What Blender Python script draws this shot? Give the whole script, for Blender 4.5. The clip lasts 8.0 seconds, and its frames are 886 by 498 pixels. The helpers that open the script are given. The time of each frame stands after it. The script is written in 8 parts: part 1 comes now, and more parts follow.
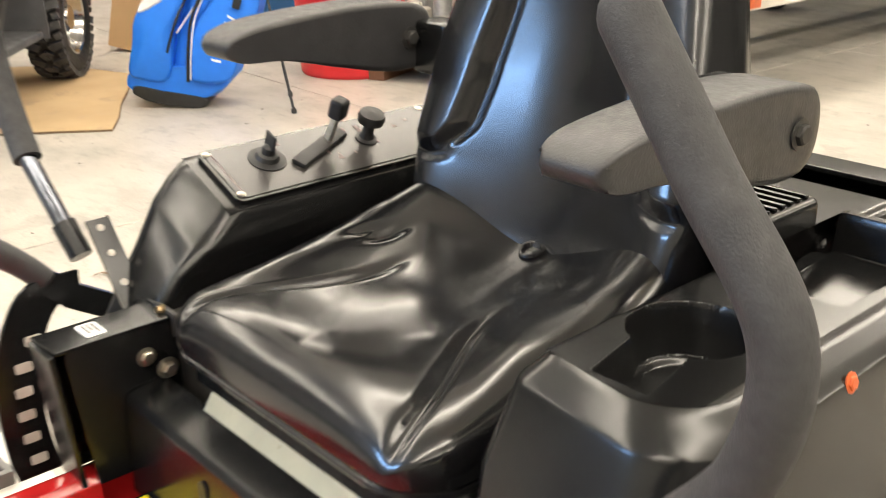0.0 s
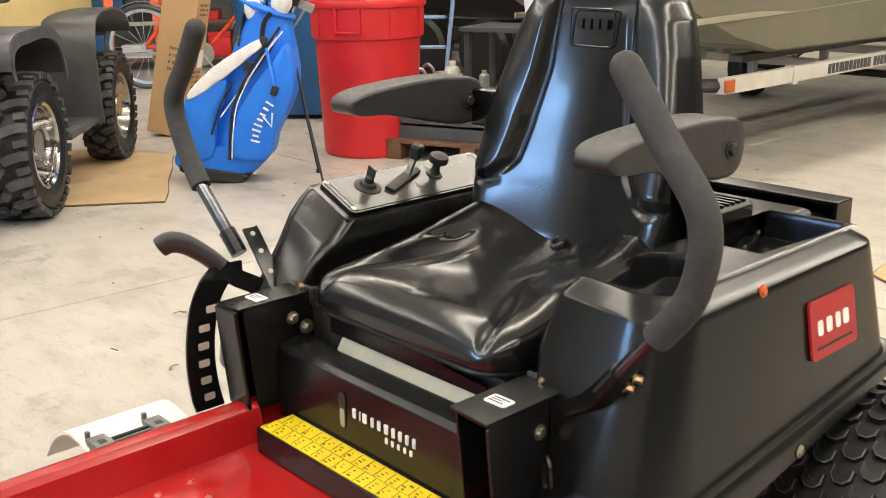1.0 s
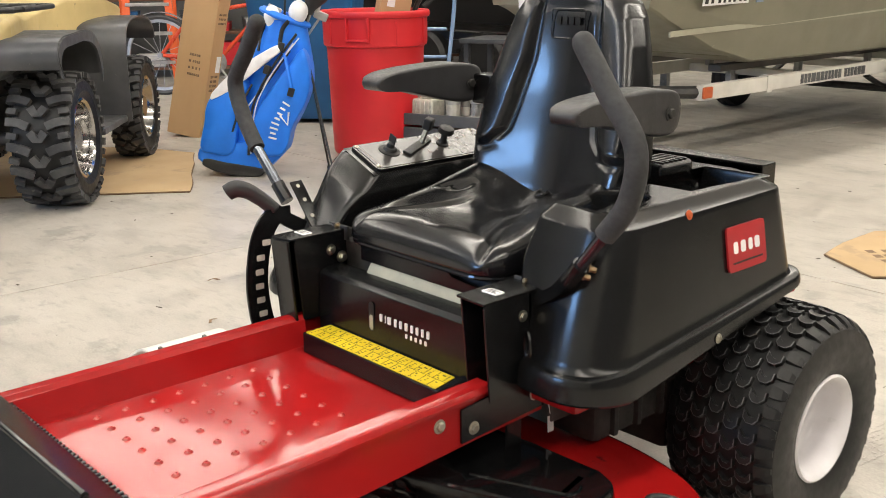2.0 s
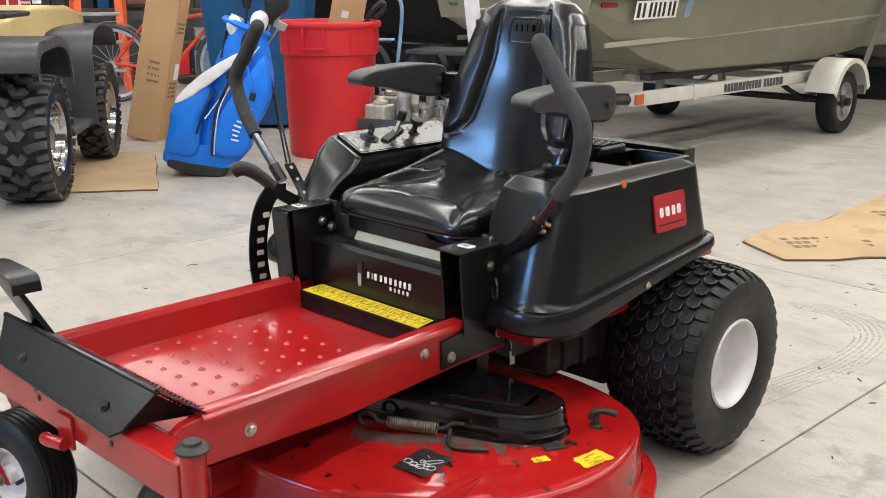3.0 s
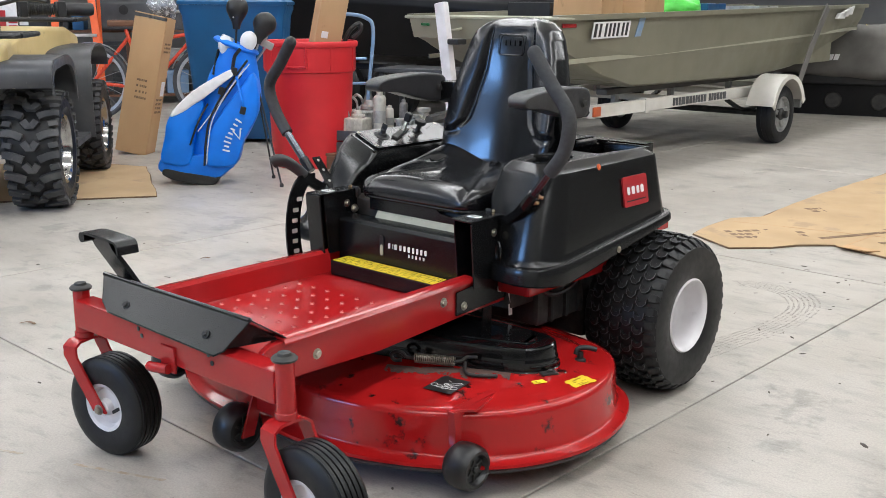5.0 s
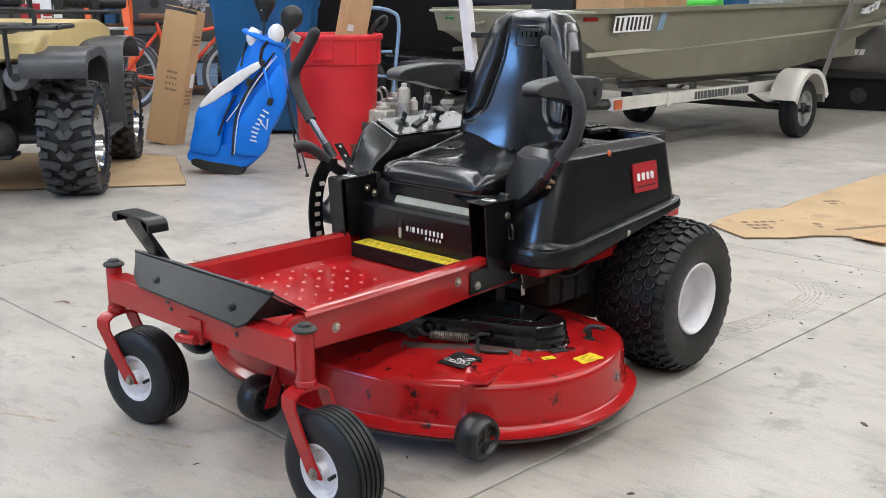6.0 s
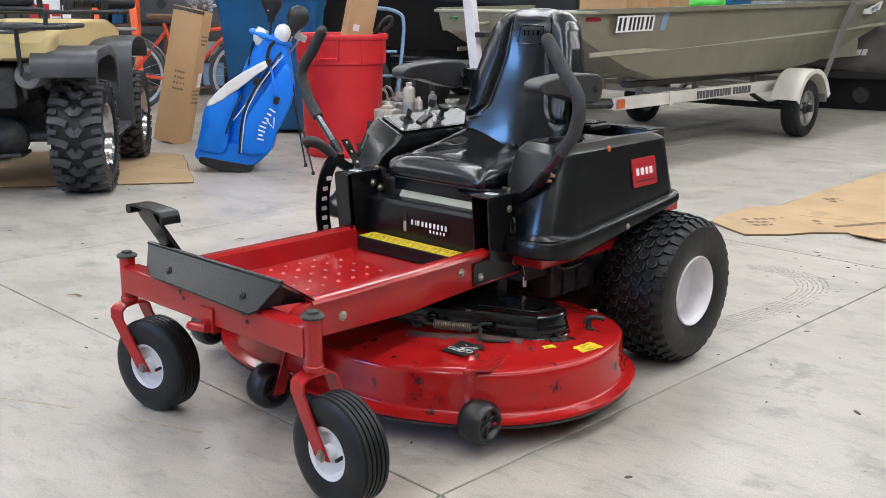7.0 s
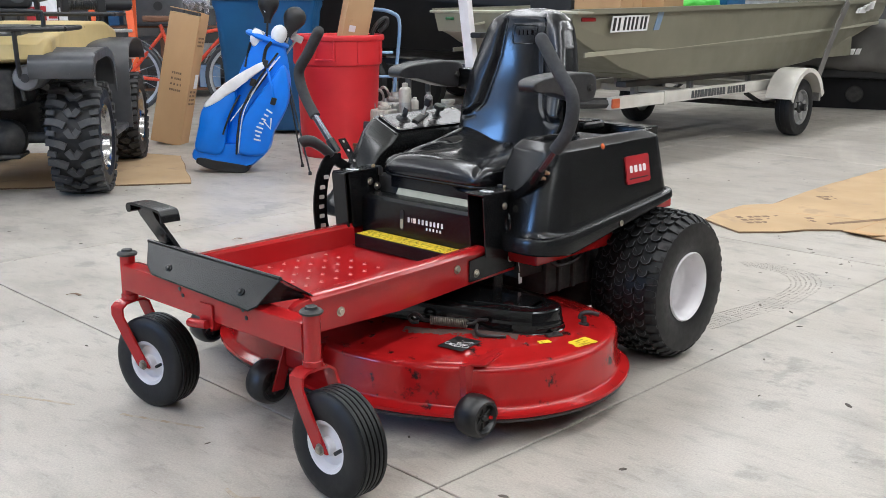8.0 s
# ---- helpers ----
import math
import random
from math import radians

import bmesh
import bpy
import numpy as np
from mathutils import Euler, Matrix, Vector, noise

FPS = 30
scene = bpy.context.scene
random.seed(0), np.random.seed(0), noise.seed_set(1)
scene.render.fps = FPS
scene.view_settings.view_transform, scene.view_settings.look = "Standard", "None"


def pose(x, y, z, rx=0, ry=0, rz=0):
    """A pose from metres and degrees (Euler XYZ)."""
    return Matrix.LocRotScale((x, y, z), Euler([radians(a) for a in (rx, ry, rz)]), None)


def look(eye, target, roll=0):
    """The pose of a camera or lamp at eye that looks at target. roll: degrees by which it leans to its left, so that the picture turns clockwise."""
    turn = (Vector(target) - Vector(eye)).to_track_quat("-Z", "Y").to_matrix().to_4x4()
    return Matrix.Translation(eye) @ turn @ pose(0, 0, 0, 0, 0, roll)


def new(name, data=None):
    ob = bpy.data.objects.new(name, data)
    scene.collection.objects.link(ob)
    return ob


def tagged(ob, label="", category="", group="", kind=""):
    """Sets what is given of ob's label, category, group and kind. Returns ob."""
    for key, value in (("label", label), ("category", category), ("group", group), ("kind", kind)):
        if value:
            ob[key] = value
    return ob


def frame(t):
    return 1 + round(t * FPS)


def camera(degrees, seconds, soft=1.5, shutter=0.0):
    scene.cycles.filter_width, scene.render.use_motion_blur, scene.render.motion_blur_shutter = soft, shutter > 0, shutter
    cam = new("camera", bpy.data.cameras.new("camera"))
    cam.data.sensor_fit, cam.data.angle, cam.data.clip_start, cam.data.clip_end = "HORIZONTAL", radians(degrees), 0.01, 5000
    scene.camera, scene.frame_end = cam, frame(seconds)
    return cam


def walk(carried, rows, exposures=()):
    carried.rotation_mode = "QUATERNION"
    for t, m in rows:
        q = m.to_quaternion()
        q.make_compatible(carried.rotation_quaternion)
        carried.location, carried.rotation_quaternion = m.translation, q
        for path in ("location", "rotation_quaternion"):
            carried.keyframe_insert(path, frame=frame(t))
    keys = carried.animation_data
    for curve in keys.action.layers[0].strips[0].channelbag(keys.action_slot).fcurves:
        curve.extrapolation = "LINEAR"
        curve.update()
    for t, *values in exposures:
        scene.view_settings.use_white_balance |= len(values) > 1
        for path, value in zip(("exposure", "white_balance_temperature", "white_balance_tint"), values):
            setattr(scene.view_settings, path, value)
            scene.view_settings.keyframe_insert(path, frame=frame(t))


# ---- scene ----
cam = camera(47.3, 8.0, soft=0.8, shutter=0.35)
PATH = [
    (0, (0.829, 0.072, 1.179), (-0.559, 1.311, 0.444), -0.7),
    (0.5, (1.032, -0.187, 1.211), (-0.418, 1.039, 0.585), -1.4),
    (1, (1.192, -0.409, 1.222), (-0.228, 0.881, 0.656), -1.0),
    (1.5, (1.395, -0.594, 1.212), (-0.032, 0.7, 0.674), -0.7),
    (1.7, (1.47, -0.661, 1.21), (0.035, 0.625, 0.673), -0.5),
    (2.8, (1.754, -1.095, 1.209), (0.41, 0.293, 0.694), 0.2),
    (3, (1.809, -1.148, 1.209), (0.47, 0.247, 0.7), 0.3),
    (3.5, (1.912, -1.287, 1.215), (0.573, 0.114, 0.719), 0.1),
    (4, (1.95, -1.449, 1.216), (0.639, -0.018, 0.734), 0.2),
    (4.5, (2.011, -1.593, 1.214), (0.744, -0.118, 0.748), 0.3),
    (6, (2.19, -1.754, 1.2), (0.876, -0.324, 0.723), 0.4),
    (6.5, (2.226, -1.791, 1.196), (0.905, -0.369, 0.717), 0.5),
    (7, (2.251, -1.816, 1.194), (0.93, -0.392, 0.719), 0.4),
    (7.5, (2.27, -1.836, 1.193), (0.952, -0.407, 0.721), 0.3),
    (8, (2.28, -1.845, 1.191), (0.963, -0.416, 0.718), 0.2),
]
walk(cam, [(t, look(eye, target, roll)) for t, eye, target, roll in PATH], exposures=[(0, 0.76, 7100, 10), (0.5, 0.53, 7050, 10), (1.5, 0.26, 6900, 10), (3.0, 0.10, 6150, 10), (4.5, 0.03, 5850, 10), (8.0, -0.01, 5720, 10)])

# ---- light: daylight through a high window, strip lamps under the ceiling ----
world = bpy.data.worlds.new("sky")
scene.world = world
world.use_nodes = True
wn = world.node_tree.nodes
sky = wn.new("ShaderNodeTexSky")
sky.sky_type = "NISHITA"
sky.sun_disc = False
sky.sun_elevation = radians(38)
sky.sun_rotation = radians(60)
world.node_tree.links.new(sky.outputs["Color"], wn["Background"].inputs["Color"])
wn["Background"].inputs["Strength"].default_value = 0.12


def area_lamp(name, m, sx, sy, watts, color):
    data = bpy.data.lights.new(name, "AREA")
    data.shape, data.size, data.size_y = "RECTANGLE", sx, sy
    data.energy, data.color = watts, color
    ob = new(name, data)
    ob.matrix_world = m
    return ob


# daylight in the high window of the front wall
area_lamp("window_daylight", look((-3.4, -7.95, 2.95), (-3.4, 0, 1.6)), 2.6, 0.75, 165, (0.26, 0.52, 1.0))
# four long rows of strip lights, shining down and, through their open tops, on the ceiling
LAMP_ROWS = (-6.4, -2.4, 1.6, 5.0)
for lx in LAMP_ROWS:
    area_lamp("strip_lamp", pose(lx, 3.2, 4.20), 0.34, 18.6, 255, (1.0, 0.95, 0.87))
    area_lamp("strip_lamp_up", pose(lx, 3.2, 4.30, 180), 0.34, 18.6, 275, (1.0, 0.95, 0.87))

# ---- helpers for shapes ----


def bm_new():
    return bmesh.new()


def rbox(bm, lo, hi, bev=0.004, seg=2, m=None):
    """A box with rounded edges between two corners."""
    lo, hi = Vector(lo), Vector(hi)
    g = bmesh.ops.create_cube(bm, size=1.0)
    vs = g["verts"]
    c, s = (lo + hi) / 2, hi - lo
    for v in vs:
        v.co = Vector((v.co.x * s.x, v.co.y * s.y, v.co.z * s.z)) + c
    if bev:
        es = list({e for v in vs for e in v.link_edges})
        r = bmesh.ops.bevel(bm, geom=es, offset=min(bev, 0.45 * min(s)), segments=seg, profile=0.5, affect="EDGES", clamp_overlap=True)
        vs = list({v for f in r["faces"] for v in f.verts} | {v for v in vs if v.is_valid})
    if m is not None:
        for v in vs:
            v.co = m @ v.co
    return vs


def loft(bm, rings, cap0=True, cap1=True, closed=True):
    """Skin over rings of equal length."""
    vr = [[bm.verts.new(p) for p in r] for r in rings]
    n = len(vr[0])
    for a, b in zip(vr, vr[1:]):
        for i in range(n if closed else n - 1):
            j = (i + 1) % n
            bm.faces.new((a[i], a[j], b[j], b[i]))
    if cap0:
        bm.faces.new(vr[0][::-1])
    if cap1:
        bm.faces.new(vr[-1])
    return vr


def prism(bm, pts, to3, d0, d1, bev=0.0, seg=2):
    """A polygon pushed from depth d0 to d1; to3(u, v, d) gives the place."""
    r = loft(bm, [[to3(u, v, d0) for u, v in pts], [to3(u, v, d1) for u, v in pts]])
    if bev:
        vs = r[0] + r[1]
        es = list({e for v in vs for e in v.link_edges})
        bmesh.ops.bevel(bm, geom=es, offset=bev, segments=seg, profile=0.5, affect="EDGES", clamp_overlap=True)


def smooth_path(pts, n=8, closed=False):
    """A smooth line through points."""
    P = [Vector(p) for p in pts]
    out = []
    k = len(P)
    for i in range(k if closed else k - 1):
        if closed:
            a, b, c, d = P[i - 1], P[i], P[(i + 1) % k], P[(i + 2) % k]
        else:
            a, b, c, d = P[max(i - 1, 0)], P[i], P[i + 1], P[min(i + 2, k - 1)]
        for j in range(n):
            t = j / n
            out.append(0.5 * ((2 * b) + (c - a) * t + (2 * a - 5 * b + 4 * c - d) * t * t + (3 * b - a - 3 * c + d) * t ** 3))
    if not closed:
        out.append(P[-1])
    return out


def sweep(bm, path, radius, seg=12, flat=1.0, cap=True):
    """A round bar along a path; radius is a number or one for each point."""
    P = [Vector(p) for p in path]
    R = radius if isinstance(radius, (list, tuple)) else [radius] * len(P)
    up = None
    rings = []
    for i, p in enumerate(P):
        t = (P[min(i + 1, len(P) - 1)] - P[max(i - 1, 0)]).normalized()
        if up is None:
            up = t.orthogonal().normalized()
        up = (up - t * up.dot(t))
        if up.length < 1e-6:
            up = t.orthogonal()
        up.normalize()
        s = t.cross(up)
        rings.append([p + (up * math.cos(a) + s * math.sin(a) * flat) * R[i] for a in (2 * math.pi * j / seg for j in range(seg))])
    loft(bm, rings, cap, cap)


def lathe(bm, prof, seg=32, m=None, closed=False):
    """Turn a profile of (r, z) round the z axis; m places it."""
    m = m or Matrix()
    rings = [[m @ Vector((r * math.cos(2 * math.pi * i / seg), r * math.sin(2 * math.pi * i / seg), z)) for i in range(seg)] for r, z in prof]
    if closed:
        rings.append(rings[0])
        vr = [[bm.verts.new(p) for p in r] for r in rings[:-1]]
        vr.append(vr[0])
        for a, b in zip(vr, vr[1:]):
            for i in range(seg):
                j = (i + 1) % seg
                bm.faces.new((a[i], a[j], b[j], b[i]))
    else:
        loft(bm, rings)


def ribbon(bm, path, across, thick):
    """A flat bar along a path: across gives its half width as a vector, thick its thickness as a vector, per point or for all."""
    rings = []
    for i, p in enumerate(path):
        p = Vector(p)
        a = Vector(across[i]) if isinstance(across, list) else Vector(across)
        t = (Vector(path[min(i + 1, len(path) - 1)]) - Vector(path[max(i - 1, 0)])).normalized()
        nrm = t.cross(a).normalized() * thick * 0.5
        rings.append([p - a - nrm, p + a - nrm, p + a + nrm, p - a + nrm])
    loft(bm, rings)


def hexbolt(bm, m, r=0.008, h=0.006):
    """A hexagon bolt head on a washer along +z of m."""
    lathe(bm, [(0.0005, 0), (r * 1.45, 0), (r * 1.45, 0.0015), (r * 1.1, 0.002)], 14, m)
    lathe(bm, [(r * 1.02, 0.0015), (r, h * 0.8), (r * 0.8, h), (0.0005, h)], 6, m)


def axis_to(v):
    """Turns +z to v."""
    return Vector(v).to_track_quat("Z", "Y").to_matrix().to_4x4()


def aim(p, v):
    return Matrix.Translation(p) @ axis_to(v)


def part(name, bm, material, parent, label="", smooth=38, kind="", weigh=True):
    """One mesh object out of a bmesh, under a thing or part."""
    bmesh.ops.recalc_face_normals(bm, faces=bm.faces[:])
    me = bpy.data.meshes.new(name)
    bm.to_mesh(me)
    bm.free()
    me.materials.append(material)
    if smooth:
        me.polygons.foreach_set("use_smooth", [True] * len(me.polygons))
        me.set_sharp_from_angle(angle=radians(smooth))
    ob = new(name, me)
    if smooth and weigh and kind != "stuff":
        # large faces keep their own normals beside rounded edges
        ob.modifiers.new("weighted_normals", "WEIGHTED_NORMAL").keep_sharp = True
    if parent is not None:
        ob.parent = parent
    tagged(ob, label=label, kind=kind)
    return ob


def thing(name, label, category, m=None, group="", kind=""):
    ob = new(name)
    ob.empty_display_size = 0.1
    if m is not None:
        ob.matrix_world = m
    return tagged(ob, label, category, group, kind)


def solid(name, bm, material, label, category, group="", kind="", smooth=38):
    """A thing that is one mesh."""
    ob = part(name, bm, material, None, smooth=smooth)
    return tagged(ob, label, category, group, kind)


# ---- materials ----


def mat(name, col, col2=None, rough=0.5, metal=0.0, scale=8.0, mix=(0.35, 0.7), bump=0.0, bscale=300.0, coat=0.0, rvar=0.08, spec=0.5, spots=None, spot_scale=40.0, spot_at=0.62, stretch=None, trans=0.0, obvar=0.0, world=False):
    """Two colours broken up by noise at two scales, uneven gloss, fine relief, and spots of dirt or wear."""
    m = bpy.data.materials.new(name)
    m.use_nodes = True
    nt = m.node_tree
    N, L = nt.nodes, nt.links
    b = N["Principled BSDF"]
    tc = N.new("ShaderNodeTexCoord")
    src = N.new("ShaderNodeNewGeometry").outputs["Position"] if world else tc.outputs["Object"]
    if stretch:
        mp = N.new("ShaderNodeMapping")
        mp.inputs["Scale"].default_value = stretch
        L.new(src, mp.inputs["Vector"])
        src = mp.outputs["Vector"]

    def tex(s, detail=4.0, rough_=0.55):
        t = N.new("ShaderNodeTexNoise")
        t.inputs["Scale"].default_value, t.inputs["Detail"].default_value, t.inputs["Roughness"].default_value = s, detail, rough_
        L.new(src, t.inputs["Vector"])
        return t.outputs["Fac"]

    def rng(x, a, c, lo, hi):
        r = N.new("ShaderNodeMapRange")
        for key, val in zip(("From Min", "From Max", "To Min", "To Max"), (a, c, lo, hi)):
            r.inputs[key].default_value = val
        L.new(x, r.inputs["Value"])
        return r.outputs["Result"]

    def blend(f, a, c):
        x = N.new("ShaderNodeMix")
        x.data_type = "RGBA"
        L.new(f, x.inputs["Factor"])
        for sock, val in ((x.inputs[6], a), (x.inputs[7], c)):
            if isinstance(val, tuple):
                sock.default_value = (*val, 1)
            else:
                L.new(val, sock)
        return x.outputs[2]

    col2 = col2 or tuple(min(1, c * 0.82) for c in col)
    big = tex(scale)
    c = blend(rng(big, mix[0], mix[1], 0, 1), col, col2)
    if obvar:
        oi = N.new("ShaderNodeObjectInfo")
        hsv = N.new("ShaderNodeHueSaturation")
        L.new(rng(oi.outputs["Random"], 0, 1, 1 - obvar, 1 + obvar), hsv.inputs["Value"])
        L.new(c, hsv.inputs["Color"])
        c = hsv.outputs["Color"]
    if spots:
        c = blend(rng(tex(spot_scale, 6, 0.65), spot_at, spot_at + 0.06, 0, 1), c, spots)
    L.new(c, b.inputs["Base Color"])
    b.inputs["Metallic"].default_value = metal
    L.new(rng(tex(scale * 3.1, 5), 0.3, 0.7, max(0.02, rough - rvar), min(1, rough + rvar)), b.inputs["Roughness"])
    b.inputs["Specular IOR Level"].default_value = spec
    b.inputs["Coat Weight"].default_value = coat
    b.inputs["Coat Roughness"].default_value = 0.06
    b.inputs["Transmission Weight"].default_value = trans
    if bump:
        bp = N.new("ShaderNodeBump")
        bp.inputs["Strength"].default_value = bump
        bp.inputs["Distance"].default_value = 0.002
        L.new(tex(bscale, 3), bp.inputs["Height"])
        L.new(bp.outputs["Normal"], b.inputs["Normal"])
    return m


M_RED = mat("red_paint", (0.38, 0.012, 0.013), (0.32, 0.010, 0.011), rough=0.15, scale=3, coat=0.0, bump=0.02, bscale=60, spec=0.50, rvar=0.04)
M_DECK = mat("worn_red_paint", (0.40, 0.011, 0.011), (0.32, 0.007, 0.007), rough=0.13, scale=4, coat=0.0, spec=0.42, rvar=0.05, bump=0.04, bscale=40, spots=(0.030, 0.010, 0.009), spot_scale=11, spot_at=0.605)
M_BLACK = mat("black_steel", (0.005, 0.0055, 0.006), (0.008, 0.008, 0.0085), rough=0.24, scale=6, rvar=0.025, bump=0.005, bscale=120, spec=0.42)
M_PLATE = mat("satin_black_sheet", (0.006, 0.0064, 0.007), (0.009, 0.009, 0.0095), rough=0.26, scale=5, rvar=0.01, spec=0.3)
M_PLASTIC = mat("black_moulded_plastic", (0.0055, 0.0056, 0.0058), (0.0085, 0.0085, 0.0086), rough=0.225, scale=5, bump=0.006, bscale=420, rvar=0.02, spec=0.50)
M_VINYL = mat("glossy_black_vinyl", (0.005, 0.0052, 0.006), (0.008, 0.008, 0.009), rough=0.205, scale=7, bump=0.025, bscale=260, rvar=0.02, coat=0.15, spec=0.60)
M_FOAM = mat("black_foam_grip", (0.030, 0.0305, 0.032), (0.042, 0.0425, 0.044), rough=0.75, scale=40, bump=0.35, bscale=500)
M_PAD = mat("grained_black_urethane", (0.022, 0.0222, 0.0235), (0.032, 0.032, 0.034), rough=0.42, scale=30, bump=0.25, bscale=380)
M_RUBBER = mat("black_rubber", (0.007, 0.0073, 0.008), (0.012, 0.012, 0.012), rough=0.45, scale=14, bump=0.10, bscale=160, spec=0.35, spots=(0.035, 0.033, 0.03), spot_scale=26, spot_at=0.72)
M_GAUGE = mat("glossy_moulded_rubber", (0.007, 0.0073, 0.008), (0.012, 0.012, 0.012), rough=0.38, scale=20, bump=0.05, bscale=120, spots=(0.03, 0.028, 0.026), spot_scale=30, spot_at=0.7)
M_TREAD = mat("scuffed_tread_rubber", (0.007, 0.0072, 0.008), (0.012, 0.012, 0.012), rough=0.45, scale=30, bump=0.1, bscale=160, spec=0.35)
# pale rubber colour that paints a highlight along the tread block edges
M_TREADEDGE = mat("block_edge_highlight", (0.12, 0.122, 0.13), (0.06, 0.061, 0.064), rough=0.38, scale=40, spec=0.45)
M_WHEEL = mat("white_wheel_paint", (0.72, 0.70, 0.72), (0.62, 0.60, 0.61), rough=0.35, scale=12, spots=(0.35, 0.32, 0.30), spot_scale=30, spot_at=0.70)
M_ZINC = mat("zinc_bolt", (0.55, 0.53, 0.47), (0.42, 0.38, 0.30), rough=0.35, metal=1.0, scale=90)
M_BRASS = mat("yellow_plated_steel", (0.40, 0.29, 0.16), (0.24, 0.17, 0.10), rough=0.32, metal=1.0, scale=80)
M_CONC_PALE = mat("pale_gap", (0.55, 0.52, 0.47), rough=0.8)
M_CHROME = mat("dark_polished_tube", (0.12, 0.13, 0.15), (0.08, 0.085, 0.1), rough=0.15, metal=0.9, scale=30)
M_YELLOW = mat("yellow_sticker", (0.80, 0.60, 0.02), (0.72, 0.52, 0.02), rough=0.45, scale=20)
M_WHITE = mat("white_print", (0.80, 0.80, 0.80), (0.72, 0.72, 0.72), rough=0.5, scale=40)
M_INK = mat("black_print", (0.012, 0.012, 0.012), (0.02, 0.02, 0.02), rough=0.5, scale=40)
M_LOGO = mat("red_badge", (0.36, 0.014, 0.020), (0.345, 0.013, 0.018), rough=0.35, scale=30, rvar=0.0)
M_SMOKE = mat("greenish_tank_plastic", (0.40, 0.40, 0.31), (0.33, 0.33, 0.26), rough=0.35, scale=18)
M_ORANGE = mat("orange_plastic", (0.55, 0.11, 0.03), (0.42, 0.08, 0.02), rough=0.4, scale=30)
M_DARK = mat("oily_dark_metal", (0.026, 0.026, 0.026), (0.055, 0.052, 0.048), rough=0.5, metal=0.3, scale=25, bump=0.15, bscale=90)
M_SPRING = mat("grey_spring_steel", (0.36, 0.33, 0.28), (0.20, 0.17, 0.14), rough=0.4, metal=0.9, scale=70)
M_GLOSSPL = mat("glossy_black_cover_plastic", (0.004, 0.0042, 0.0045), (0.006, 0.006, 0.0065), rough=0.11, scale=9, bump=0.01, bscale=200, spec=0.45)
M_GREYDIRT = mat("dried_clippings_dirt", (0.105, 0.060, 0.048), (0.070, 0.038, 0.032), rough=0.9, scale=60, bump=0.5, bscale=200)

# ---- the shop hall ----


def concrete():
    m = mat("smooth_concrete", (0.468, 0.438, 0.388), (0.396, 0.367, 0.318), rough=0.42, scale=1.3, mix=(0.33, 0.68), bump=0.06, bscale=90, rvar=0.12, world=True, spots=(0.335, 0.313, 0.276), spot_scale=3.4, spot_at=0.57)
    nt = m.node_tree
    N, L = nt.nodes, nt.links
    b = N["Principled BSDF"]
    old = b.inputs["Base Color"].links[0].from_socket
    tc = N.new("ShaderNodeNewGeometry")
    t = N.new("ShaderNodeTexNoise")
    t.inputs["Scale"].default_value, t.inputs["Detail"].default_value = 36, 7
    L.new(tc.outputs["Position"], t.inputs["Vector"])
    r = N.new("ShaderNodeMapRange")
    for key, val in zip(("From Min", "From Max", "To Min", "To Max"), (0.69, 0.76, 0, 0.7)):
        r.inputs[key].default_value = val
    L.new(t.outputs["Fac"], r.inputs["Value"])
    x = N.new("ShaderNodeMix")
    x.data_type = "RGBA"
    x.inputs[7].default_value = (0.16, 0.15, 0.135, 1)
    L.new(r.outputs["Result"], x.inputs["Factor"])
    L.new(old, x.inputs[6])
    g = N.new("ShaderNodeTexNoise")
    g.inputs["Scale"].default_value, g.inputs["Detail"].default_value, g.inputs["Roughness"].default_value = 150, 5, 0.7
    L.new(tc.outputs["Position"], g.inputs["Vector"])
    v = N.new("ShaderNodeMapRange")
    for key, val in zip(("From Min", "From Max", "To Min", "To Max"), (0.3, 0.7, 0.82, 1.13)):
        v.inputs[key].default_value = val
    L.new(g.outputs["Fac"], v.inputs["Value"])
    # broad smears and thin dragged scratches
    def smear(stretch, turn, scale, lo, hi, amount):
        mp = N.new("ShaderNodeMapping")
        mp.inputs["Rotation"].default_value = (0, 0, radians(turn))
        mp.inputs["Scale"].default_value = stretch
        L.new(tc.outputs["Position"], mp.inputs["Vector"])
        n = N.new("ShaderNodeTexNoise")
        n.inputs["Scale"].default_value, n.inputs["Detail"].default_value, n.inputs["Roughness"].default_value = scale, 8, 0.62
        L.new(mp.outputs["Vector"], n.inputs["Vector"])
        r_ = N.new("ShaderNodeMapRange")
        for key, val in zip(("From Min", "From Max", "To Min", "To Max"), (lo, hi, 1.0, amount)):
            r_.inputs[key].default_value = val
        L.new(n.outputs["Fac"], r_.inputs["Value"])
        return r_.outputs["Result"]

    def times(a, c):
        k = N.new("ShaderNodeMath")
        k.operation = "MULTIPLY"
        L.new(a, k.inputs[0])
        L.new(c, k.inputs[1])
        return k.outputs[0]
    val = times(v.outputs["Result"], smear((1, 2.2, 1), 35, 2.6, 0.48, 0.72, 0.74))
    val = times(val, smear((1, 3.0, 1), -50, 9.0, 0.54, 0.72, 0.76))
    val = times(val, smear((1, 14.0, 1), 20, 7.0, 0.66, 0.70, 0.72))
    hsv = N.new("ShaderNodeHueSaturation")
    L.new(val, hsv.inputs["Value"])
    L.new(x.outputs[2], hsv.inputs["Color"])
    L.new(hsv.outputs["Color"], b.inputs["Base Color"])
    return m


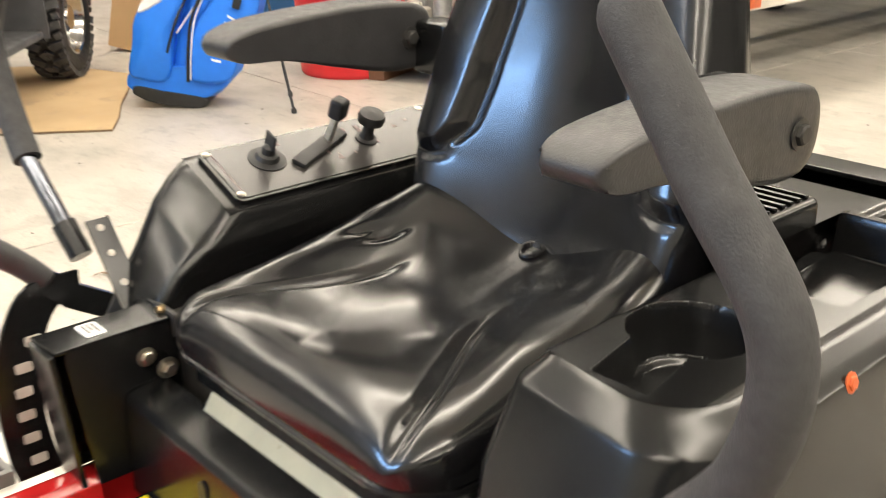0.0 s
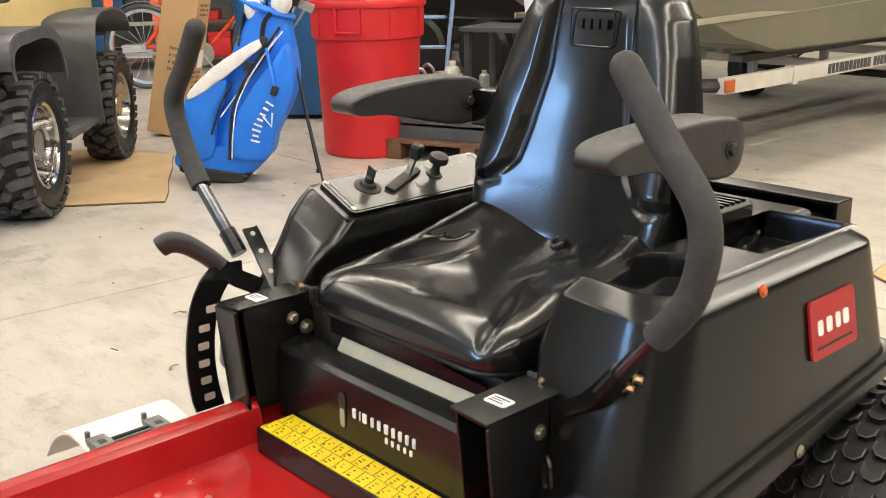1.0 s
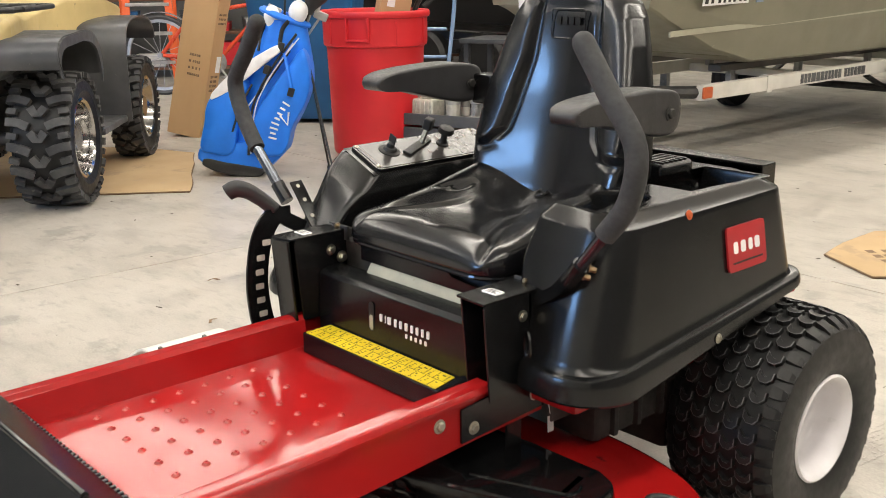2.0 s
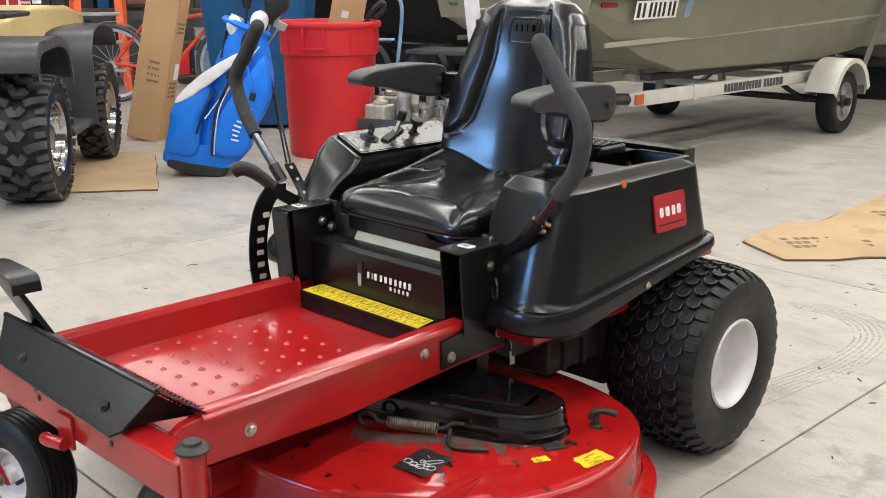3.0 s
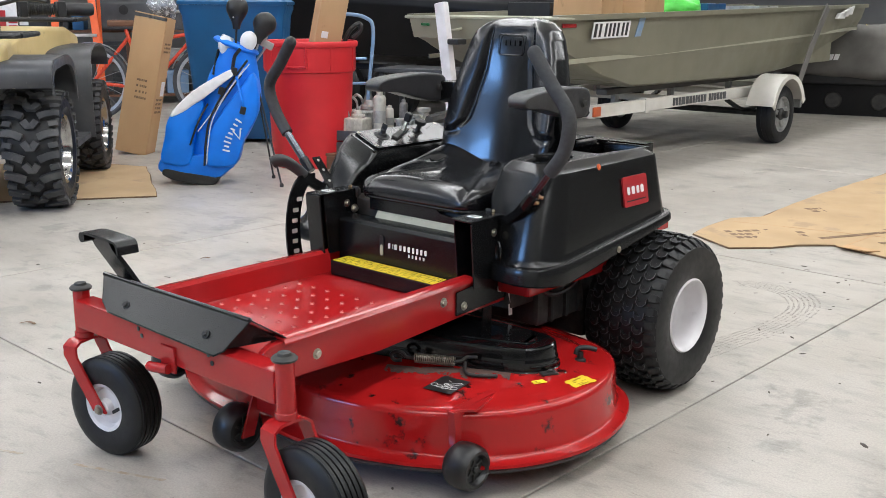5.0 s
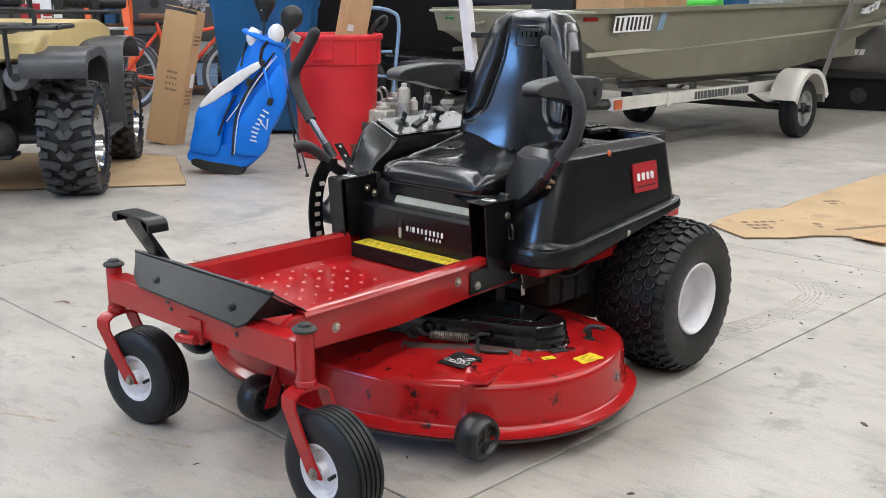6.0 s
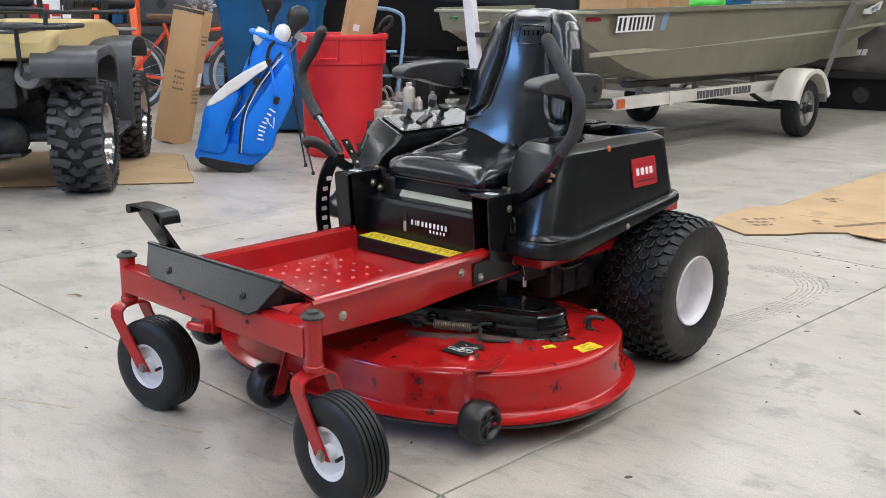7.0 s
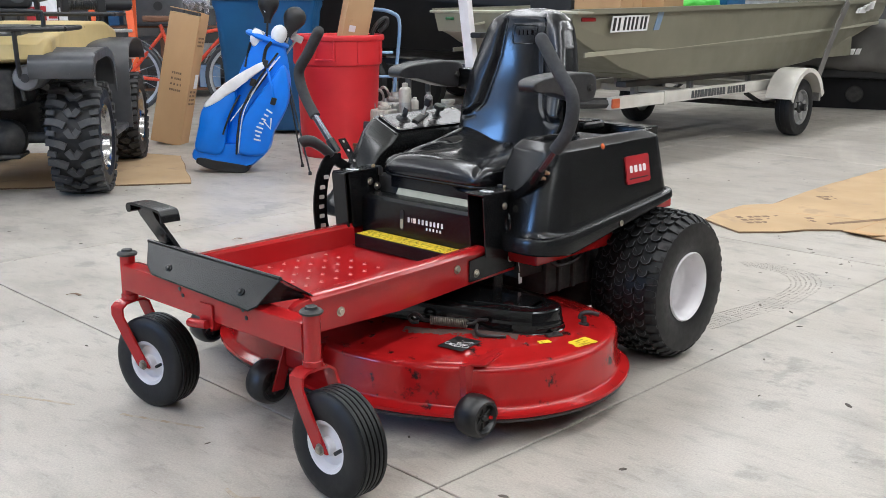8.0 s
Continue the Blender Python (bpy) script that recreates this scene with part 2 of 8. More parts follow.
M_CONC = concrete()
M_JOINT = mat("dark_joint", (0.03, 0.027, 0.024), (0.06, 0.052, 0.045), rough=0.9, scale=20)
M_WALL = mat("painted_steel_wall", (0.13, 0.13, 0.13), (0.10, 0.10, 0.10), rough=0.5, scale=2)
M_LINER = mat("grey_liner_sheet", (0.30, 0.30, 0.29), (0.26, 0.26, 0.25), rough=0.5, scale=2)
M_PALE = mat("off_white_liner_sheet", (0.66, 0.65, 0.62), (0.60, 0.59, 0.56), rough=0.5, scale=2)
M_CEIL = mat("white_ceiling_steel", (0.80, 0.79, 0.77), (0.74, 0.73, 0.71), rough=0.6, scale=2)
M_LAMP = mat("lamp_housing", (0.8, 0.8, 0.8), rough=0.4)

X0, X1, Y0, Y1, CH = -11.0, 7.5, -8.0, 16.0, 4.6
bm = bm_new()
rbox(bm, (X0 - 40, Y0 - 60, -0.30), (X1 + 40, Y1 + 30, -0.010), 0)
floor = solid("floor", bm, M_JOINT, "grey ground under the concrete slabs of the shop", "floor", kind="structure")


def wall(name, lo, hi, kick=1.5, upper=M_LINER, upper_lab="grey liner sheet on the upper shop wall"):
    """A wall of two tones: a dark kick panel below, grey liner sheet above."""
    for z0, z1, m_, lab in ((lo[2], min(kick, hi[2]), M_WALL, "dark painted steel kick panel of the shop wall"), (max(kick, lo[2]), hi[2], upper, upper_lab)):
        if z1 > z0:
            bm = bm_new()
            rbox(bm, (lo[0], lo[1], z0), (hi[0], hi[1], z1), 0)
            solid(name, bm, m_, lab, "wall", kind="structure", smooth=0)


wall("wall_west", (X0 - 0.2, Y0, -0.01), (X0, Y1, CH))
wall("wall_east", (X1, Y0, -0.01), (X1 + 0.2, Y1, CH), CH)
wall("wall_north", (X0, Y1, -0.01), (X1, Y1 + 0.2, CH))
# front wall with a wide high window opening
for a, b_, z0, z1 in ((X0, -4.8, -0.01, CH), (-2.0, X1, -0.01, CH), (-4.8, -2.0, 3.4, CH), (-4.8, -2.0, -0.01, 2.5)):
    wall("wall_south", (a, Y0 - 0.2, z0), (b_, Y0, z1), 0.6, M_PALE, "off-white liner sheet on the front shop wall")
bm = bm_new()
rbox(bm, (X0 - 0.2, Y0 - 0.2, CH), (X1 + 0.2, Y1 + 0.2, CH + 0.15), 0)
solid("ceiling", bm, M_CEIL, "white ribbed steel ceiling", "ceiling", kind="structure")
for lx in LAMP_ROWS:
    for k in range(5):
        ly = -4.4 + k * 3.8
        bm = bm_new()
        rbox(bm, (lx - 0.19, ly - 1.895, 4.215), (lx + 0.19, ly + 1.895, 4.285), 0.01)
        for e in (-1.5, 1.5):
            sweep(bm, [(lx, ly + e, 4.28), (lx, ly + e, 4.60)], 0.008, 6)
        solid("ceiling_light", bm, M_LAMP, "long white strip light hung under the ceiling", "ceiling light", group="strip lights")

# ---- the riding mower: x to its left hand, y towards its rear, on the floor ----
mower = thing("riding_mower", "red and black zero-turn riding mower standing on concrete", "mower")


def rails():
    for s in (1, -1):
        bm = bm_new()
        pts = [(-0.285, 0.345), (0.10, 0.338), (0.45, 0.356), (1.02, 0.366), (1.02, 0.4525), (0.45, 0.4525), (0.10, 0.4475), (-0.23, 0.4420), (-0.262, 0.4415), (-0.285, 0.428)]
        prism(bm, pts, lambda u, v, d: Vector((s * d, u, v - (0.014 if s < 0 and v > 0.42 else 0.0))), 0.297, 0.320, 0.006)
        rail = part("frame_rail", bm, M_RED, mower)
        for y, z in ((-0.122, 0.386), (0.345, 0.412)):
            bm = bm_new()
            hexbolt(bm, aim((s * 0.320, y, z), (s, 0, 0)), 0.0095, 0.008)
            part("bolt", bm, M_ZINC, rail)
        # black mounting plate at the rear of the rail
        bm = bm_new()
        prism(bm, [(0.395, 0.362), (0.62, 0.372), (0.62, 0.432), (0.57, 0.432), (0.56, 0.445), (0.395, 0.43)], lambda u, v, d: Vector((s * d, u, v)), 0.3205, 0.3265, 0.0015)
        pl = part("mounting_plate", bm, M_BLACK, mower)
        for y, z in ((0.425, 0.386), (0.59, 0.405)):
            bm = bm_new()
            hexbolt(bm, aim((s * 0.3268, y, z), (s, 0, 0)), 0.009, 0.008)
            part("bolt", bm, M_ZINC, pl)
    # front cross tube
    bm = bm_new()
    rbox(bm, (-0.410, -0.345, 0.348), (0.425, -0.285, 0.428), 0.007)
    cross = part("cross_tube", bm, M_RED, mower)
    for x, z in ((-0.100, 0.413), (-0.086, 0.397), (0.192, 0.413), (0.205, 0.394)):
        bm = bm_new()
        lathe(bm, [(0.0004, 0.0), (0.0062, 0.0), (0.0062, 0.0015), (0.0004, 0.0015)], 12, aim((x, -0.3455, z), (0, -1, 0)))
        part("hole", bm, M_INK, cross)
    bm = bm_new()
    rbox(bm, (-0.249, -0.292, 0.368), (0.249, -0.21, 0.3745), 0.002)
    part("front_apron", bm, M_RED, mower)
    # tow eye below the tube
    bm = bm_new()
    rbox(bm, (0.000, -0.352, 0.330), (0.058, -0.343, 0.398), 0.003)
    sweep(bm, [(-0.022, -0.368, 0.338), (0.000, -0.372, 0.342), (0.048, -0.362, 0.345)], 0.013, 12)
    part("latch_bracket", bm, M_RED, mower)


def castor(px, py, ang, trail):
    """A castor with its yoke turned to the angle."""
    d = Vector((math.cos(ang), math.sin(ang), 0))
    n = Vector((d.y, -d.x, 0))
    p = Vector((px, py, 0))
    bm = bm_new()
    lathe(bm, [(0.016, 0.318), (0.0225, 0.318), (0.0225, 0.452), (0.016, 0.452)], 24, Matrix.Translation(p))
    lathe(bm, [(0.0255, 0.316), (0.0255, 0.330), (0.0235, 0.332)], 24, Matrix.Translation(p))
    tube = part("castor_post", bm, M_RED, mower)
    bm = bm_new()
    lathe(bm, [(0.0005, 0.451), (0.029, 0.451), (0.0305, 0.456), (0.026, 0.461), (0.017, 0.463), (0.015, 0.469), (0.0005, 0.470)], 24, Matrix.Translation(p))
    part("cap", bm, M_DARK, tube, "dark steel cap")
    bm = bm_new()
    hw = 0.056
    path, acr = [], []
    outline = [(-hw, 1.0, 0.132), (-hw, 0.5, 0.205), (-hw, 0.05, 0.275), (-hw * 0.92, 0, 0.298), (-hw * 0.6, 0, 0.310), (0, 0, 0.312), (hw * 0.6, 0, 0.310), (hw * 0.92, 0, 0.298), (hw, 0.05, 0.275), (hw, 0.5, 0.205), (hw, 1.0, 0.132)]
    for s, a, z in outline:
        path.append(p + n * s + d * (a * trail) + Vector((0, 0, z)))
    ribbon(bm, path, d * 0.024, 0.007)
    fork = part("castor_yoke", bm, M_RED, mower)
    c = p + d * trail + Vector((0, 0, 0.140))
    m = aim(c, n)
    bm = bm_new()
    prof = [(0.066, -0.043), (0.082, -0.047), (0.110, -0.049), (0.128, -0.044), (0.136, -0.034)]
    for k in range(5):
        z = -0.028 + k * 0.014
        prof += [(0.1395, z - 0.0045), (0.1402, z), (0.1395, z + 0.0045), (0.1355, z + 0.0055), (0.1355, z + 0.0085)]
    prof += [(0.136, 0.036), (0.128, 0.044), (0.110, 0.049), (0.082, 0.047), (0.066, 0.043)]
    lathe(bm, prof, 56, m, closed=True)
    tyre = part("tyre", bm, M_RUBBER, fork)
    bm = bm_new()
    lathe(bm, [(0.018, -0.050), (0.022, -0.048), (0.024, -0.030), (0.050, -0.026), (0.058, -0.040), (0.068, -0.044), (0.068, 0.044), (0.058, 0.040), (0.050, 0.026), (0.024, 0.030), (0.022, 0.048), (0.018, 0.050)], 40, m)
    part("rim", bm, M_WHEEL, fork, "white painted rim")
    bm = bm_new()
    sweep(bm, [c - n * 0.066, c + n * 0.066], 0.008, 10)
    hexbolt(bm, aim(c + n * 0.060, n), 0.0105, 0.010)
    hexbolt(bm, aim(c - n * 0.060, -n), 0.0105, 0.010)
    part("axle_bolt", bm, M_SPRING, fork)
    bm = bm_new()
    sweep(bm, [c + n * 0.030 + d * 0.042, c + n * 0.052 + d * 0.046], 0.005, 8)
    part("valve", bm, M_INK, fork)


def tray():
    bm = bm_new()
    # pressed floor with steep sides and rolled lips, as one thick sheet
    prof = [(-0.3275, 0.430), (-0.3215, 0.4395), (-0.311, 0.4430), (-0.288, 0.4430), (-0.277, 0.434), (-0.262, 0.376), (0.246, 0.376), (0.279, 0.441), (0.288, 0.4500), (0.311, 0.4500), (0.3215, 0.4465), (0.3275, 0.437)]
    ys = [-0.226, -0.1, 0.1, 0.3, 0.47]
    rings = []
    for y in ys:
        k = 0.012 * (y + 0.3) / 0.77
        top = [Vector((x, y, z + k * (z > 0.42 and x > 0))) for x, z in prof]
        bot = [Vector((x * (0.992 if z < 0.43 else 1), y, z + k * (z > 0.42 and x > 0) - 0.006)) for x, z in prof[::-1]]
        rings.append(top + bot)
    loft(bm, rings)
    es = [e for e in bm.edges if abs((e.verts[0].co - e.verts[1].co).normalized().y) > 0.9]
    bmesh.ops.bevel(bm, geom=es, offset=0.0025, segments=2, profile=0.5, affect="EDGES", clamp_overlap=True)
    t = part("footplate", bm, M_RED, mower, "glossy red pressed footplate")
    # raised grip dimples in rows, worn pale on top
    me = None
    for i in range(7):
        for j in range(6):
            x = -0.2185 + j * 0.0625
            y = -0.060 + i * 0.0587
            z = 0.3758
            if me is None:
                bm = bm_new()
                lathe(bm, [(0.0085, 0.0), (0.0068, 0.0022), (0.0052, 0.0045), (0.0035, 0.0047), (0.0020, 0.0022), (0.0003, 0.0010)], 12)
                first = part("dimple", bm, M_DIMPLE, t, "grip dimple with worn pale rim", smooth=25, weigh=False)
                me = first.data
                first.location = (x, y, z)
            else:
                o = new("dimple", me)
                o.parent = t
                o.location = (x, y, z)


M_DIMPLE = mat("rubbed_red_paint", (0.40, 0.008, 0.009), (0.50, 0.13, 0.11), rough=0.25, scale=130, mix=(0.48, 0.62), coat=0.2)


def bumper():
    bm = bm_new()
    # folded black sheet: a sloped face, a ridge and a back flap
    a = [(-0.330, -0.297, 0.506), (0.288, -0.292, 0.503)]
    f = [(-0.215, -0.362, 0.436), (0.238, -0.3655, 0.424)]
    g = [(-0.262, -0.3470, 0.452), (0.262, -0.3525, 0.438)]
    k = [(-0.30, -0.215, 0.455), (0.322, -0.216, 0.449)]
    th = Vector((0, -0.001, 0.0025))

    def sheet(pts):
        P = [Vector(p) for p in pts]
        loft(bm, [[p + th for p in P], [p - th for p in P]])
    sheet([a[0], g[0], f[0], f[1], g[1], a[1]])
    sheet([a[0], a[1], k[1], k[0]])
    # inner web that closes the open end
    sheet([(0.270, -0.297, 0.500), (0.230, -0.345, 0.432), (0.298, -0.222, 0.444)])
    sheet([(-0.270, -0.297, 0.500), (-0.230, -0.345, 0.438), (-0.298, -0.222, 0.450)])
    bmesh.ops.bevel(bm, geom=bm.edges[:], offset=0.0012, segments=1, profile=0.5, affect="EDGES", clamp_overlap=True)
    b = part("bumper_plate", bm, M_PLATE, mower, "folded black sheet steel plate", smooth=0)
    bm = bm_new()
    sweep(bm, [Vector(a[0]) + Vector((0.004, 0, 0)), Vector(a[1]) - Vector((0.004, 0, 0))], 0.0062, 14)
    part("rolled_edge", bm, M_GLOSSPL, b, "glossy rolled edge")
    for x, z in ((-0.158, 0.461), (0.178, 0.458)):
        bm = bm_new()
        hexbolt(bm, aim((x, -0.340, z), (0, -0.8, 0.6)), 0.0075, 0.008)
        part("bolt", bm, M_INK, b)
    # serrated edge behind the ridge
    bm = bm_new()
    for i in range(40):
        x = -0.23 + i * 0.0135
        rbox(bm, (x, -0.222, 0.440), (x + 0.007, -0.208, 0.452), 0.001, 1)
    part("grip_edge", bm, M_BLACK, b)
    # lift pedal
    bm = bm_new()
    ribbon(bm, [(-0.272, -0.225, 0.440), (-0.296, -0.258, 0.510), (-0.326, -0.290, 0.580), (-0.334, -0.298, 0.608)], (0.043, 0, 0.0), 0.012)
    p = part("pedal_arm", bm, M_BLACK, mower)
    bm = bm_new()
    ribbon(bm, smooth_path([(-0.378, -0.300, 0.604), (-0.360, -0.300, 0.617), (-0.300, -0.299, 0.617), (-0.232, -0.297, 0.613), (-0.212, -0.297, 0.606), (-0.205, -0.297, 0.580)], 4), (0.0, 0.031, 0.0), 0.007)
    sweep(bm, [(-0.372, -0.331, 0.605), (-0.372, -0.268, 0.605)], 0.014, 14)
    prism(bm, [(-0.375, 0.602), (-0.362, 0.616), (-0.235, 0.612), (-0.270, 0.570)], lambda u, v, d: Vector((u, d, v)), -0.272, -0.268)
    part("pedal_pad", bm, M_BLACK, p)


rails()
castor(0.436, -0.320, radians(-1), 0.094)
castor(-0.420, -0.318, radians(11), 0.106)
tray()
bumper()


def offset_loop(pts, off):
    """The closed loop moved outwards by off in the plan."""
    n = len(pts)
    out = []
    for i in range(n):
        t = (pts[(i + 1) % n] - pts[i - 1]).normalized()
        out.append(Vector((pts[i].x + t.y * off, pts[i].y - t.x * off, 0)))
    return out


M_OCHRE = mat("ochre_print", (0.42, 0.26, 0.01), (0.30, 0.18, 0.01), rough=0.5, scale=60)


def deck():
    ctrl = [(0, -0.015), (0.20, -0.012), (0.38, 0.030), (0.56, 0.130), (0.675, 0.26), (0.728, 0.44), (0.695, 0.64), (0.585, 0.80), (0.36, 0.87), (0, 0.87),
            (-0.36, 0.87), (-0.585, 0.80), (-0.66, 0.64), (-0.665, 0.44), (-0.64, 0.26), (-0.54, 0.130), (-0.38, 0.035), (-0.20, -0.010)]
    loop = smooth_path([Vector((x, y, 0)) for x, y in ctrl], 7, closed=True)
    prof = [(-0.02, 0.084), (0.034, 0.080), (0.040, 0.086), (0.038, 0.094), (0.012, 0.100), (0.002, 0.108), (-0.001, 0.150), (-0.004, 0.200), (-0.008, 0.212), (-0.016, 0.219), (-0.030, 0.2225), (-0.060, 0.2255), (-0.085, 0.2275), (-0.095, 0.233), (-0.13, 0.2355)]
    rings = []
    for o, z in prof:
        rings.append([Vector((v.x, v.y, z)) for v in offset_loop(loop, o)])
    c = Vector((0, 0.43, 0))
    rings.append([Vector((c.x + (v.x - c.x) * 0.4, c.y + (v.y - c.y) * 0.4, 0.238)) for v in loop])
    bm = bm_new()
    loft(bm, rings, cap0=False)
    d = part("deck_shell", bm, M_DECK, mower, "scuffed red stamped steel cutting deck", smooth=50)
    bm = bm_new()
    edge = [Vector((v.x, v.y, 0.076)) for v in offset_loop(loop, 0.030)]
    sweep(bm, edge + [edge[0], edge[1]], 0.006, 6)
    part("deck_edge", bm, M_DARK, d, "dark worn lower edge")
    # stickers
    for x, y, w, h, r in ((0.607, 0.405, 0.040, 0.022, 66), (0.672, 0.503, 0.086, 0.050, 82)):
        bm = bm_new()
        rq = random.Random(11)
        edge = [(-w / 2 + w * k / 12, -h / 2) for k in range(12)] + [(w / 2, -h / 2 + h * k / 7) for k in range(7)] + [(w / 2 - w * k / 12, h / 2) for k in range(12)] + [(-w / 2, h / 2 - h * k / 7) for k in range(7)]
        # torn rim
        prism(bm, [(a * (1 - 0.16 * rq.random()), c * (1 - 0.22 * rq.random())) for a, c in edge], lambda u, v, d: Vector((u, v, d)), 0.0, 0.0012)
        st = part("warning_sticker", bm, M_YELLOW, d, "yellow warning sticker")
        st.matrix_basis = pose(x, y, 0.2362 if w < 0.05 else 0.2262, 0, 0, r) @ pose(0, 0, 0, 4, 0, 0)
        bm = bm_new()
        rng = random.Random(3)
        for i in range(3 if w < 0.05 else 9):
            a, c = rng.uniform(-w * 0.42, w * 0.1), rng.uniform(-h * 0.4, h * 0.3)
            rbox(bm, (a, c, 0.0012), (a + rng.uniform(0.1, 0.3) * w, c + rng.uniform(0.0015, 0.004), 0.0018), 0)
        part("print_bar", bm, M_OCHRE, st, kind="stuff")
    bm = bm_new()
    rbox(bm, (-0.042, -0.052, 0), (0.042, 0.052, 0.0012), 0.0004, 1)
    st = part("belt_diagram", bm, M_INK, d, "black belt routing sticker with white line drawing")
    st.matrix_basis = pose(0.441, 0.2225, 0.2368, 0, 0, 9)
    bm = bm_new()
    for (x, y, r) in ((-0.03, -0.015, 0.009), (-0.012, -0.02, 0.008), (0.006, -0.022, 0.009), (-0.002, 0.0, 0.006), (0.03, -0.015, 0.009), (0.014, -0.008, 0.006)):
        ring = [Vector((x + r * math.cos(a), y + r * math.sin(a), 0.0014)) for a in (2 * math.pi * i / 14 for i in range(15))]
        sweep(bm, ring, 0.0010, 4)
    for a, b_ in (((-0.002, 0.0), (0.026, 0.026)), ((0.014, -0.008), (0.034, 0.020)), ((0.026, 0.028), (0.036, 0.022)), ((-0.03, -0.024), (0.03, -0.025)), ((-0.01, 0.028), (0.0, 0.022))):
        sweep(bm, [Vector((*a, 0.0014)), Vector((*b_, 0.0014))], 0.0010, 4)
    part("line_drawing", bm, M_WHITE, st)
    # thin film of dried clippings along the cover, ragged at its edge
    bm = bm_new()
    A, U, V = Vector((0.255, 0.165, 0)), Vector((0.29, 0.19, 0)), Vector((-0.055, 0.085, 0))
    nu, nv = 130, 48
    for i in range(nu):
        for j in range(nv):
            u, v = (i + 0.5) / nu, (j + 0.5) / nv
            c = A + U * u + V * v
            edge = 0.55 - abs(v - 0.55) - 0.6 * max(0, u - 0.8) - 0.6 * max(0, 0.12 - u)
            if edge + 0.45 * noise.noise(c * 26) + 0.25 * noise.noise(c * 90) > 0.22:
                q = [A + U * ((i + a) / nu) + V * ((j + b_) / nv) + Vector((0, 0, 0.2372)) for a, b_ in ((0, 0), (1, 0), (1, 1), (0, 1))]
                bm.faces.new([bm.verts.new(p) for p in q])
    bmesh.ops.remove_doubles(bm, verts=bm.verts[:], dist=0.0002)
    o = part("dirt_patch", bm, M_GREYDIRT, d, "grey-brown dried grass dirt", kind="stuff", smooth=0)
    # hose fitting
    bm = bm_new()
    lathe(bm, [(0.016, 0.222), (0.016, 0.236), (0.009, 0.239), (0.008, 0.258), (0.0005, 0.259)], 14, Matrix.Translation((0.588, 0.630, 0)))
    sweep(bm, smooth_path([(0.578, 0.622, 0.250), (0.582, 0.628, 0.266), (0.600, 0.642, 0.270), (0.622, 0.660, 0.264)], 5), 0.0075, 10)
    part("wash_fitting", bm, M_INK, d, "black hose fitting")
    # belt cover: straight front wall, one flat facet, then a rounded nose
    bm = bm_new()
    nose = smooth_path([Vector(p) for p in ((0.536, 0.438, 0), (0.557, 0.468, 0), (0.567, 0.506, 0), (0.560, 0.545, 0), (0.535, 0.575, 0), (0.495, 0.593, 0))], 5)
    out = [Vector((0.06, 0.246, 0)), Vector((0.20, 0.297, 0)), Vector((0.34, 0.351, 0)), Vector((0.480, 0.406, 0)), Vector((0.489, 0.410, 0)), Vector((0.497, 0.415, 0))] + nose + [Vector((0.33, 0.590, 0)), Vector((0.18, 0.575, 0)), Vector((0.06, 0.56, 0))]
    rings = [[Vector((v.x, v.y, z)) for v in offset_loop(out, o)] for o, z in ((0.016, 0.231), (0.0155, 0.235), (0.011, 0.239), (0.008, 0.262), (0.006, 0.2665), (0.005, 0.272), (0.002, 0.293), (0.0, 0.298), (-0.004, 0.3015), (-0.010, 0.3030), (-0.05, 0.3045))]
    loft(bm, rings, cap0=False)
    cov = part("belt_cover", bm, M_GLOSSPL, mower, "black moulded belt cover", smooth=16)
    bm = bm_new()
    rbox(bm, (-0.024, -0.014, 0.0), (0.024, 0.014, 0.006), 0.002, 2, pose(0.590, 0.474, 0.234, 0, 0, 62))
    hexbolt(bm, pose(0.592, 0.480, 0.240), 0.008, 0.007)
    part("fixing_tab", bm, M_DARK, cov)
    bm = bm_new()
    rib = smooth_path([(0.340, 0.402, 0.3046), (0.42, 0.434, 0.3046), (0.500, 0.467, 0.3046), (0.517, 0.480, 0.3044), (0.520, 0.500, 0.3040), (0.512, 0.516, 0.3040)], 6)
    sweep(bm, rib, 0.0032, 8)
    part("cover_rib", bm, M_GLOSSPL, cov)
    bm = bm_new()
    step = [v + Vector((0, 0, 0.252)) for v in offset_loop(out, 0.0105)[8:22]]
    sweep(bm, step, 0.0035, 8)
    part("cover_step", bm, M_GLOSSPL, cov)
    # idler spring
    bm = bm_new()
    A, B = Vector((0.280, 0.270, 0.262)), Vector((0.374, 0.331, 0.257))
    ax = (B - A).normalized()
    u = ax.orthogonal().normalized()
    w = ax.cross(u)
    coil = [A + (B - A) * (i / 220) + (u * math.cos(i * 0.571 * 1.0) + w * math.sin(i * 0.571)) * 0.0125 for i in range(221)]
    sweep(bm, coil, 0.0021, 5)
    part("idler_spring", bm, M_SPRING, mower, "grey steel coil spring")
    bm = bm_new()
    hook = smooth_path([A, A - ax * 0.022, A - ax * 0.034 + Vector((0, 0, 0.012)), A - ax * 0.052 + Vector((0, 0, 0.014)), A - ax * 0.066 + Vector((0, 0, 0.002)), A - ax * 0.056 + Vector((0, 0, -0.012)), A - ax * 0.036 + Vector((0, 0, -0.010))], 5)
    sweep(bm, hook, 0.005, 8)
    part("spring_hook", bm, M_DARK, mower)
    bm = bm_new()
    hook = smooth_path([B, B + ax * 0.02 + Vector((0, 0, 0.004)), B + ax * 0.035 + Vector((0, 0, 0.016)), B + ax * 0.055 + Vector((0.01, 0, 0.02))], 5)
    sweep(bm, hook, 0.005, 8)
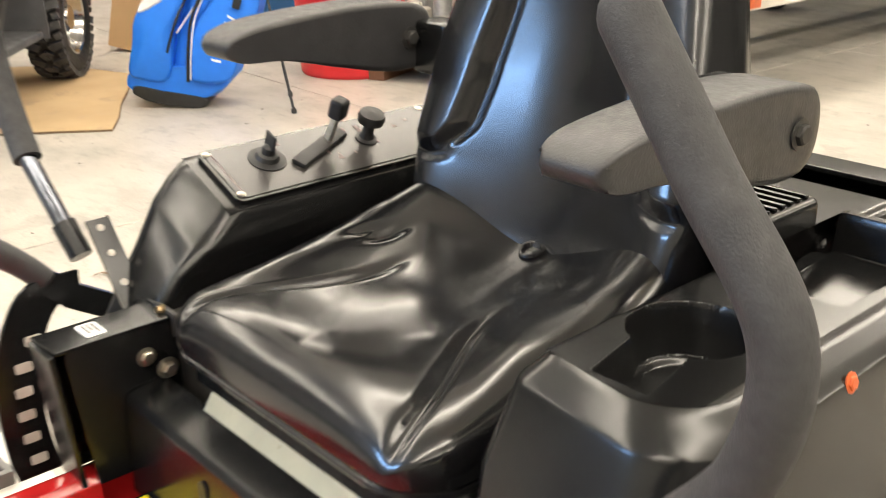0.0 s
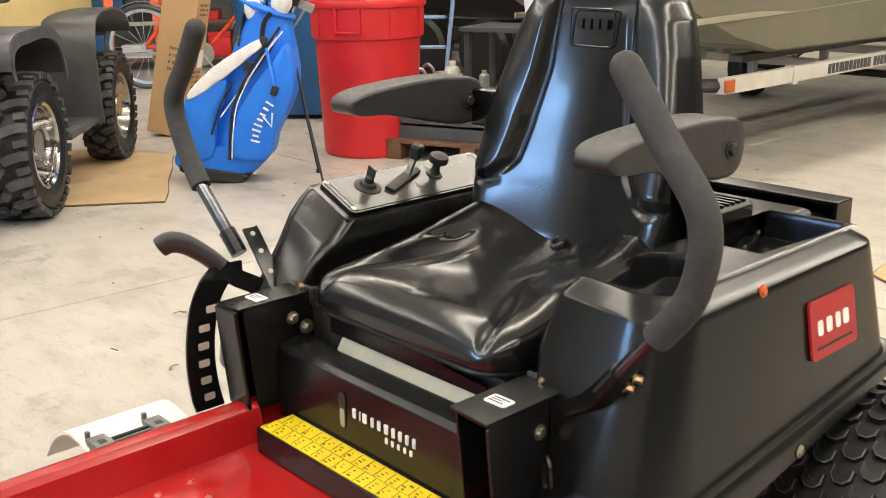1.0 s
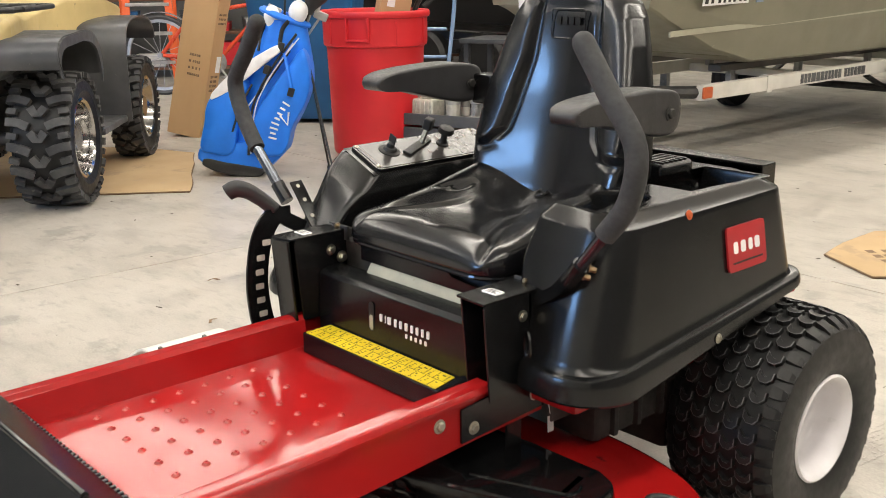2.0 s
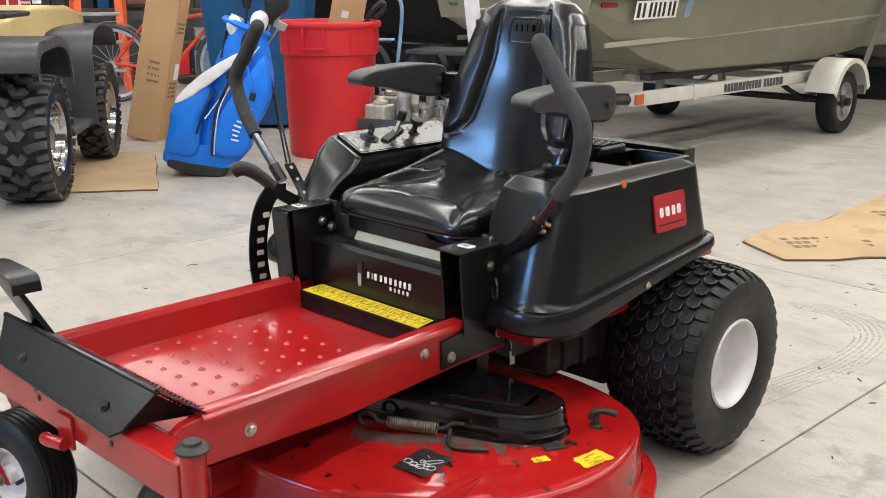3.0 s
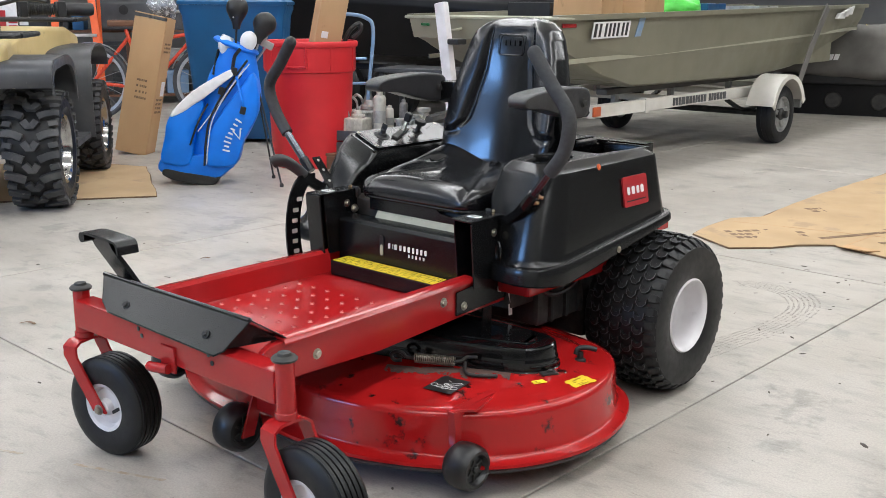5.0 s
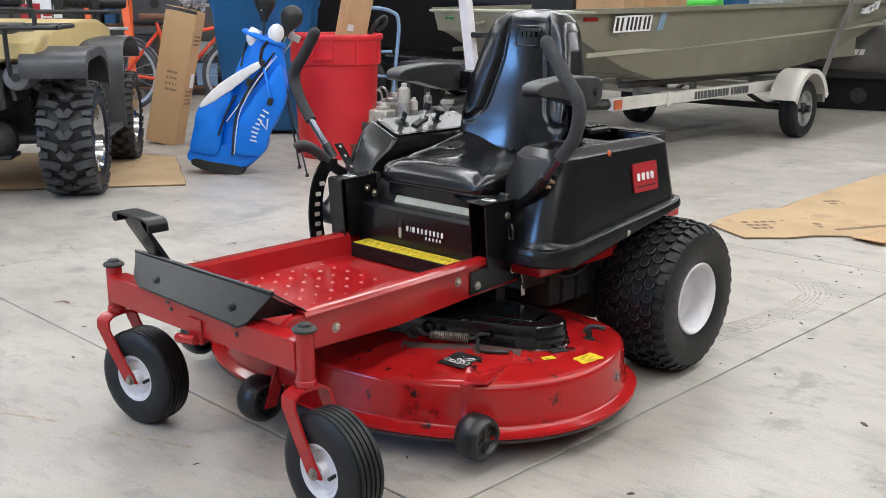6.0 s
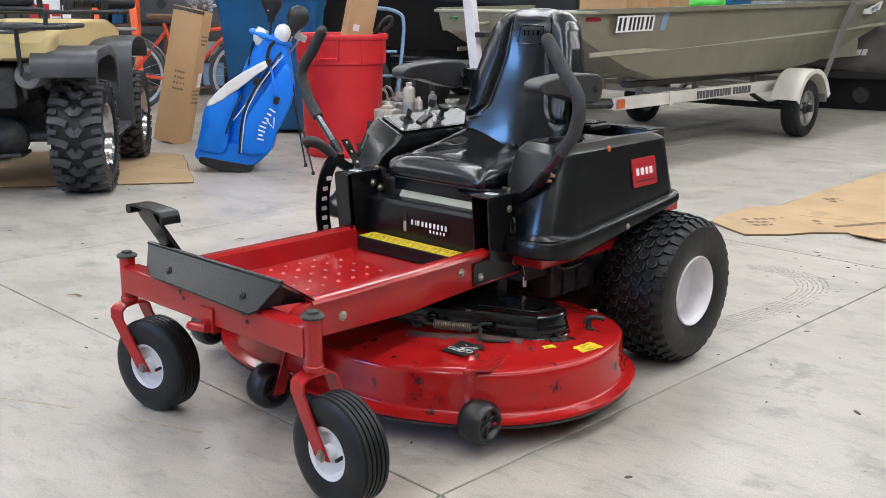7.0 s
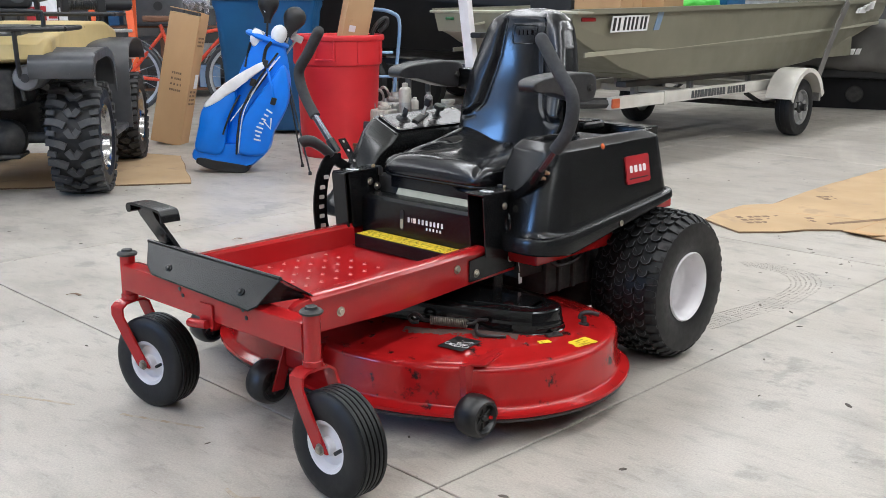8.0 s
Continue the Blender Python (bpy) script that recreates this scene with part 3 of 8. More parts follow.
    sweep(bm, smooth_path([B + ax * 0.030, (0.425, 0.315, 0.246), (0.455, 0.312, 0.243), (0.508, 0.352, 0.243)], 5), 0.005, 8)
    part("spring_hook", bm, M_DARK, mower)


def gauge_wheel(c, r, w, bracket):
    c = Vector(c)
    m = aim(c, (1, 0, 0))
    bm = bm_new()
    lathe(bm, [(0.012, w * 0.30), (r * 0.55, w * 0.30), (r * 0.66, w * 0.5), (r * 0.80, w * 0.5), (r * 0.95, w * 0.36), (r, w * 0.12), (r, -w * 0.12), (r * 0.95, -w * 0.36), (r * 0.80, -w * 0.5), (r * 0.66, -w * 0.5), (r * 0.55, -w * 0.30), (0.012, -w * 0.30)], 40, m)
    g = part("gauge_wheel", bm, M_GAUGE, mower, "small black rubber gauge wheel")
    bm = bm_new()
    sweep(bm, [c - Vector((w * 0.62, 0, 0)), c + Vector((w * 0.36, 0, 0))], 0.010, 10)
    hexbolt(bm, aim(c + Vector((w * 0.33, 0, 0)), (1, 0, 0)), 0.010, 0.010)
    for k in range(6):
        a = k * math.pi / 3
        rbox(bm, (w * 0.28, -0.003, 0.012), (w * 0.36, 0.003, r * 0.55), 0.001, 1, Matrix.Translation(c) @ Matrix.Rotation(a, 4, "X"))
    part("hub", bm, M_DARK, g)
    bm = bm_new()
    bracket(bm, c)
    part("bracket", bm, M_RED, g, "red steel bracket")


def br_left(bm, c):
    # box-shaped tongue welded on the deck wall
    prism(bm, [(0.00, 0.228), (0.17, 0.236), (0.17, 0.13), (0.07, 0.09), (0.04, 0.075), (0.01, 0.085)], lambda u, v, d: Vector((d, c.y + u, v)), c.x - 0.064, c.x - 0.040, 0.003)
    prism(bm, [(c.x - 0.064, 0.0), (c.x - 0.010, 0.05), (c.x - 0.04, 0.17), (c.x - 0.064, 0.17)], lambda u, v, d: Vector((u, c.y + v, d)), 0.222, 0.230, 0.002)


def br_front(bm, c):
    prism(bm, [(-0.022, 0.082), (0.02, 0.080), (0.04, 0.15), (0.16, 0.17), (0.16, 0.215), (0.03, 0.225)], lambda u, v, d: Vector((d, c.y + u, v)), c.x + 0.040, c.x + 0.048, 0.002)
    rbox(bm, (c.x + 0.045, c.y + 0.03, 0.15), (c.x + 0.13, c.y + 0.12, 0.222), 0.004)


deck()
gauge_wheel((0.604, 0.108, 0.098), 0.060, 0.076, br_left)
gauge_wheel((-0.014, -0.118, 0.098), 0.066, 0.078, br_front)
gauge_wheel((-0.615, 0.085, 0.096), 0.064, 0.076, br_front)


def lug(bm, pts, half, to3, r0, r1):
    """One tread block along a line of (angle, axial place)."""
    L_, R_ = [], []
    rm = r1(0.0) if callable(r1) else r1
    for i, (a, x) in enumerate(pts):
        a0, x0 = pts[max(i - 1, 0)]
        a1, x1 = pts[min(i + 1, len(pts) - 1)]
        ta, tx = (a1 - a0) * rm, x1 - x0
        n = math.hypot(ta, tx) or 1
        L_.append((a - tx / n * half / rm, x + ta / n * half))
        R_.append((a + tx / n * half / rm, x - ta / n * half))
    rings = []
    for (la, lx), (ra, rx) in zip(L_, R_):
        rings.append([to3(la, lx, r0(lx)), to3(ra, rx, r0(rx)), to3(ra, rx, r1 if not callable(r1) else r1(rx)), to3(la, lx, r1 if not callable(r1) else r1(lx))])
    loft(bm, rings)


def turf_wheel(s):
    c = Vector((s * 0.530, 1.155, 0.256))
    R, W = 0.2490, 0.128
    bm = bm_new()
    m = aim(c, (s, 0, 0))
    prof = [(0.105, -0.105), (0.118, -0.118), (0.150, -0.128), (0.190, -0.131), (0.220, -0.126), (0.229, -0.116), (0.2360, -0.092), (0.2425, -0.055), (0.2445, -0.025), (0.2445, 0.025), (0.2425, 0.055), (0.2360, 0.092), (0.229, 0.116), (0.220, 0.126), (0.190, 0.131), (0.150, 0.128), (0.118, 0.118), (0.105, 0.105)]
    lathe(bm, prof, 72, m, closed=True)

    def to3(a, x, r):
        return m @ Vector((r * math.cos(a), r * math.sin(a), x))

    def crown(x):
        return R - 1.9 * max(0, abs(x) - 0.028) ** 2 - 0.006

    count = 36
    tb, eb = bm_new(), bm_new()
    st = 2 * math.pi / count
    chev = [(-0.36, -0.0165), (-0.32, -0.0150), (-0.06, -0.0050), (-0.06, 0.0050), (-0.32, 0.0150), (-0.36, 0.0165), (0.03, 0.0165), (0.27, 0.0070), (0.27, -0.0070), (0.03, -0.0165)]

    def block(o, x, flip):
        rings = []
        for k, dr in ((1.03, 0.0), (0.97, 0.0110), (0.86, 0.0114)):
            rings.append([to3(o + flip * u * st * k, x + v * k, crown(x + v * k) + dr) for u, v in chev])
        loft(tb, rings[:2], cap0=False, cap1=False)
        # chamfer band gets the painted edge highlight
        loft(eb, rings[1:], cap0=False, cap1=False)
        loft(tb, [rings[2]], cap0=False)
    for i in range(count):
        a = st * i
        # hooked blocks in five columns, half a step apart
        for k, x in enumerate((-0.0765, -0.0385, 0.0, 0.0385, 0.0765)):
            block(a + (st / 2 if k % 2 else 0), x, s)
        for e in (-1, 1):
            rings = []
            for x, r, hw in ((0.095, 0.2450, 0.0150), (0.106, 0.2405, 0.0150), (0.116, 0.2340, 0.0135), (0.1235, 0.2255, 0.0095)):
                rings.append([to3(a + (st / 2) - hw / 0.25, e * x, r - 0.012), to3(a + (st / 2) + hw / 0.25, e * x, r - 0.012), to3(a + (st / 2) + hw * 0.85 / 0.25, e * (x + 0.002), r), to3(a + (st / 2) - hw * 0.85 / 0.25, e * (x + 0.002), r)])
            loft(tb, rings)
    w = part("rear_wheel", bm_rim(m), M_WHEEL, mower, "white painted rear wheel rim")
    part("tyre", bm, M_RUBBER, w, "black turf tread tyre", smooth=30)
    part("tread_block", tb, M_TREAD, w, kind="stuff", smooth=12)
    part("tread_edge", eb, M_TREADEDGE, w, "block edges coloured pale as a highlight", kind="stuff", smooth=30)
    bm = bm_new()
    lathe(bm, [(0.0005, 0), (0.006, 0), (0.006, 0.002), (0.0005, 0.002)], 10, m @ pose(-0.045, 0.060, 0.043))
    part("valve", bm, M_INK, w)


def bm_rim(m):
    bm = bm_new()
    lathe(bm, [(0.030, -0.09), (0.106, -0.108), (0.118, -0.118), (0.120, -0.112), (0.108, -0.098), (0.100, -0.02), (0.100, 0.06), (0.106, 0.098), (0.118, 0.112), (0.1205, 0.120), (0.116, 0.124), (0.108, 0.118), (0.102, 0.106), (0.099, 0.080), (0.094, 0.055), (0.086, 0.046), (0.070, 0.043), (0.040, 0.042), (0.036, 0.046), (0.0005, 0.047)], 56, m)
    return bm


turf_wheel(1)
turf_wheel(-1)

# ---- body: fenders, posts, panel, seat, levers ----


def rrect(x0, x1, y0, y1, r, n=8):
    """A rounded rectangle in the plan, as (x, y) points; r may be four radii from (x0, y0) on."""
    rr = r if isinstance(r, (list, tuple)) else (r,) * 4
    out = []
    for (cx, cy, a0, q) in ((x0, y0, math.pi, rr[0]), (x1, y0, 1.5 * math.pi, rr[1]), (x1, y1, 0, rr[2]), (x0, y1, 0.5 * math.pi, rr[3])):
        ox = cx + q if cx == x0 else cx - q
        oy = cy + q if cy == y0 else cy - q
        for i in range(n + 1):
            a = a0 + 0.5 * math.pi * i / n
            out.append((ox + q * math.cos(a), oy + q * math.sin(a)))
    return out


def tab(y, rows):
    """A value read off a table of (y, value), smoothly."""
    for (a, va), (b_, vb) in zip(rows, rows[1:]):
        if y <= b_:
            t = max(0.0, (y - a) / (b_ - a))
            return va + (vb - va) * t
    return rows[-1][1]


def bell(x, c, w):
    return math.exp(-((x - c) / w) ** 2)


def sstep(x, a, b_):
    t = max(0.0, min(1.0, (x - a) / (b_ - a)))
    return t * t * (3 - 2 * t)


SKIRT = ((0.40, 0.444), (0.60, 0.447), (0.76, 0.454), (0.92, 0.460), (0.97, 0.470), (1.03, 0.492), (1.11, 0.521), (1.20, 0.549), (1.30, 0.562))
LEDGE = ((0.40, 0.492), (0.55, 0.500), (0.70, 0.524), (0.92, 0.540), (1.20, 0.574), (1.30, 0.585))


def fender(s):
    """One moulded side body; s is 1 for the left hand, -1 for the right."""
    dy = 0.0 if s > 0 else 0.055
    # height (below 1: share of the skirt; above: share of the body over the ledge), x inner, x outer, y front, y rear, front radius
    spec = [
        (0.02, 0.345, 0.536, 0.524, 1.225, 0.10), (0.00, 0.338, 0.544, 0.515, 1.232, 0.11), (0.10, 0.335, 0.548, 0.511, 1.236, 0.115), (0.60, 0.335, 0.546, 0.513, 1.236, 0.115), (0.86, 0.336, 0.543, 0.516, 1.234, 0.11),
        (0.95, 0.338, 0.540, 0.519, 1.230, 0.105), (0.985, 0.340, 0.535, 0.524, 1.225, 0.10), (1.00, 0.338, 0.530, 0.530, 1.221, 0.100), (1.03, 0.335, 0.5265, 0.536, 1.218, 0.100), (1.07, 0.330, 0.5255, 0.539, 1.217, 0.100),
        (1.30, 0.285, 0.5165, 0.558, 1.214, 0.092), (1.60, 0.268, 0.5055, 0.587, 1.210, 0.082), (1.86, 0.2825, 0.4960, 0.6120, 1.206, 0.074), (1.89, 0.2842, 0.4948, 0.6148, 1.205, 0.073), (1.905, 0.2855, 0.4935, 0.6165, 1.203, 0.072),
        (1.915, 0.2870, 0.4912, 0.6190, 1.200, 0.071), (1.95, 0.2945, 0.4790, 0.6290, 1.192, 0.067), (1.98, 0.3005, 0.4685, 0.6375, 1.186, 0.063), (1.992, 0.3030, 0.4645, 0.6410, 1.183, 0.060), (2.00, 0.3060, 0.4600, 0.6455, 1.180, 0.056)]
    TOP = 0.7765 if s > 0 else 0.787
    spec_far = [
        (0.02, 0.345, 0.536, 0.512, 1.262, 0.10), (0.00, 0.338, 0.544, 0.503, 1.270, 0.11), (0.10, 0.335, 0.548, 0.499, 1.274, 0.115), (0.60, 0.335, 0.546, 0.501, 1.274, 0.115),
        (0.985, 0.340, 0.535, 0.512, 1.262, 0.10), (1.03, 0.340, 0.5265, 0.523, 1.247, 0.09), (1.30, 0.325, 0.516, 0.548, 1.226, 0.075), (1.60, 0.314, 0.502, 0.581, 1.200, 0.060), (1.80, 0.308, 0.4930, 0.604, 1.184, 0.046), (1.815, 0.308, 0.4922, 0.607, 1.182, 0.044), (1.83, 0.308, 0.4914, 0.611, 1.180, 0.042),
        (1.90, 0.309, 0.4870, 0.6245, 1.171, 0.036), (1.967, 0.310, 0.4785, 0.639, 1.156, 0.030), (2.00, 0.315, 0.4640, 0.649, 1.143, 0.026), (1.999, 0.322, 0.4560, 0.656, 1.136, 0.022)]
    if s < 0:
        spec = [(h, x0 - 0.014 * (h > 1.2), x1 - 0.048 * sstep(h, 0.9, 1.5), y0 + dy * max(0, h - 1), y1, r) for h, x0, x1, y0, y1, r in spec_far]

    def turned(x, y):
        """The front face turns away from the seat on its inner half."""
        return y + (0.14 * max(0.0, 0.40 - x) * max(0.0, min(1.0, 1 - (y - 0.66) / 0.08)) if s > 0 else 0.0)
    rings = []
    for h, x0, x1, y0, y1, r in spec:
        ring = []
        for x, y in rrect(x0, x1, y0, y1, (0.02, r, 0.06, 0.02)):
            y = turned(x, y)
            zb, zl = tab(y, SKIRT), tab(y, LEDGE)
            z = zb + (zl - zb) * h if h <= 1 else zl + (TOP - zl) * (h - 1)
            if s < 0:
                z += (0.43 * min(0.0, x - 0.42) + 0.12 * max(0.0, x - 0.42)) * max(0.0, min(1.0, (h - 1.5) / 0.4))
            ring.append(Vector((s * x, y, z)))
        rings.append(ring)
    bm = bm_new()
    loft(bm, rings, cap0=False, cap1=False)
    # top with its wells, as a fine sheet
    nx, ny = (120, 400) if s > 0 else (24, 60)
    X0_, X1_, Y0_, Y1_ = (0.3035, 0.463, 0.6445, 1.181) if s > 0 else (0.299, 0.418, 0.702, 1.145)

    def depth(x, y):
        if s < 0:
            return 0.0
        d1 = math.hypot(x - 0.368, y - 0.782) - 0.056
        d2 = max(abs(x - 0.376 + 0.2 * (y - 0.7)) - 0.022, abs(y - 0.700) - 0.036) - 0.004
        d3 = max(abs(x - 0.362 - 0.012 * bell(y, 1.10, 0.10)) - 0.058, abs(y - 1.045) - 0.106) - 0.014
        d4 = math.hypot(x - 0.368, y - 0.782) - 0.045

        def well(d, dep):
            return dep * (1 - sstep(d, -0.005, 0.004))
        return max(well(d1, 0.054) + well(d4, 0.006), well(d2, 0.026 + 0.25 * (y - 0.664)), well(d3, 0.048 + 0.06 * (1.15 - y)))
    grid = []
    for j in range(ny + 1):
        row = []
        for i in range(nx + 1):
            x, y = X0_ + (X1_ - X0_) * i / nx, Y0_ + (Y1_ - Y0_) * j / ny
            if s > 0:
                # rounded outer front corner of the top
                q = 0.062
                px, py = x - (X1_ - q), (Y0_ + q) - y
                if px > 0 and py > 0 and math.hypot(px, py) > q:
                    f = q / math.hypot(px, py)
                    x, y = X1_ - q + px * f, Y0_ + q - py * f
                y = turned(x, y)
            ex = max(0, min(1, (min(x - X0_, X1_ - x)) / 0.008))
            z = TOP - 0.001 - depth(x, y) + 0.0015 * ex
            if s < 0:
                z += 0.43 * min(0.0, x - 0.42) + 0.12 * max(0.0, x - 0.42)
            row.append(bm.verts.new((s * x, y, z)))
        grid.append(row)
    for j in range(ny):
        for i in range(nx):
            bm.faces.new((grid[j][i], grid[j][i + 1], grid[j + 1][i + 1], grid[j + 1][i]))
    return part("fender", bm, M_PLASTIC, mower, "black moulded plastic side body", smooth=24, weigh=False)


def side_x(z):
    """How far out the flat side of the body stands at a height."""
    return 0.5265 - (z - 0.56) * 0.1535


def badge(f):
    """Red badge with a white band standing for the lettering."""
    tilt = math.degrees(math.atan2(0.030, 0.18))
    base = Matrix.Translation((side_x(0.660) + 0.0022, 1.018, 0.662)) @ Matrix.Rotation(radians(-tilt), 4, "Y") @ pose(0, 0, 0, 90, 0, 90)
    bm = bm_new()
    prism(bm, rrect(-0.070, 0.070, -0.046, 0.046, 0.009, 4), lambda u, v, d: base @ Vector((u, v, d)), -0.003, 0.0016)
    b = part("badge", bm, M_LOGO, f, "red badge with white block lettering")
    # plain white bars in place of the lettering
    for u, hw in ((-0.042, 0.0080), (-0.015, 0.0090), (0.012, 0.0075), (0.037, 0.0090)):
        bm = bm_new()
        prism(bm, rrect(u - hw, u + hw, -0.010, 0.014, 0.005, 3), lambda a, c, d: base @ Vector((a, c, d)), 0.0016, 0.0024)
        part("white_bar", bm, M_WHITE, b)
    bm = bm_new()
    prism(bm, [(-0.055, -0.031), (0.055, -0.031), (0.055, -0.027), (-0.055, -0.027)], lambda a, c, d: base @ Vector((a, c, d)), 0.0016, 0.0022)
    part("dark_line", bm, M_INK, b)


fl = fender(1)
fr = fender(-1)
badge(fl)
bm = bm_new()
hexbolt(bm, aim((side_x(0.752) - 0.004, 0.836, 0.752), (1, 0, 0.2)), 0.0068, 0.005)
part("side_fastener", bm, M_ORANGE, fl, "orange fuel gauge plug")
bm = bm_new()
hexbolt(bm, aim((0.548, 0.880, 0.505), (1, 0, 0.0)), 0.007, 0.005)
part("bolt", bm, M_ZINC, fl)
# moulded rectangular loop at the foot of the fender
bm = bm_new()
ring = [Vector((0.372 + 0.010 * math.cos(a) * 1.2, 0.520 - 0.006 * math.cos(a), 0.535 + 0.026 * math.sin(a))) for a in (2 * math.pi * i / 20 for i in range(21))]
sweep(bm, ring, 0.004, 6)
part("moulded_loop", bm, M_PLASTIC, fl)


def control_panel():
    bm = bm_new()
    T = pose(-0.366, 0.925, 0.7685, 0, 23, 0)
    prism(bm, rrect(-0.050, 0.068, -0.205, 0.215, 0.012, 4), lambda u, v, d: T @ Vector((u, v, d)), -0.004, 0.003, 0.001)
    p = part("control_panel", bm, M_PLASTIC, mower, "black control panel with faint printing")
    bm = bm_new()
    prism(bm, rrect(-0.046, 0.062, -0.198, 0.208, 0.008, 4), lambda u, v, d: T @ Vector((u, v, d)), 0.003, 0.0042)
    part("printed_plate", bm, mat("matt_grey_decal", (0.042, 0.039, 0.039), (0.050, 0.046, 0.045), rough=0.24, scale=20, rvar=0.03), p)
    bm = bm_new()
    rng = random.Random(8)
    for k in range(16):
        u0, v0 = rng.uniform(-0.038, 0.03), rng.uniform(-0.18, 0.16)
        rbox(bm, (u0, v0, 0.0042), (u0 + rng.uniform(0.004, 0.02), v0 + rng.uniform(0.002, 0.008), 0.0047), 0, m=T)
    rbox(bm, (-0.042, -0.190, 0.0042), (0.058, -0.188, 0.0047), 0, m=T)
    rbox(bm, (-0.042, 0.198, 0.0042), (0.058, 0.200, 0.0047), 0, m=T)
    part("faint_print_bar", bm, mat("faded_print", (0.16, 0.10, 0.10), (0.12, 0.08, 0.08), rough=0.4), p, kind="stuff")
    bm = bm_new()
    m = T @ pose(-0.002, -0.118, 0.004)
    lathe(bm, [(0.028, 0), (0.028, 0.002), (0.018, 0.004), (0.015, 0.010), (0.010, 0.012), (0.009, 0.022), (0.004, 0.026), (0.0005, 0.026)], 24, m)
    rbox(bm, (-0.012, -0.002, 0.020), (0.012, 0.002, 0.044), 0.002, 2, m)
    part("key_switch", bm, M_INK, p)
    bm = bm_new()
    m = T @ pose(0.002, -0.030, 0.004, 0, 0, 24)
    rbox(bm, (-0.012, -0.06, 0), (0.012, 0.06, 0.008), 0.003, 2, m)
    part("throttle_slot", bm, M_INK, p)
    bm = bm_new()
    ribbon(bm, [m @ Vector(q) for q in ((0, 0.020, 0.004), (0, 0.028, 0.030), (0, 0.034, 0.045))], (0.007, 0, 0), 0.006)
    part("throttle_lever", bm, M_ZINC, p)
    bm = bm_new()
    rbox(bm, (-0.012, 0.022, 0.040), (0.012, 0.048, 0.072), 0.006, 3, m)
    part("throttle_knob", bm, M_PAD, p)
    bm = bm_new()
    m = T @ pose(0.004, 0.055, 0.004)
    lathe(bm, [(0.017, 0), (0.017, 0.003), (0.012, 0.005), (0.009, 0.012), (0.008, 0.030), (0.020, 0.033), (0.0215, 0.040), (0.019, 0.047), (0.0005, 0.049)], 24, m)
    part("blade_switch_knob", bm, M_INK, p)
    for u, v in ((-0.040, -0.194), (0.054, -0.194), (-0.040, 0.194), (0.054, 0.194)):
        bm = bm_new()
        lathe(bm, [(0.006, 0), (0.006, 0.002), (0.0005, 0.003)], 10, T @ pose(u, v, 0.003))
        part("screw", bm, M_ZINC, p)


control_panel()


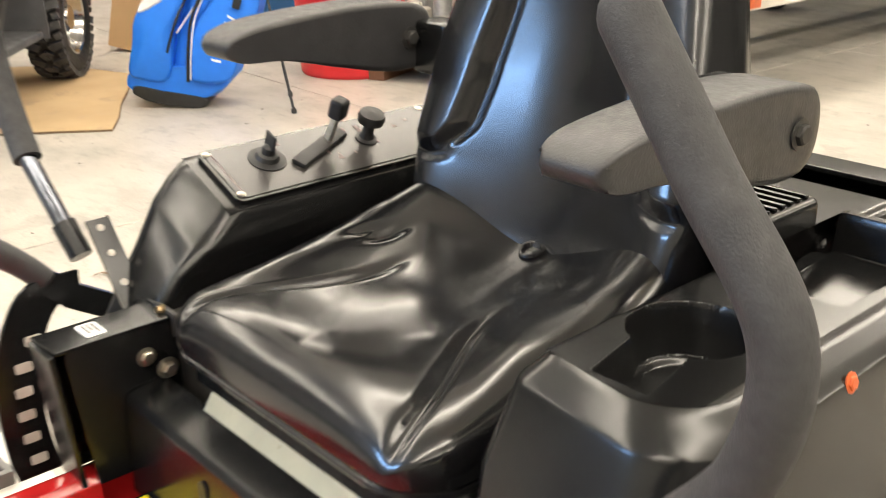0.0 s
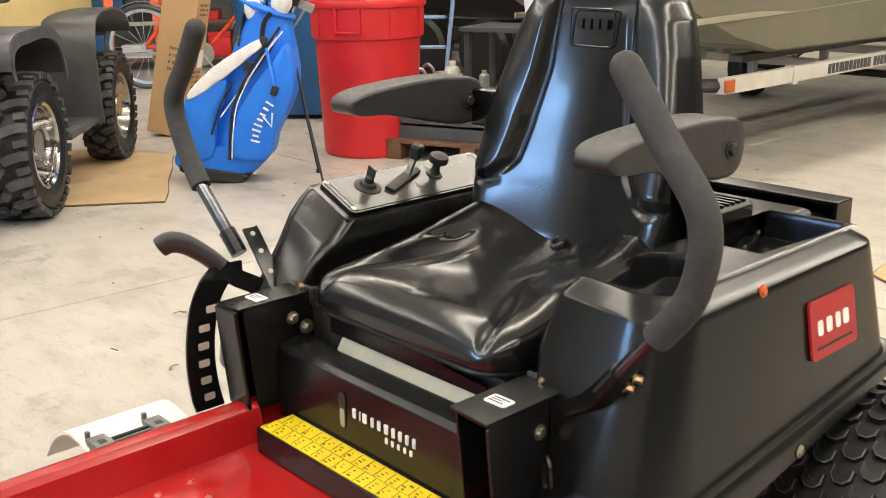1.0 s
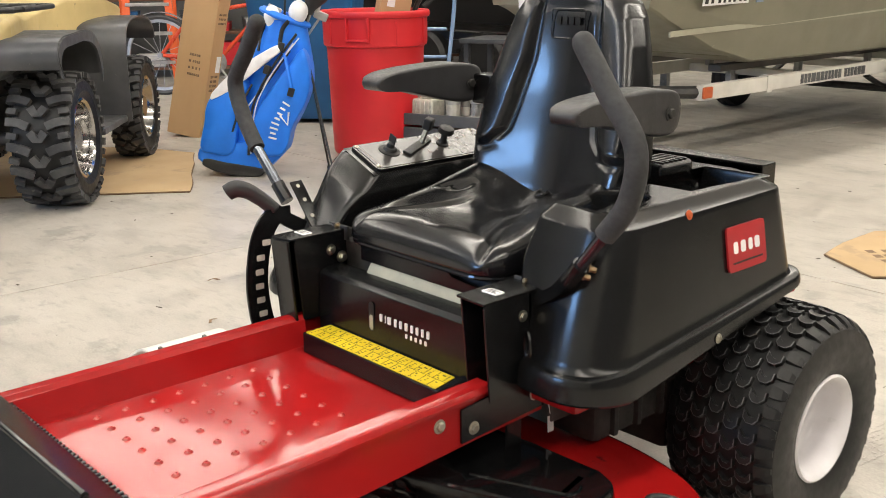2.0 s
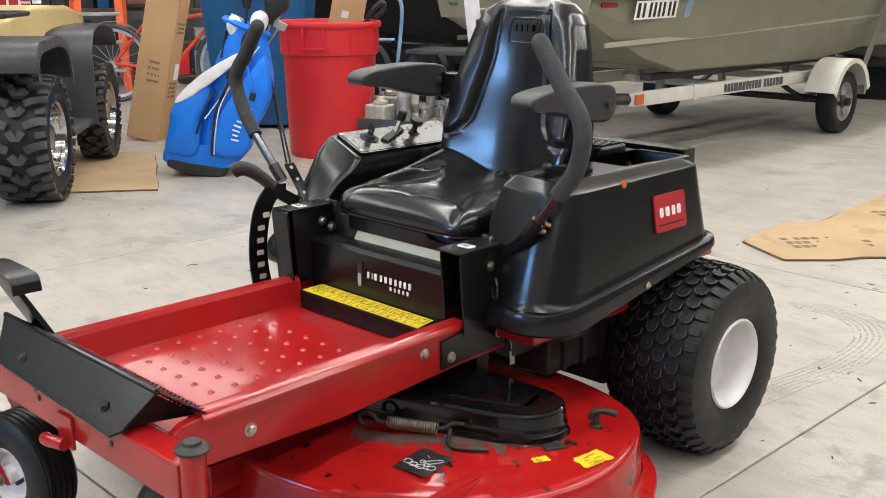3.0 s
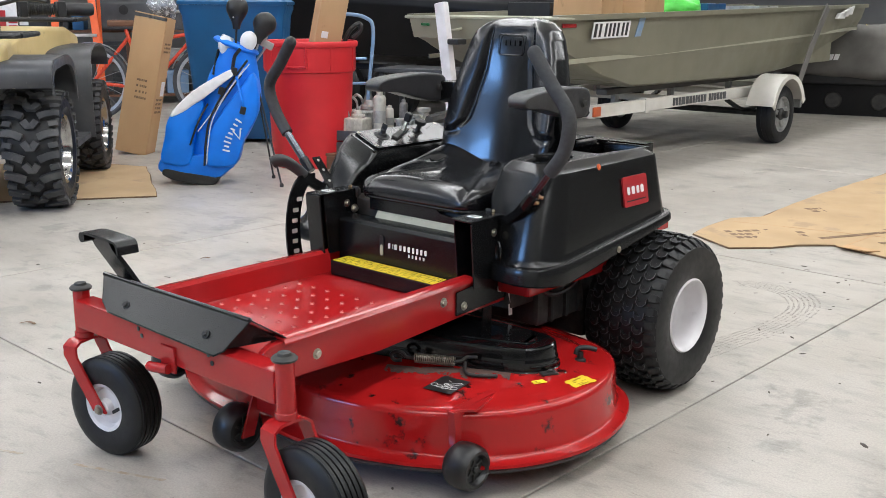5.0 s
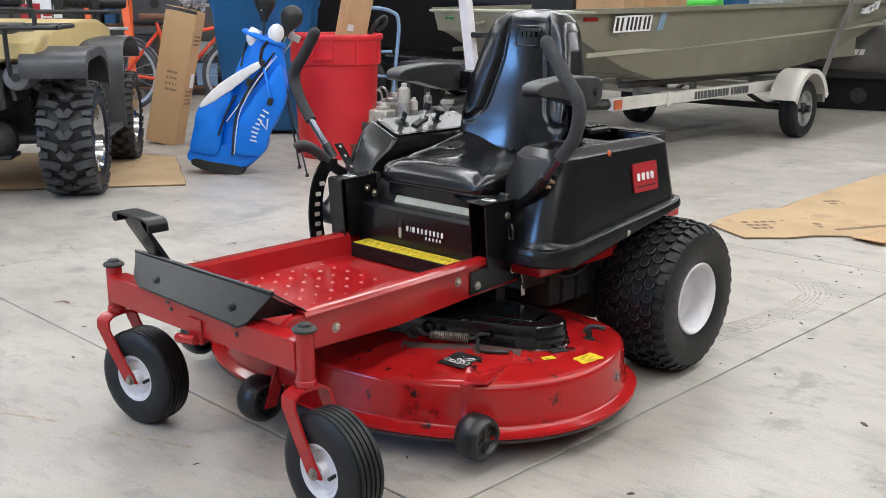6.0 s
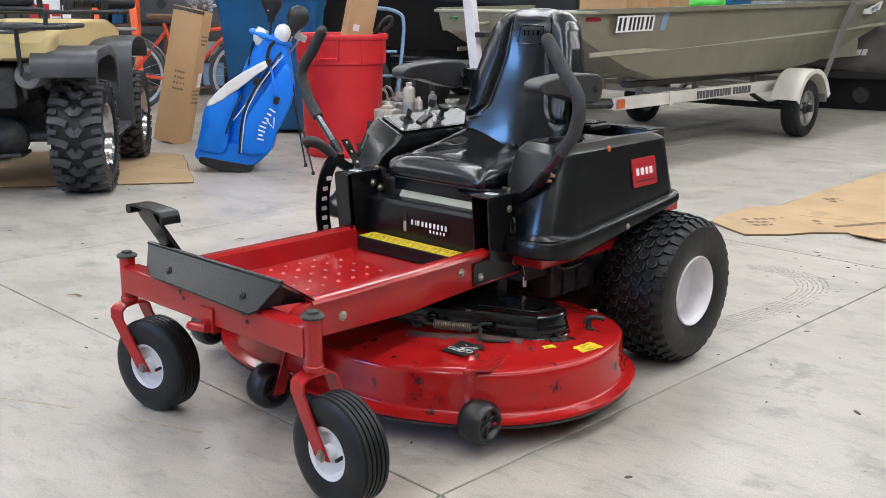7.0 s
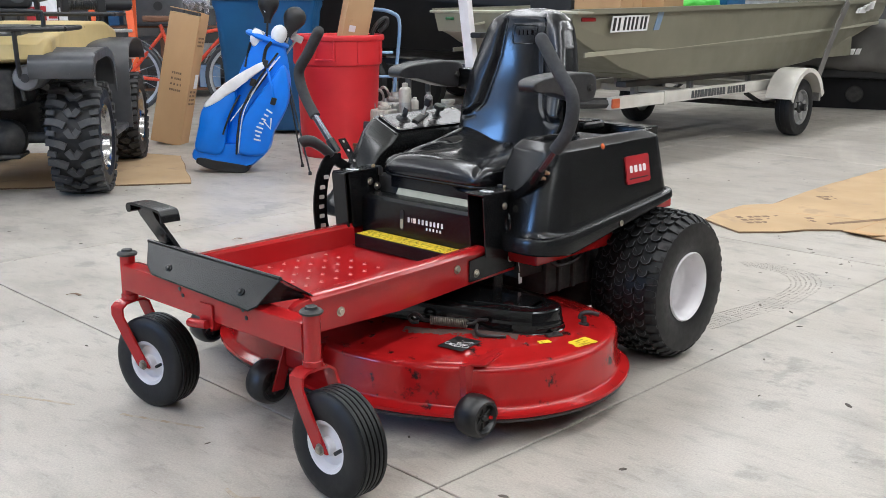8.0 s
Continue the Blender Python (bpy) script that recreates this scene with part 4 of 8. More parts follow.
def front_body():
    # step with yellow warning strip
    bm = bm_new()
    prism(bm, [(-0.228, 0.378), (-0.234, 0.4235), (0.216, 0.4205), (0.160, 0.378)], lambda u, v, d: Vector((u, d + 0.10 * (v - 0.40), v)), 0.432, 0.512, 0.003)
    st = part("step", bm, M_BLACK, mower)
    bm = bm_new()
    def lie(u, v, d):
        """On the step's top, which falls a little to the left hand."""
        return Vector((u, v, d - 0.0067 * (u + 0.234)))
    prism(bm, [(-0.226, 0.438), (0.204, 0.440), (0.190, 0.506), (-0.226, 0.506)], lie, 0.4230, 0.4252)
    y = part("warning_strip", bm, M_YELLOW, st, "yellow warning strip with black pictograms")
    bm = bm_new()
    rng = random.Random(9)
    for i in range(15):
        x0 = -0.220 + i * 0.0285
        for r0, r1, e in ((0.440, 0.470, 0.0), (0.473, 0.503, 0.010)):
            loft(bm, [[lie(x0 + e - 0.0005, r0, d), lie(x0 + e + 0.0005, r0, d), lie(x0 + e - 0.0065, r1, d), lie(x0 + e - 0.0075, r1, d)] for d in (0.4250, 0.4258)])
            for k in range(3):
                a, b_ = x0 + e + rng.uniform(-0.001, 0.008), r0 + 0.004 + k * 0.008
                w_, h_ = rng.uniform(0.003, 0.009), rng.uniform(0.0012, 0.0036)
                if a + w_ < 0.19:
                    loft(bm, [[lie(a, b_, d), lie(a + w_, b_, d), lie(a + w_, b_ + h_, d), lie(a, b_ + h_, d)] for d in (0.4250, 0.4258)])
    loft(bm, [[lie(-0.224, 0.4710, d), lie(0.197, 0.4716, d), lie(0.197, 0.4724, d), lie(-0.224, 0.4718, d)] for d in (0.4250, 0.4258)])
    part("pictogram_bar", bm, M_INK, y, kind="stuff")
    # front panel
    bm = bm_new()
    prism(bm, [(0.511, 0.405), (0.516, 0.535), (0.524, 0.545), (0.575, 0.552), (0.575, 0.540), (0.530, 0.533), (0.522, 0.405)], lambda u, v, d: Vector((d, u, v)), -0.275, 0.232, 0.002)
    p = part("front_panel", bm, M_BLACK, mower, "glossy black front panel with white printed bars")
    bm = bm_new()
    prism(bm, rrect(-0.0085, 0.0085, -0.033, 0.033, 0.0082, 5), lambda u, v, d: Vector((-0.082 + u, 0.5132 - d, 0.480 + v)), 0, 0.0015)
    slot = part("level_slot", bm, M_INK, p, "dark sight slot, pale in its lower half")
    bm = bm_new()
    prism(bm, rrect(-0.0062, 0.0062, -0.030, 0.004, 0.006, 5), lambda u, v, d: Vector((-0.082 + u, 0.5132 - d, 0.480 + v)), 0.0012, 0.0020)
    part("fuel_level", bm, M_SMOKE, slot)
    # product lettering as plain bars
    for x0, z0, hgt, ws in ((-0.054, 0.4765, 0.0165, (0.013, 0.004, 0.017, 0.012, 0.013, 0.014, 0.012, 0.012, 0.012, 0.013)), (0.030, 0.460, 0.010, (0.011, 0.010, 0.011, 0.010, 0.011))):
        x = x0
        for w in ws:
            bm = bm_new()
            prism(bm, rrect(x, x + w * 0.62, z0, z0 + hgt, 0.0016, 2), lambda u, v, d: Vector((u, d, v)), 0.5105 + 0.0016, 0.5150)
            part("lettering_bar", bm, M_WHITE, p)
            x += w * 1.02 + 0.0045
    # pale tank shoulder behind the panel
    bm = bm_new()
    prism(bm, [(0.564, 0.549), (0.578, 0.571), (0.590, 0.574), (0.700, 0.574), (0.700, 0.5)], lambda u, v, d: Vector((d, u, v)), -0.165, 0.205, 0.004)
    part("tank_shoulder", bm, M_SMOKE, mower, "pale translucent tank edge")
    # dark seat pan plate above it
    bm = bm_new()
    prism(bm, [(-0.20, 0.640), (-0.20, 0.571), (0.02, 0.571), (0.195, 0.563), (0.195, 0.590), (0.100, 0.594), (0.078, 0.612), (0.07, 0.640)], lambda u, v, d: Vector((u, d, v)), 0.579, 0.585, 0.002)
    part("seat_plate", bm, M_BLACK, mower)
    bm = bm_new()
    rbox(bm, (-0.33, 0.60, 0.42), (0.33, 1.25, 0.60), 0.01)
    part("seat_box", bm, M_DARK, mower)


front_body()


def post(s):
    xi, xo = (0.262, 0.340) if s > 0 else (0.278, 0.343)
    bm = bm_new()
    # open-fronted folded box
    prism(bm, [(0.455, 0.430), (0.438, 0.616), (0.446, 0.626), (0.598, 0.626), (0.600, 0.430)], lambda u, v, d: Vector((s * d, u, v)), xo - 0.005, xo, 0.0015)
    prism(bm, [(0.470, 0.430), (0.452, 0.616), (0.458, 0.626), (0.598, 0.626), (0.600, 0.430)], lambda u, v, d: Vector((s * d, u, v)), xi, xi + 0.005, 0.0015)
    prism(bm, [(xi, 0.442), (xo, 0.436), (xo, 0.600), (xi, 0.600)], lambda u, v, d: Vector((s * u, v, d)), 0.622, 0.628, 0.002)
    if s < 0:
        prism(bm, [(0.448, 0.432), (0.432, 0.622), (0.440, 0.624), (0.456, 0.432)], lambda u, v, d: Vector((s * d, u, v)), xi, xo, 0.002)
    else:
        prism(bm, [(0.560, 0.432), (0.556, 0.622), (0.562, 0.624), (0.566, 0.432)], lambda u, v, d: Vector((s * d, u, v)), xi, xo, 0.001)
    p = part("lever_post", bm, M_BLACK, mower, "black folded steel post")
    bm = bm_new()
    prism(bm, rrect(-0.020, 0.020, -0.013, 0.013, 0.004, 3), lambda u, v, d: Vector((s * (xi + xo) / 2 + u, 0.500 + v, d)), 0.628, 0.6292)
    stk = part("sticker", bm, M_WHITE, p, "white sticker with black marks")
    bm = bm_new()
    for u0, v0, w_, h_ in ((-0.016, 0.005, 0.030, 0.0028), (-0.016, -0.001, 0.022, 0.0028), (-0.016, -0.007, 0.027, 0.0028)):
        rbox(bm, (s * (xi + xo) / 2 + u0, 0.500 + v0, 0.6290), (s * (xi + xo) / 2 + u0 + w_, 0.500 + v0 + h_, 0.6297), 0)
    part("mark_bar", bm, M_INK, stk, kind="stuff")
    spots = [((s * xo, 0.540, 0.581), s, 0.008, 0.006)]
    if s < 0:
        spots += [((s * xi, 0.553, 0.584), -s, 0.009, 0.008), ((s * xi + 0.012, 0.574, 0.566), -s, 0.010, 0.012)]
    for q, e, r, h in spots:
        bm = bm_new()
        hexbolt(bm, aim(q, (e, 0, 0)), r, h)
        part("bolt", bm, M_ZINC, p)
    # hinge block and raised back plate behind
    bm = bm_new()
    rbox(bm, (min(s * 0.29, s * 0.345), 0.602, 0.575), (max(s * 0.29, s * 0.345), 0.630, 0.622), 0.004)
    rbox(bm, (min(s * 0.266, s * 0.345), 0.592, 0.600), (max(s * 0.266, s * 0.345), 0.599, 0.634), 0.002)
    part("hinge_block", bm, M_DARK, p)
    bm = bm_new()
    hexbolt(bm, aim((s * 0.300, 0.592, 0.630), (0, -1, 0.3)), 0.0055, 0.008)
    hexbolt(bm, aim((s * 0.330, 0.592, 0.622), (0, -1, 0.3)), 0.005, 0.008)
    part("hinge_bolt", bm, M_BRASS, p, "brassy plated bolt")


post(1)
post(-1)


def lever(s, base, low, bend, tip, mid):
    bm = bm_new()
    b0, l0 = Vector(base), Vector(low)
    sweep(bm, [b0, b0.lerp(l0, 0.5), l0 + (l0 - b0) * 0.08], 0.0125, 14)
    lv = part("control_lever", bm, M_CHROME, mower, "steel control lever with black foam grip")
    path = smooth_path([l0, Vector(mid), Vector(bend), Vector(bend).lerp(Vector(tip), 0.5), Vector(tip)], 8)
    rad = [0.0195] * len(path)
    d = (path[-1] - path[-2]).normalized()
    for k, r in ((0.006, 0.0180), (0.012, 0.0145), (0.016, 0.009), (0.0175, 0.003)):
        path.append(path[len(rad) - 1] + d * 0.0)
        path[-1] = Vector(tip) + d * k
        rad.append(r)
    bm = bm_new()
    sweep(bm, path, rad, 18)
    part("grip", bm, M_FOAM, lv, "black foam rubber grip")
    # flat mounting strap with a row of holes, and a folded lip
    a, top = Vector((s * 0.372, 0.588, 0.606)), Vector((s * 0.463, 0.588, 0.712))
    bm = bm_new()
    ribbon(bm, [a, top], (0, 0.0155, 0), 0.005)
    ribbon(bm, [a + Vector((s * -0.004, 0.0165, -0.004)), top + Vector((s * -0.004, 0.0165, -0.004))], (s * 0.006, 0, 0.006), 0.004)
    part("strap", bm, M_BLACK, lv)
    for k in (0.30, 0.62, 0.90):
        bm = bm_new()
        lathe(bm, [(0.0004, 0.0), (0.0052, 0.0), (0.0050, 0.0012), (0.0004, 0.0012)], 12, aim(a.lerp(top, k) + Vector((0.106, 0, -s * 0.091)).normalized() * 0.0026, (0.106, 0, -s * 0.091)))
        part("strap_hole", bm, M_CONC_PALE, lv, "pale hole in the strap")
    # clamp round the foot of the tube
    bm = bm_new()
    d = (l0 - b0).normalized()
    sweep(bm, [b0 - d * 0.012, b0 + d * 0.040], 0.0165, 14)
    if s > 0:
        ribbon(bm, [(0.346, 0.580, 0.606), (0.400, 0.572, 0.640), b0 + d * 0.02], (0, 0.013, 0), 0.022)
    part("lever_foot", bm, M_BLACK, lv)
    for q in (0.012, 0.036):
        bm = bm_new()
        hexbolt(bm, aim(b0 + d * q + Vector((s * 0.012, 0.010, -0.004)), (s * 0.8, 0.5, -0.2)), 0.0055, 0.013)
        part("clamp_bolt", bm, M_BRASS, lv, "brassy plated bolt")


lever(1, (0.442, 0.556, 0.676), (0.526, 0.540, 0.772), (0.585, 0.535, 0.930), (0.462, 0.545, 1.090), (0.572, 0.541, 0.838))
lever(-1, (-0.462, 0.556, 0.678), (-0.549, 0.540, 0.790), (-0.640, 0.545, 0.945), (-0.512, 0.535, 1.092), (-0.612, 0.545, 0.862))


def quadrant():
    # height selector: curved plate with a row of windows, and its handle
    bm = bm_new()
    outer = [(0.530, 0.672), (0.462, 0.668), (0.424, 0.620), (0.406, 0.555), (0.400, 0.490), (0.404, 0.430), (0.410, 0.400)]
    inner = [(0.470, 0.400), (0.462, 0.440), (0.458, 0.490), (0.462, 0.545), (0.476, 0.600), (0.500, 0.635), (0.530, 0.640)]
    P = [v for v in smooth_path([Vector((a, b_, 0)) for a, b_ in outer], 4)] + [v for v in smooth_path([Vector((a, b_, 0)) for a, b_ in inner], 4)]
    prism(bm, [(v.x, v.y) for v in P], lambda u, v, d: Vector((-d, u, v)), 0.402, 0.408)
    q = part("height_quadrant", bm, M_BLACK, mower, "curved black plate with pale slots")
    for k in range(6):
        bm = bm_new()
        z = 0.425 + k * 0.034
        y = 0.434 + 1.3 * (z - 0.49) ** 2 + (0.01 if k == 5 else 0)
        prism(bm, rrect(-0.011, 0.011, -0.007, 0.007, 0.003, 3), lambda u, v, d: Vector((-0.4018 + d, y + u, z + v)), 0, 0.0012)
        part("slot", bm, M_CONC_PALE, q, "pale slot")
    bm = bm_new()
    ribbon(bm, [(-0.398, 0.56, 0.615), (-0.402, 0.515, 0.642), (-0.412, 0.478, 0.676)], (0.007, 0.0, 0.0), 0.034)
    h = part("height_handle", bm, M_BLACK, mower)
    bm = bm_new()
    path = smooth_path([(-0.408, 0.492, 0.664), (-0.420, 0.466, 0.692), (-0.436, 0.436, 0.716), (-0.450, 0.413, 0.722), (-0.462, 0.396, 0.712)], 6)
    n = len(path) - 1
    sweep(bm, path, [0.0175 + 0.0035 * bell(i / n, 0.75, 0.4) if 0 < i < n else 0.010 for i in range(n + 1)], 16, flat=0.72)
    part("grip", bm, M_PAD, h)


quadrant()


def seat():
    s_ = part("seat", cushion_mesh(), M_VINYL, mower, "glossy black vinyl seat cushion with pleats", smooth=70)
    bk = part("backrest", back_mesh(), M_VINYL, s_, "glossy black vinyl backrest with side bolsters", smooth=70)
    bpy.context.view_layer.update()
    bm = bm_new()
    # raised plaque at the top of the backrest, and bars in place of its lettering
    T = Matrix.Translation((0.006, back_y(1.085) - 0.0040, 1.085)) @ Matrix.Rotation(radians(-3), 4, "X") @ pose(0, 0, 0, 90, 0, 0)
    ring = [T @ Vector((u, v, 0.0)) for u, v in rrect(-0.050, 0.050, -0.033, 0.033, 0.008, 4)]
    sweep(bm, ring + ring[:2], 0.0016, 6)
    for k in range(4):
        prism(bm, rrect(-0.036 + k * 0.019, -0.022 + k * 0.019, -0.002, 0.016, 0.003, 2), lambda u, v, d: T @ Vector((u, v, d)), -0.002, 0.0004)
    part("embossed_plaque", bm, M_VINYL, s_)
    # drain eyelet where seat and back meet
    hit = [h for h in (ob.ray_cast(Vector((0.004, 0.80, 0.88)), Vector((0, 0.66, -0.75)).normalized()) for ob in (s_, bk)) if h[0]]
    spot = min(hit, key=lambda h: h[1].y)
    bm = bm_new()
    m = aim(spot[1] + spot[2] * 0.002, (Vector((0, -0.4, 0.9)) + spot[2]).normalized())
    lathe(bm, [(0.015, -0.006), (0.018, 0.002), (0.0165, 0.005), (0.013, 0.0045), (0.010, -0.001), (0.0005, -0.002)], 18, m)
    part("drain_eyelet", bm, M_VINYL, s_)
    # welt round the cushion's foot
    bm = bm_new()
    loop = [Vector((x, y, 0.618 + 0.02 * sstep(y, 0.6, 1.0))) for x, y in rrect(-0.243, 0.243, 0.560, 1.0, (0.075, 0.075, 0.05, 0.05), 8)]
    sweep(bm, loop + loop[:2], 0.0055, 8)
    part("welt", bm, M_VINYL, s_)
    bm = bm_new()
    rbox(bm, (-0.215, 0.63, 0.590), (0.215, 0.99, 0.622), 0.008)
    part("seat_pan", bm, M_BLACK, s_)


def ring_cols():
    """Columns round a flattened section: place across from -1 to 1, and the height share (positive on the show side)."""
    top = [-1 + 2 * i / 130 for i in range(131)]
    low = [1 - 2 * i / 40 for i in range(1, 40)]
    return [(k, (1 - abs(k) ** 3.2) ** 0.62) for k in top] + [(k, -((1 - abs(k) ** 3.2) ** 0.62)) for k in low]


def cushion_mesh():
    bm = bm_new()
    ns = 110
    y0, y1 = 0.556, 1.020
    zm = 0.628
    rings = []
    cols = ring_cols()
    for j in range(ns + 1):
        q = j / ns
        y = y0 + (y1 - y0) * (q ** 1.25)
        s = (y - y0) / (y1 - y0)
        f = math.sqrt(max(0.0, 1 - (1 - min(1, s / 0.13)) ** 2.6)) * 0.985 + 0.015
        w = 0.248 * (0.72 + 0.28 * math.sqrt(max(0, 1 - (1 - min(1, s / 0.17)) ** 2.4))) - 0.022 * sstep(s, 0.62, 1.0)
        ring = []
        for k_, sa in cols:
            x = w * k_
            t = abs(x) / 0.248
            if sa >= 0:
                # broad flat pad, a pleat that runs in from each front corner, sides that climb to the back
                tc = 0.80 - 0.42 * sstep(s, 0.0, 0.55)
                fade = 1 - sstep(s, 0.34, 0.66)
                h = 0.060 + 0.005 * bell(s, 0.13, 0.09) * bell(t, 0.25, 0.45)
                h -= 0.008 * bell(s, 0.55, 0.30) * bell(t, 0.0, 0.60)
                h += 0.013 * sstep(t, tc, tc + 0.34) * fade
                h -= 0.010 * bell(t, tc, 0.036) * fade * sstep(s, -0.02, 0.05)
                # the rear edge turns up into the back like a bowl
                h += 0.020 * sstep(s, 0.74, 1.0)
                h += 0.088 * sstep(s, 0.26, 0.98) * sstep(t, 0.06, 0.98) ** 0.9
                h += 0.012 * bell(t, 0.88, 0.20) * sstep(s, 0.05, 0.50)
                # tucked dents where the sides are pulled in
                h -= 0.010 * bell(x, -0.150 + 0.12 * (s - 0.62), 0.011) * bell(s, 0.62, 0.055)
                h -= 0.006 * bell(x, -0.172 + 0.16 * (s - 0.60), 0.009) * bell(s, 0.58, 0.05)
                h -= 0.004 * bell(x, 0.165 - 0.10 * (s - 0.7), 0.012) * bell(s, 0.70, 0.06)
                z = zm + h * f * abs(sa) ** 0.40
            else:
                z = zm - 0.018 * f * abs(sa) ** 0.5 + 0.02 * s
            ring.append(Vector((x, y, z)))
        rings.append(ring)
    loft(bm, rings)
    return bm


def back_y(z):
    """Where the middle of the backrest's front face stands at a height."""
    u = max(0.0, min(1.0, (z - 0.66) / 0.51))
    return 0.968 + 0.084 * (1 - (1 - u) ** 1.15) + 0.002 * u


def back_mesh():
    bm = bm_new()
    nv = 140
    rings = []
    cols = ring_cols()
    for j in range(nv + 1):
        u = j / nv
        u = 1 - (1 - u) ** 1.35
        z = 0.662 + 0.512 * u
        w = tab(u, ((0.0, 0.222), (0.12, 0.233), (0.25, 0.238), (0.50, 0.226), (0.74, 0.196), (0.86, 0.176), (0.92, 0.157), (0.965, 0.126), (0.99, 0.082), (1.0, 0.03)))
        e = math.sqrt(max(0.0, 1 - max(0.0, (u - 0.82) / 0.18) ** 2.4))
        th = 0.040 * (0.2 + 0.8 * e) + 0.006 * (1 - u)
        yc = back_y(z) + 0.040 + 0.016 * (1 - e)
        ring = []
        for k_, sa in cols:
            sa = -sa
            x = w * k_
            t = abs(x) / max(w, 0.10)
            if sa < 0:
                d = th * abs(sa) ** 0.45
                # hollow middle panel between two pillows with rounded lower ends
                tc = tab(u, ((0.0, 0.80), (0.26, 0.72), (0.34, 0.58), (0.45, 0.53), (0.68, 0.47), (0.86, 0.50), (1.0, 0.6)))
                low = 0.266 + 0.10 * max(0.0, 0.80 - t)
                live = sstep(u, low - 0.016, low + 0.040) * (1 - sstep(u, 0.90, 0.98))
                d += (0.046 + 0.026 * (1 - sstep(u, 0.12, 0.55))) * min(1.0, t) ** 1.9 * (1 - 0.72 * sstep(u, 0.45, 0.95)) * abs(sa) ** 0.3
                d += 0.016 * sstep(t, tc, tc + 0.13) * live * (1 - 0.25 * u) * abs(sa) ** 0.35
                d -= 0.006 * bell(t, tc - 0.01, 0.035) * sstep(u, 0.27, 0.33) * (1 - sstep(u, 0.90, 0.96))
                d -= 0.003 * bell(u, low - 0.018, 0.014) * sstep(t, 0.60, 0.76) * (1 - sstep(t, 0.86, 0.97))
                # the foot turns forward into the seat
                d += 0.012 * max(0.0, 1 - u / 0.10) ** 2
                d -= 0.010 * bell(t, 0.0, 0.6) * bell(u, 0.60, 0.26)
                d += 0.006 * bell(u, 0.945, 0.03) * bell(t, 0.0, 0.7)
                y = yc - d
            else:
                y = yc + 0.055 * (0.25 + 0.75 * e) * abs(sa) ** 0.45
            ring.append(Vector((x + 0.004, y, z)))
        rings.append(ring)
    loft(bm, rings)
    return bm


seat()


def armrest(s, dy):
    bm = bm_new()
    dz = -0.011 if s > 0 else 0.0
    # side outline: slim rounded nose, deep heel at the hinge
    out = smooth_path([Vector(p) for p in ((0.664, 0.950, 0), (0.682, 0.967, 0), (0.73, 0.977, 0), (0.83, 0.984, 0), (0.92, 0.984, 0), (0.985, 0.972, 0), (1.000, 0.935, 0), (0.985, 0.895, 0), (0.93, 0.886, 0), (0.84, 0.904, 0), (0.75, 0.926, 0), (0.682, 0.932, 0))], 5, closed=True)
    rings = []
    cx = s * 0.315
    cen = Vector((0.82, 0.94, 0))
    for k, q in ((-1.0, 0.80), (-0.97, 0.93), (-0.88, 0.985), (-0.7, 1.0), (0.7, 1.0), (0.88, 0.985), (0.97, 0.93), (1.0, 0.80)):
        ring = []
        for v in out:
            y = cen.x + (v.x - cen.x) * (0.5 + 0.5 * q) if abs(v.x - cen.x) > 0.15 else v.x
            nose = 1 - 0.25 * sstep(0.70 - v.x, 0, 0.07)
            ring.append(Vector((cx + k * 0.040 * nose, y + dy, cen.y + (v.y - cen.y) * q + dz)))
        rings.append(ring)
    loft(bm, rings)
    a = part("armrest", bm, M_PAD, mower, "black grained armrest with hinge bolt", smooth=60)
    for e in (-1, 1):
        bm = bm_new()
        hexbolt(bm, aim((cx + e * 0.0405, 0.955 + dy, 0.932 + dz), (e, 0, 0)), 0.011, 0.008)
        part("hinge_bolt", bm, M_DARK, a)
    bm = bm_new()
    rbox(bm, (min(s * 0.215, s * 0.285), 0.965 + dy, 0.880), (max(s * 0.215, s * 0.285), 1.02 + dy, 0.955), 0.008)
    rbox(bm, (s * 0.26 - 0.004, 0.99 + dy, 0.66), (s * 0.26 + 0.004, 1.03 + dy, 0.93), 0.003)
    part("arm_bracket", bm, M_BLACK, a)


armrest(1, 0.0)
armrest(-1, 0.045)


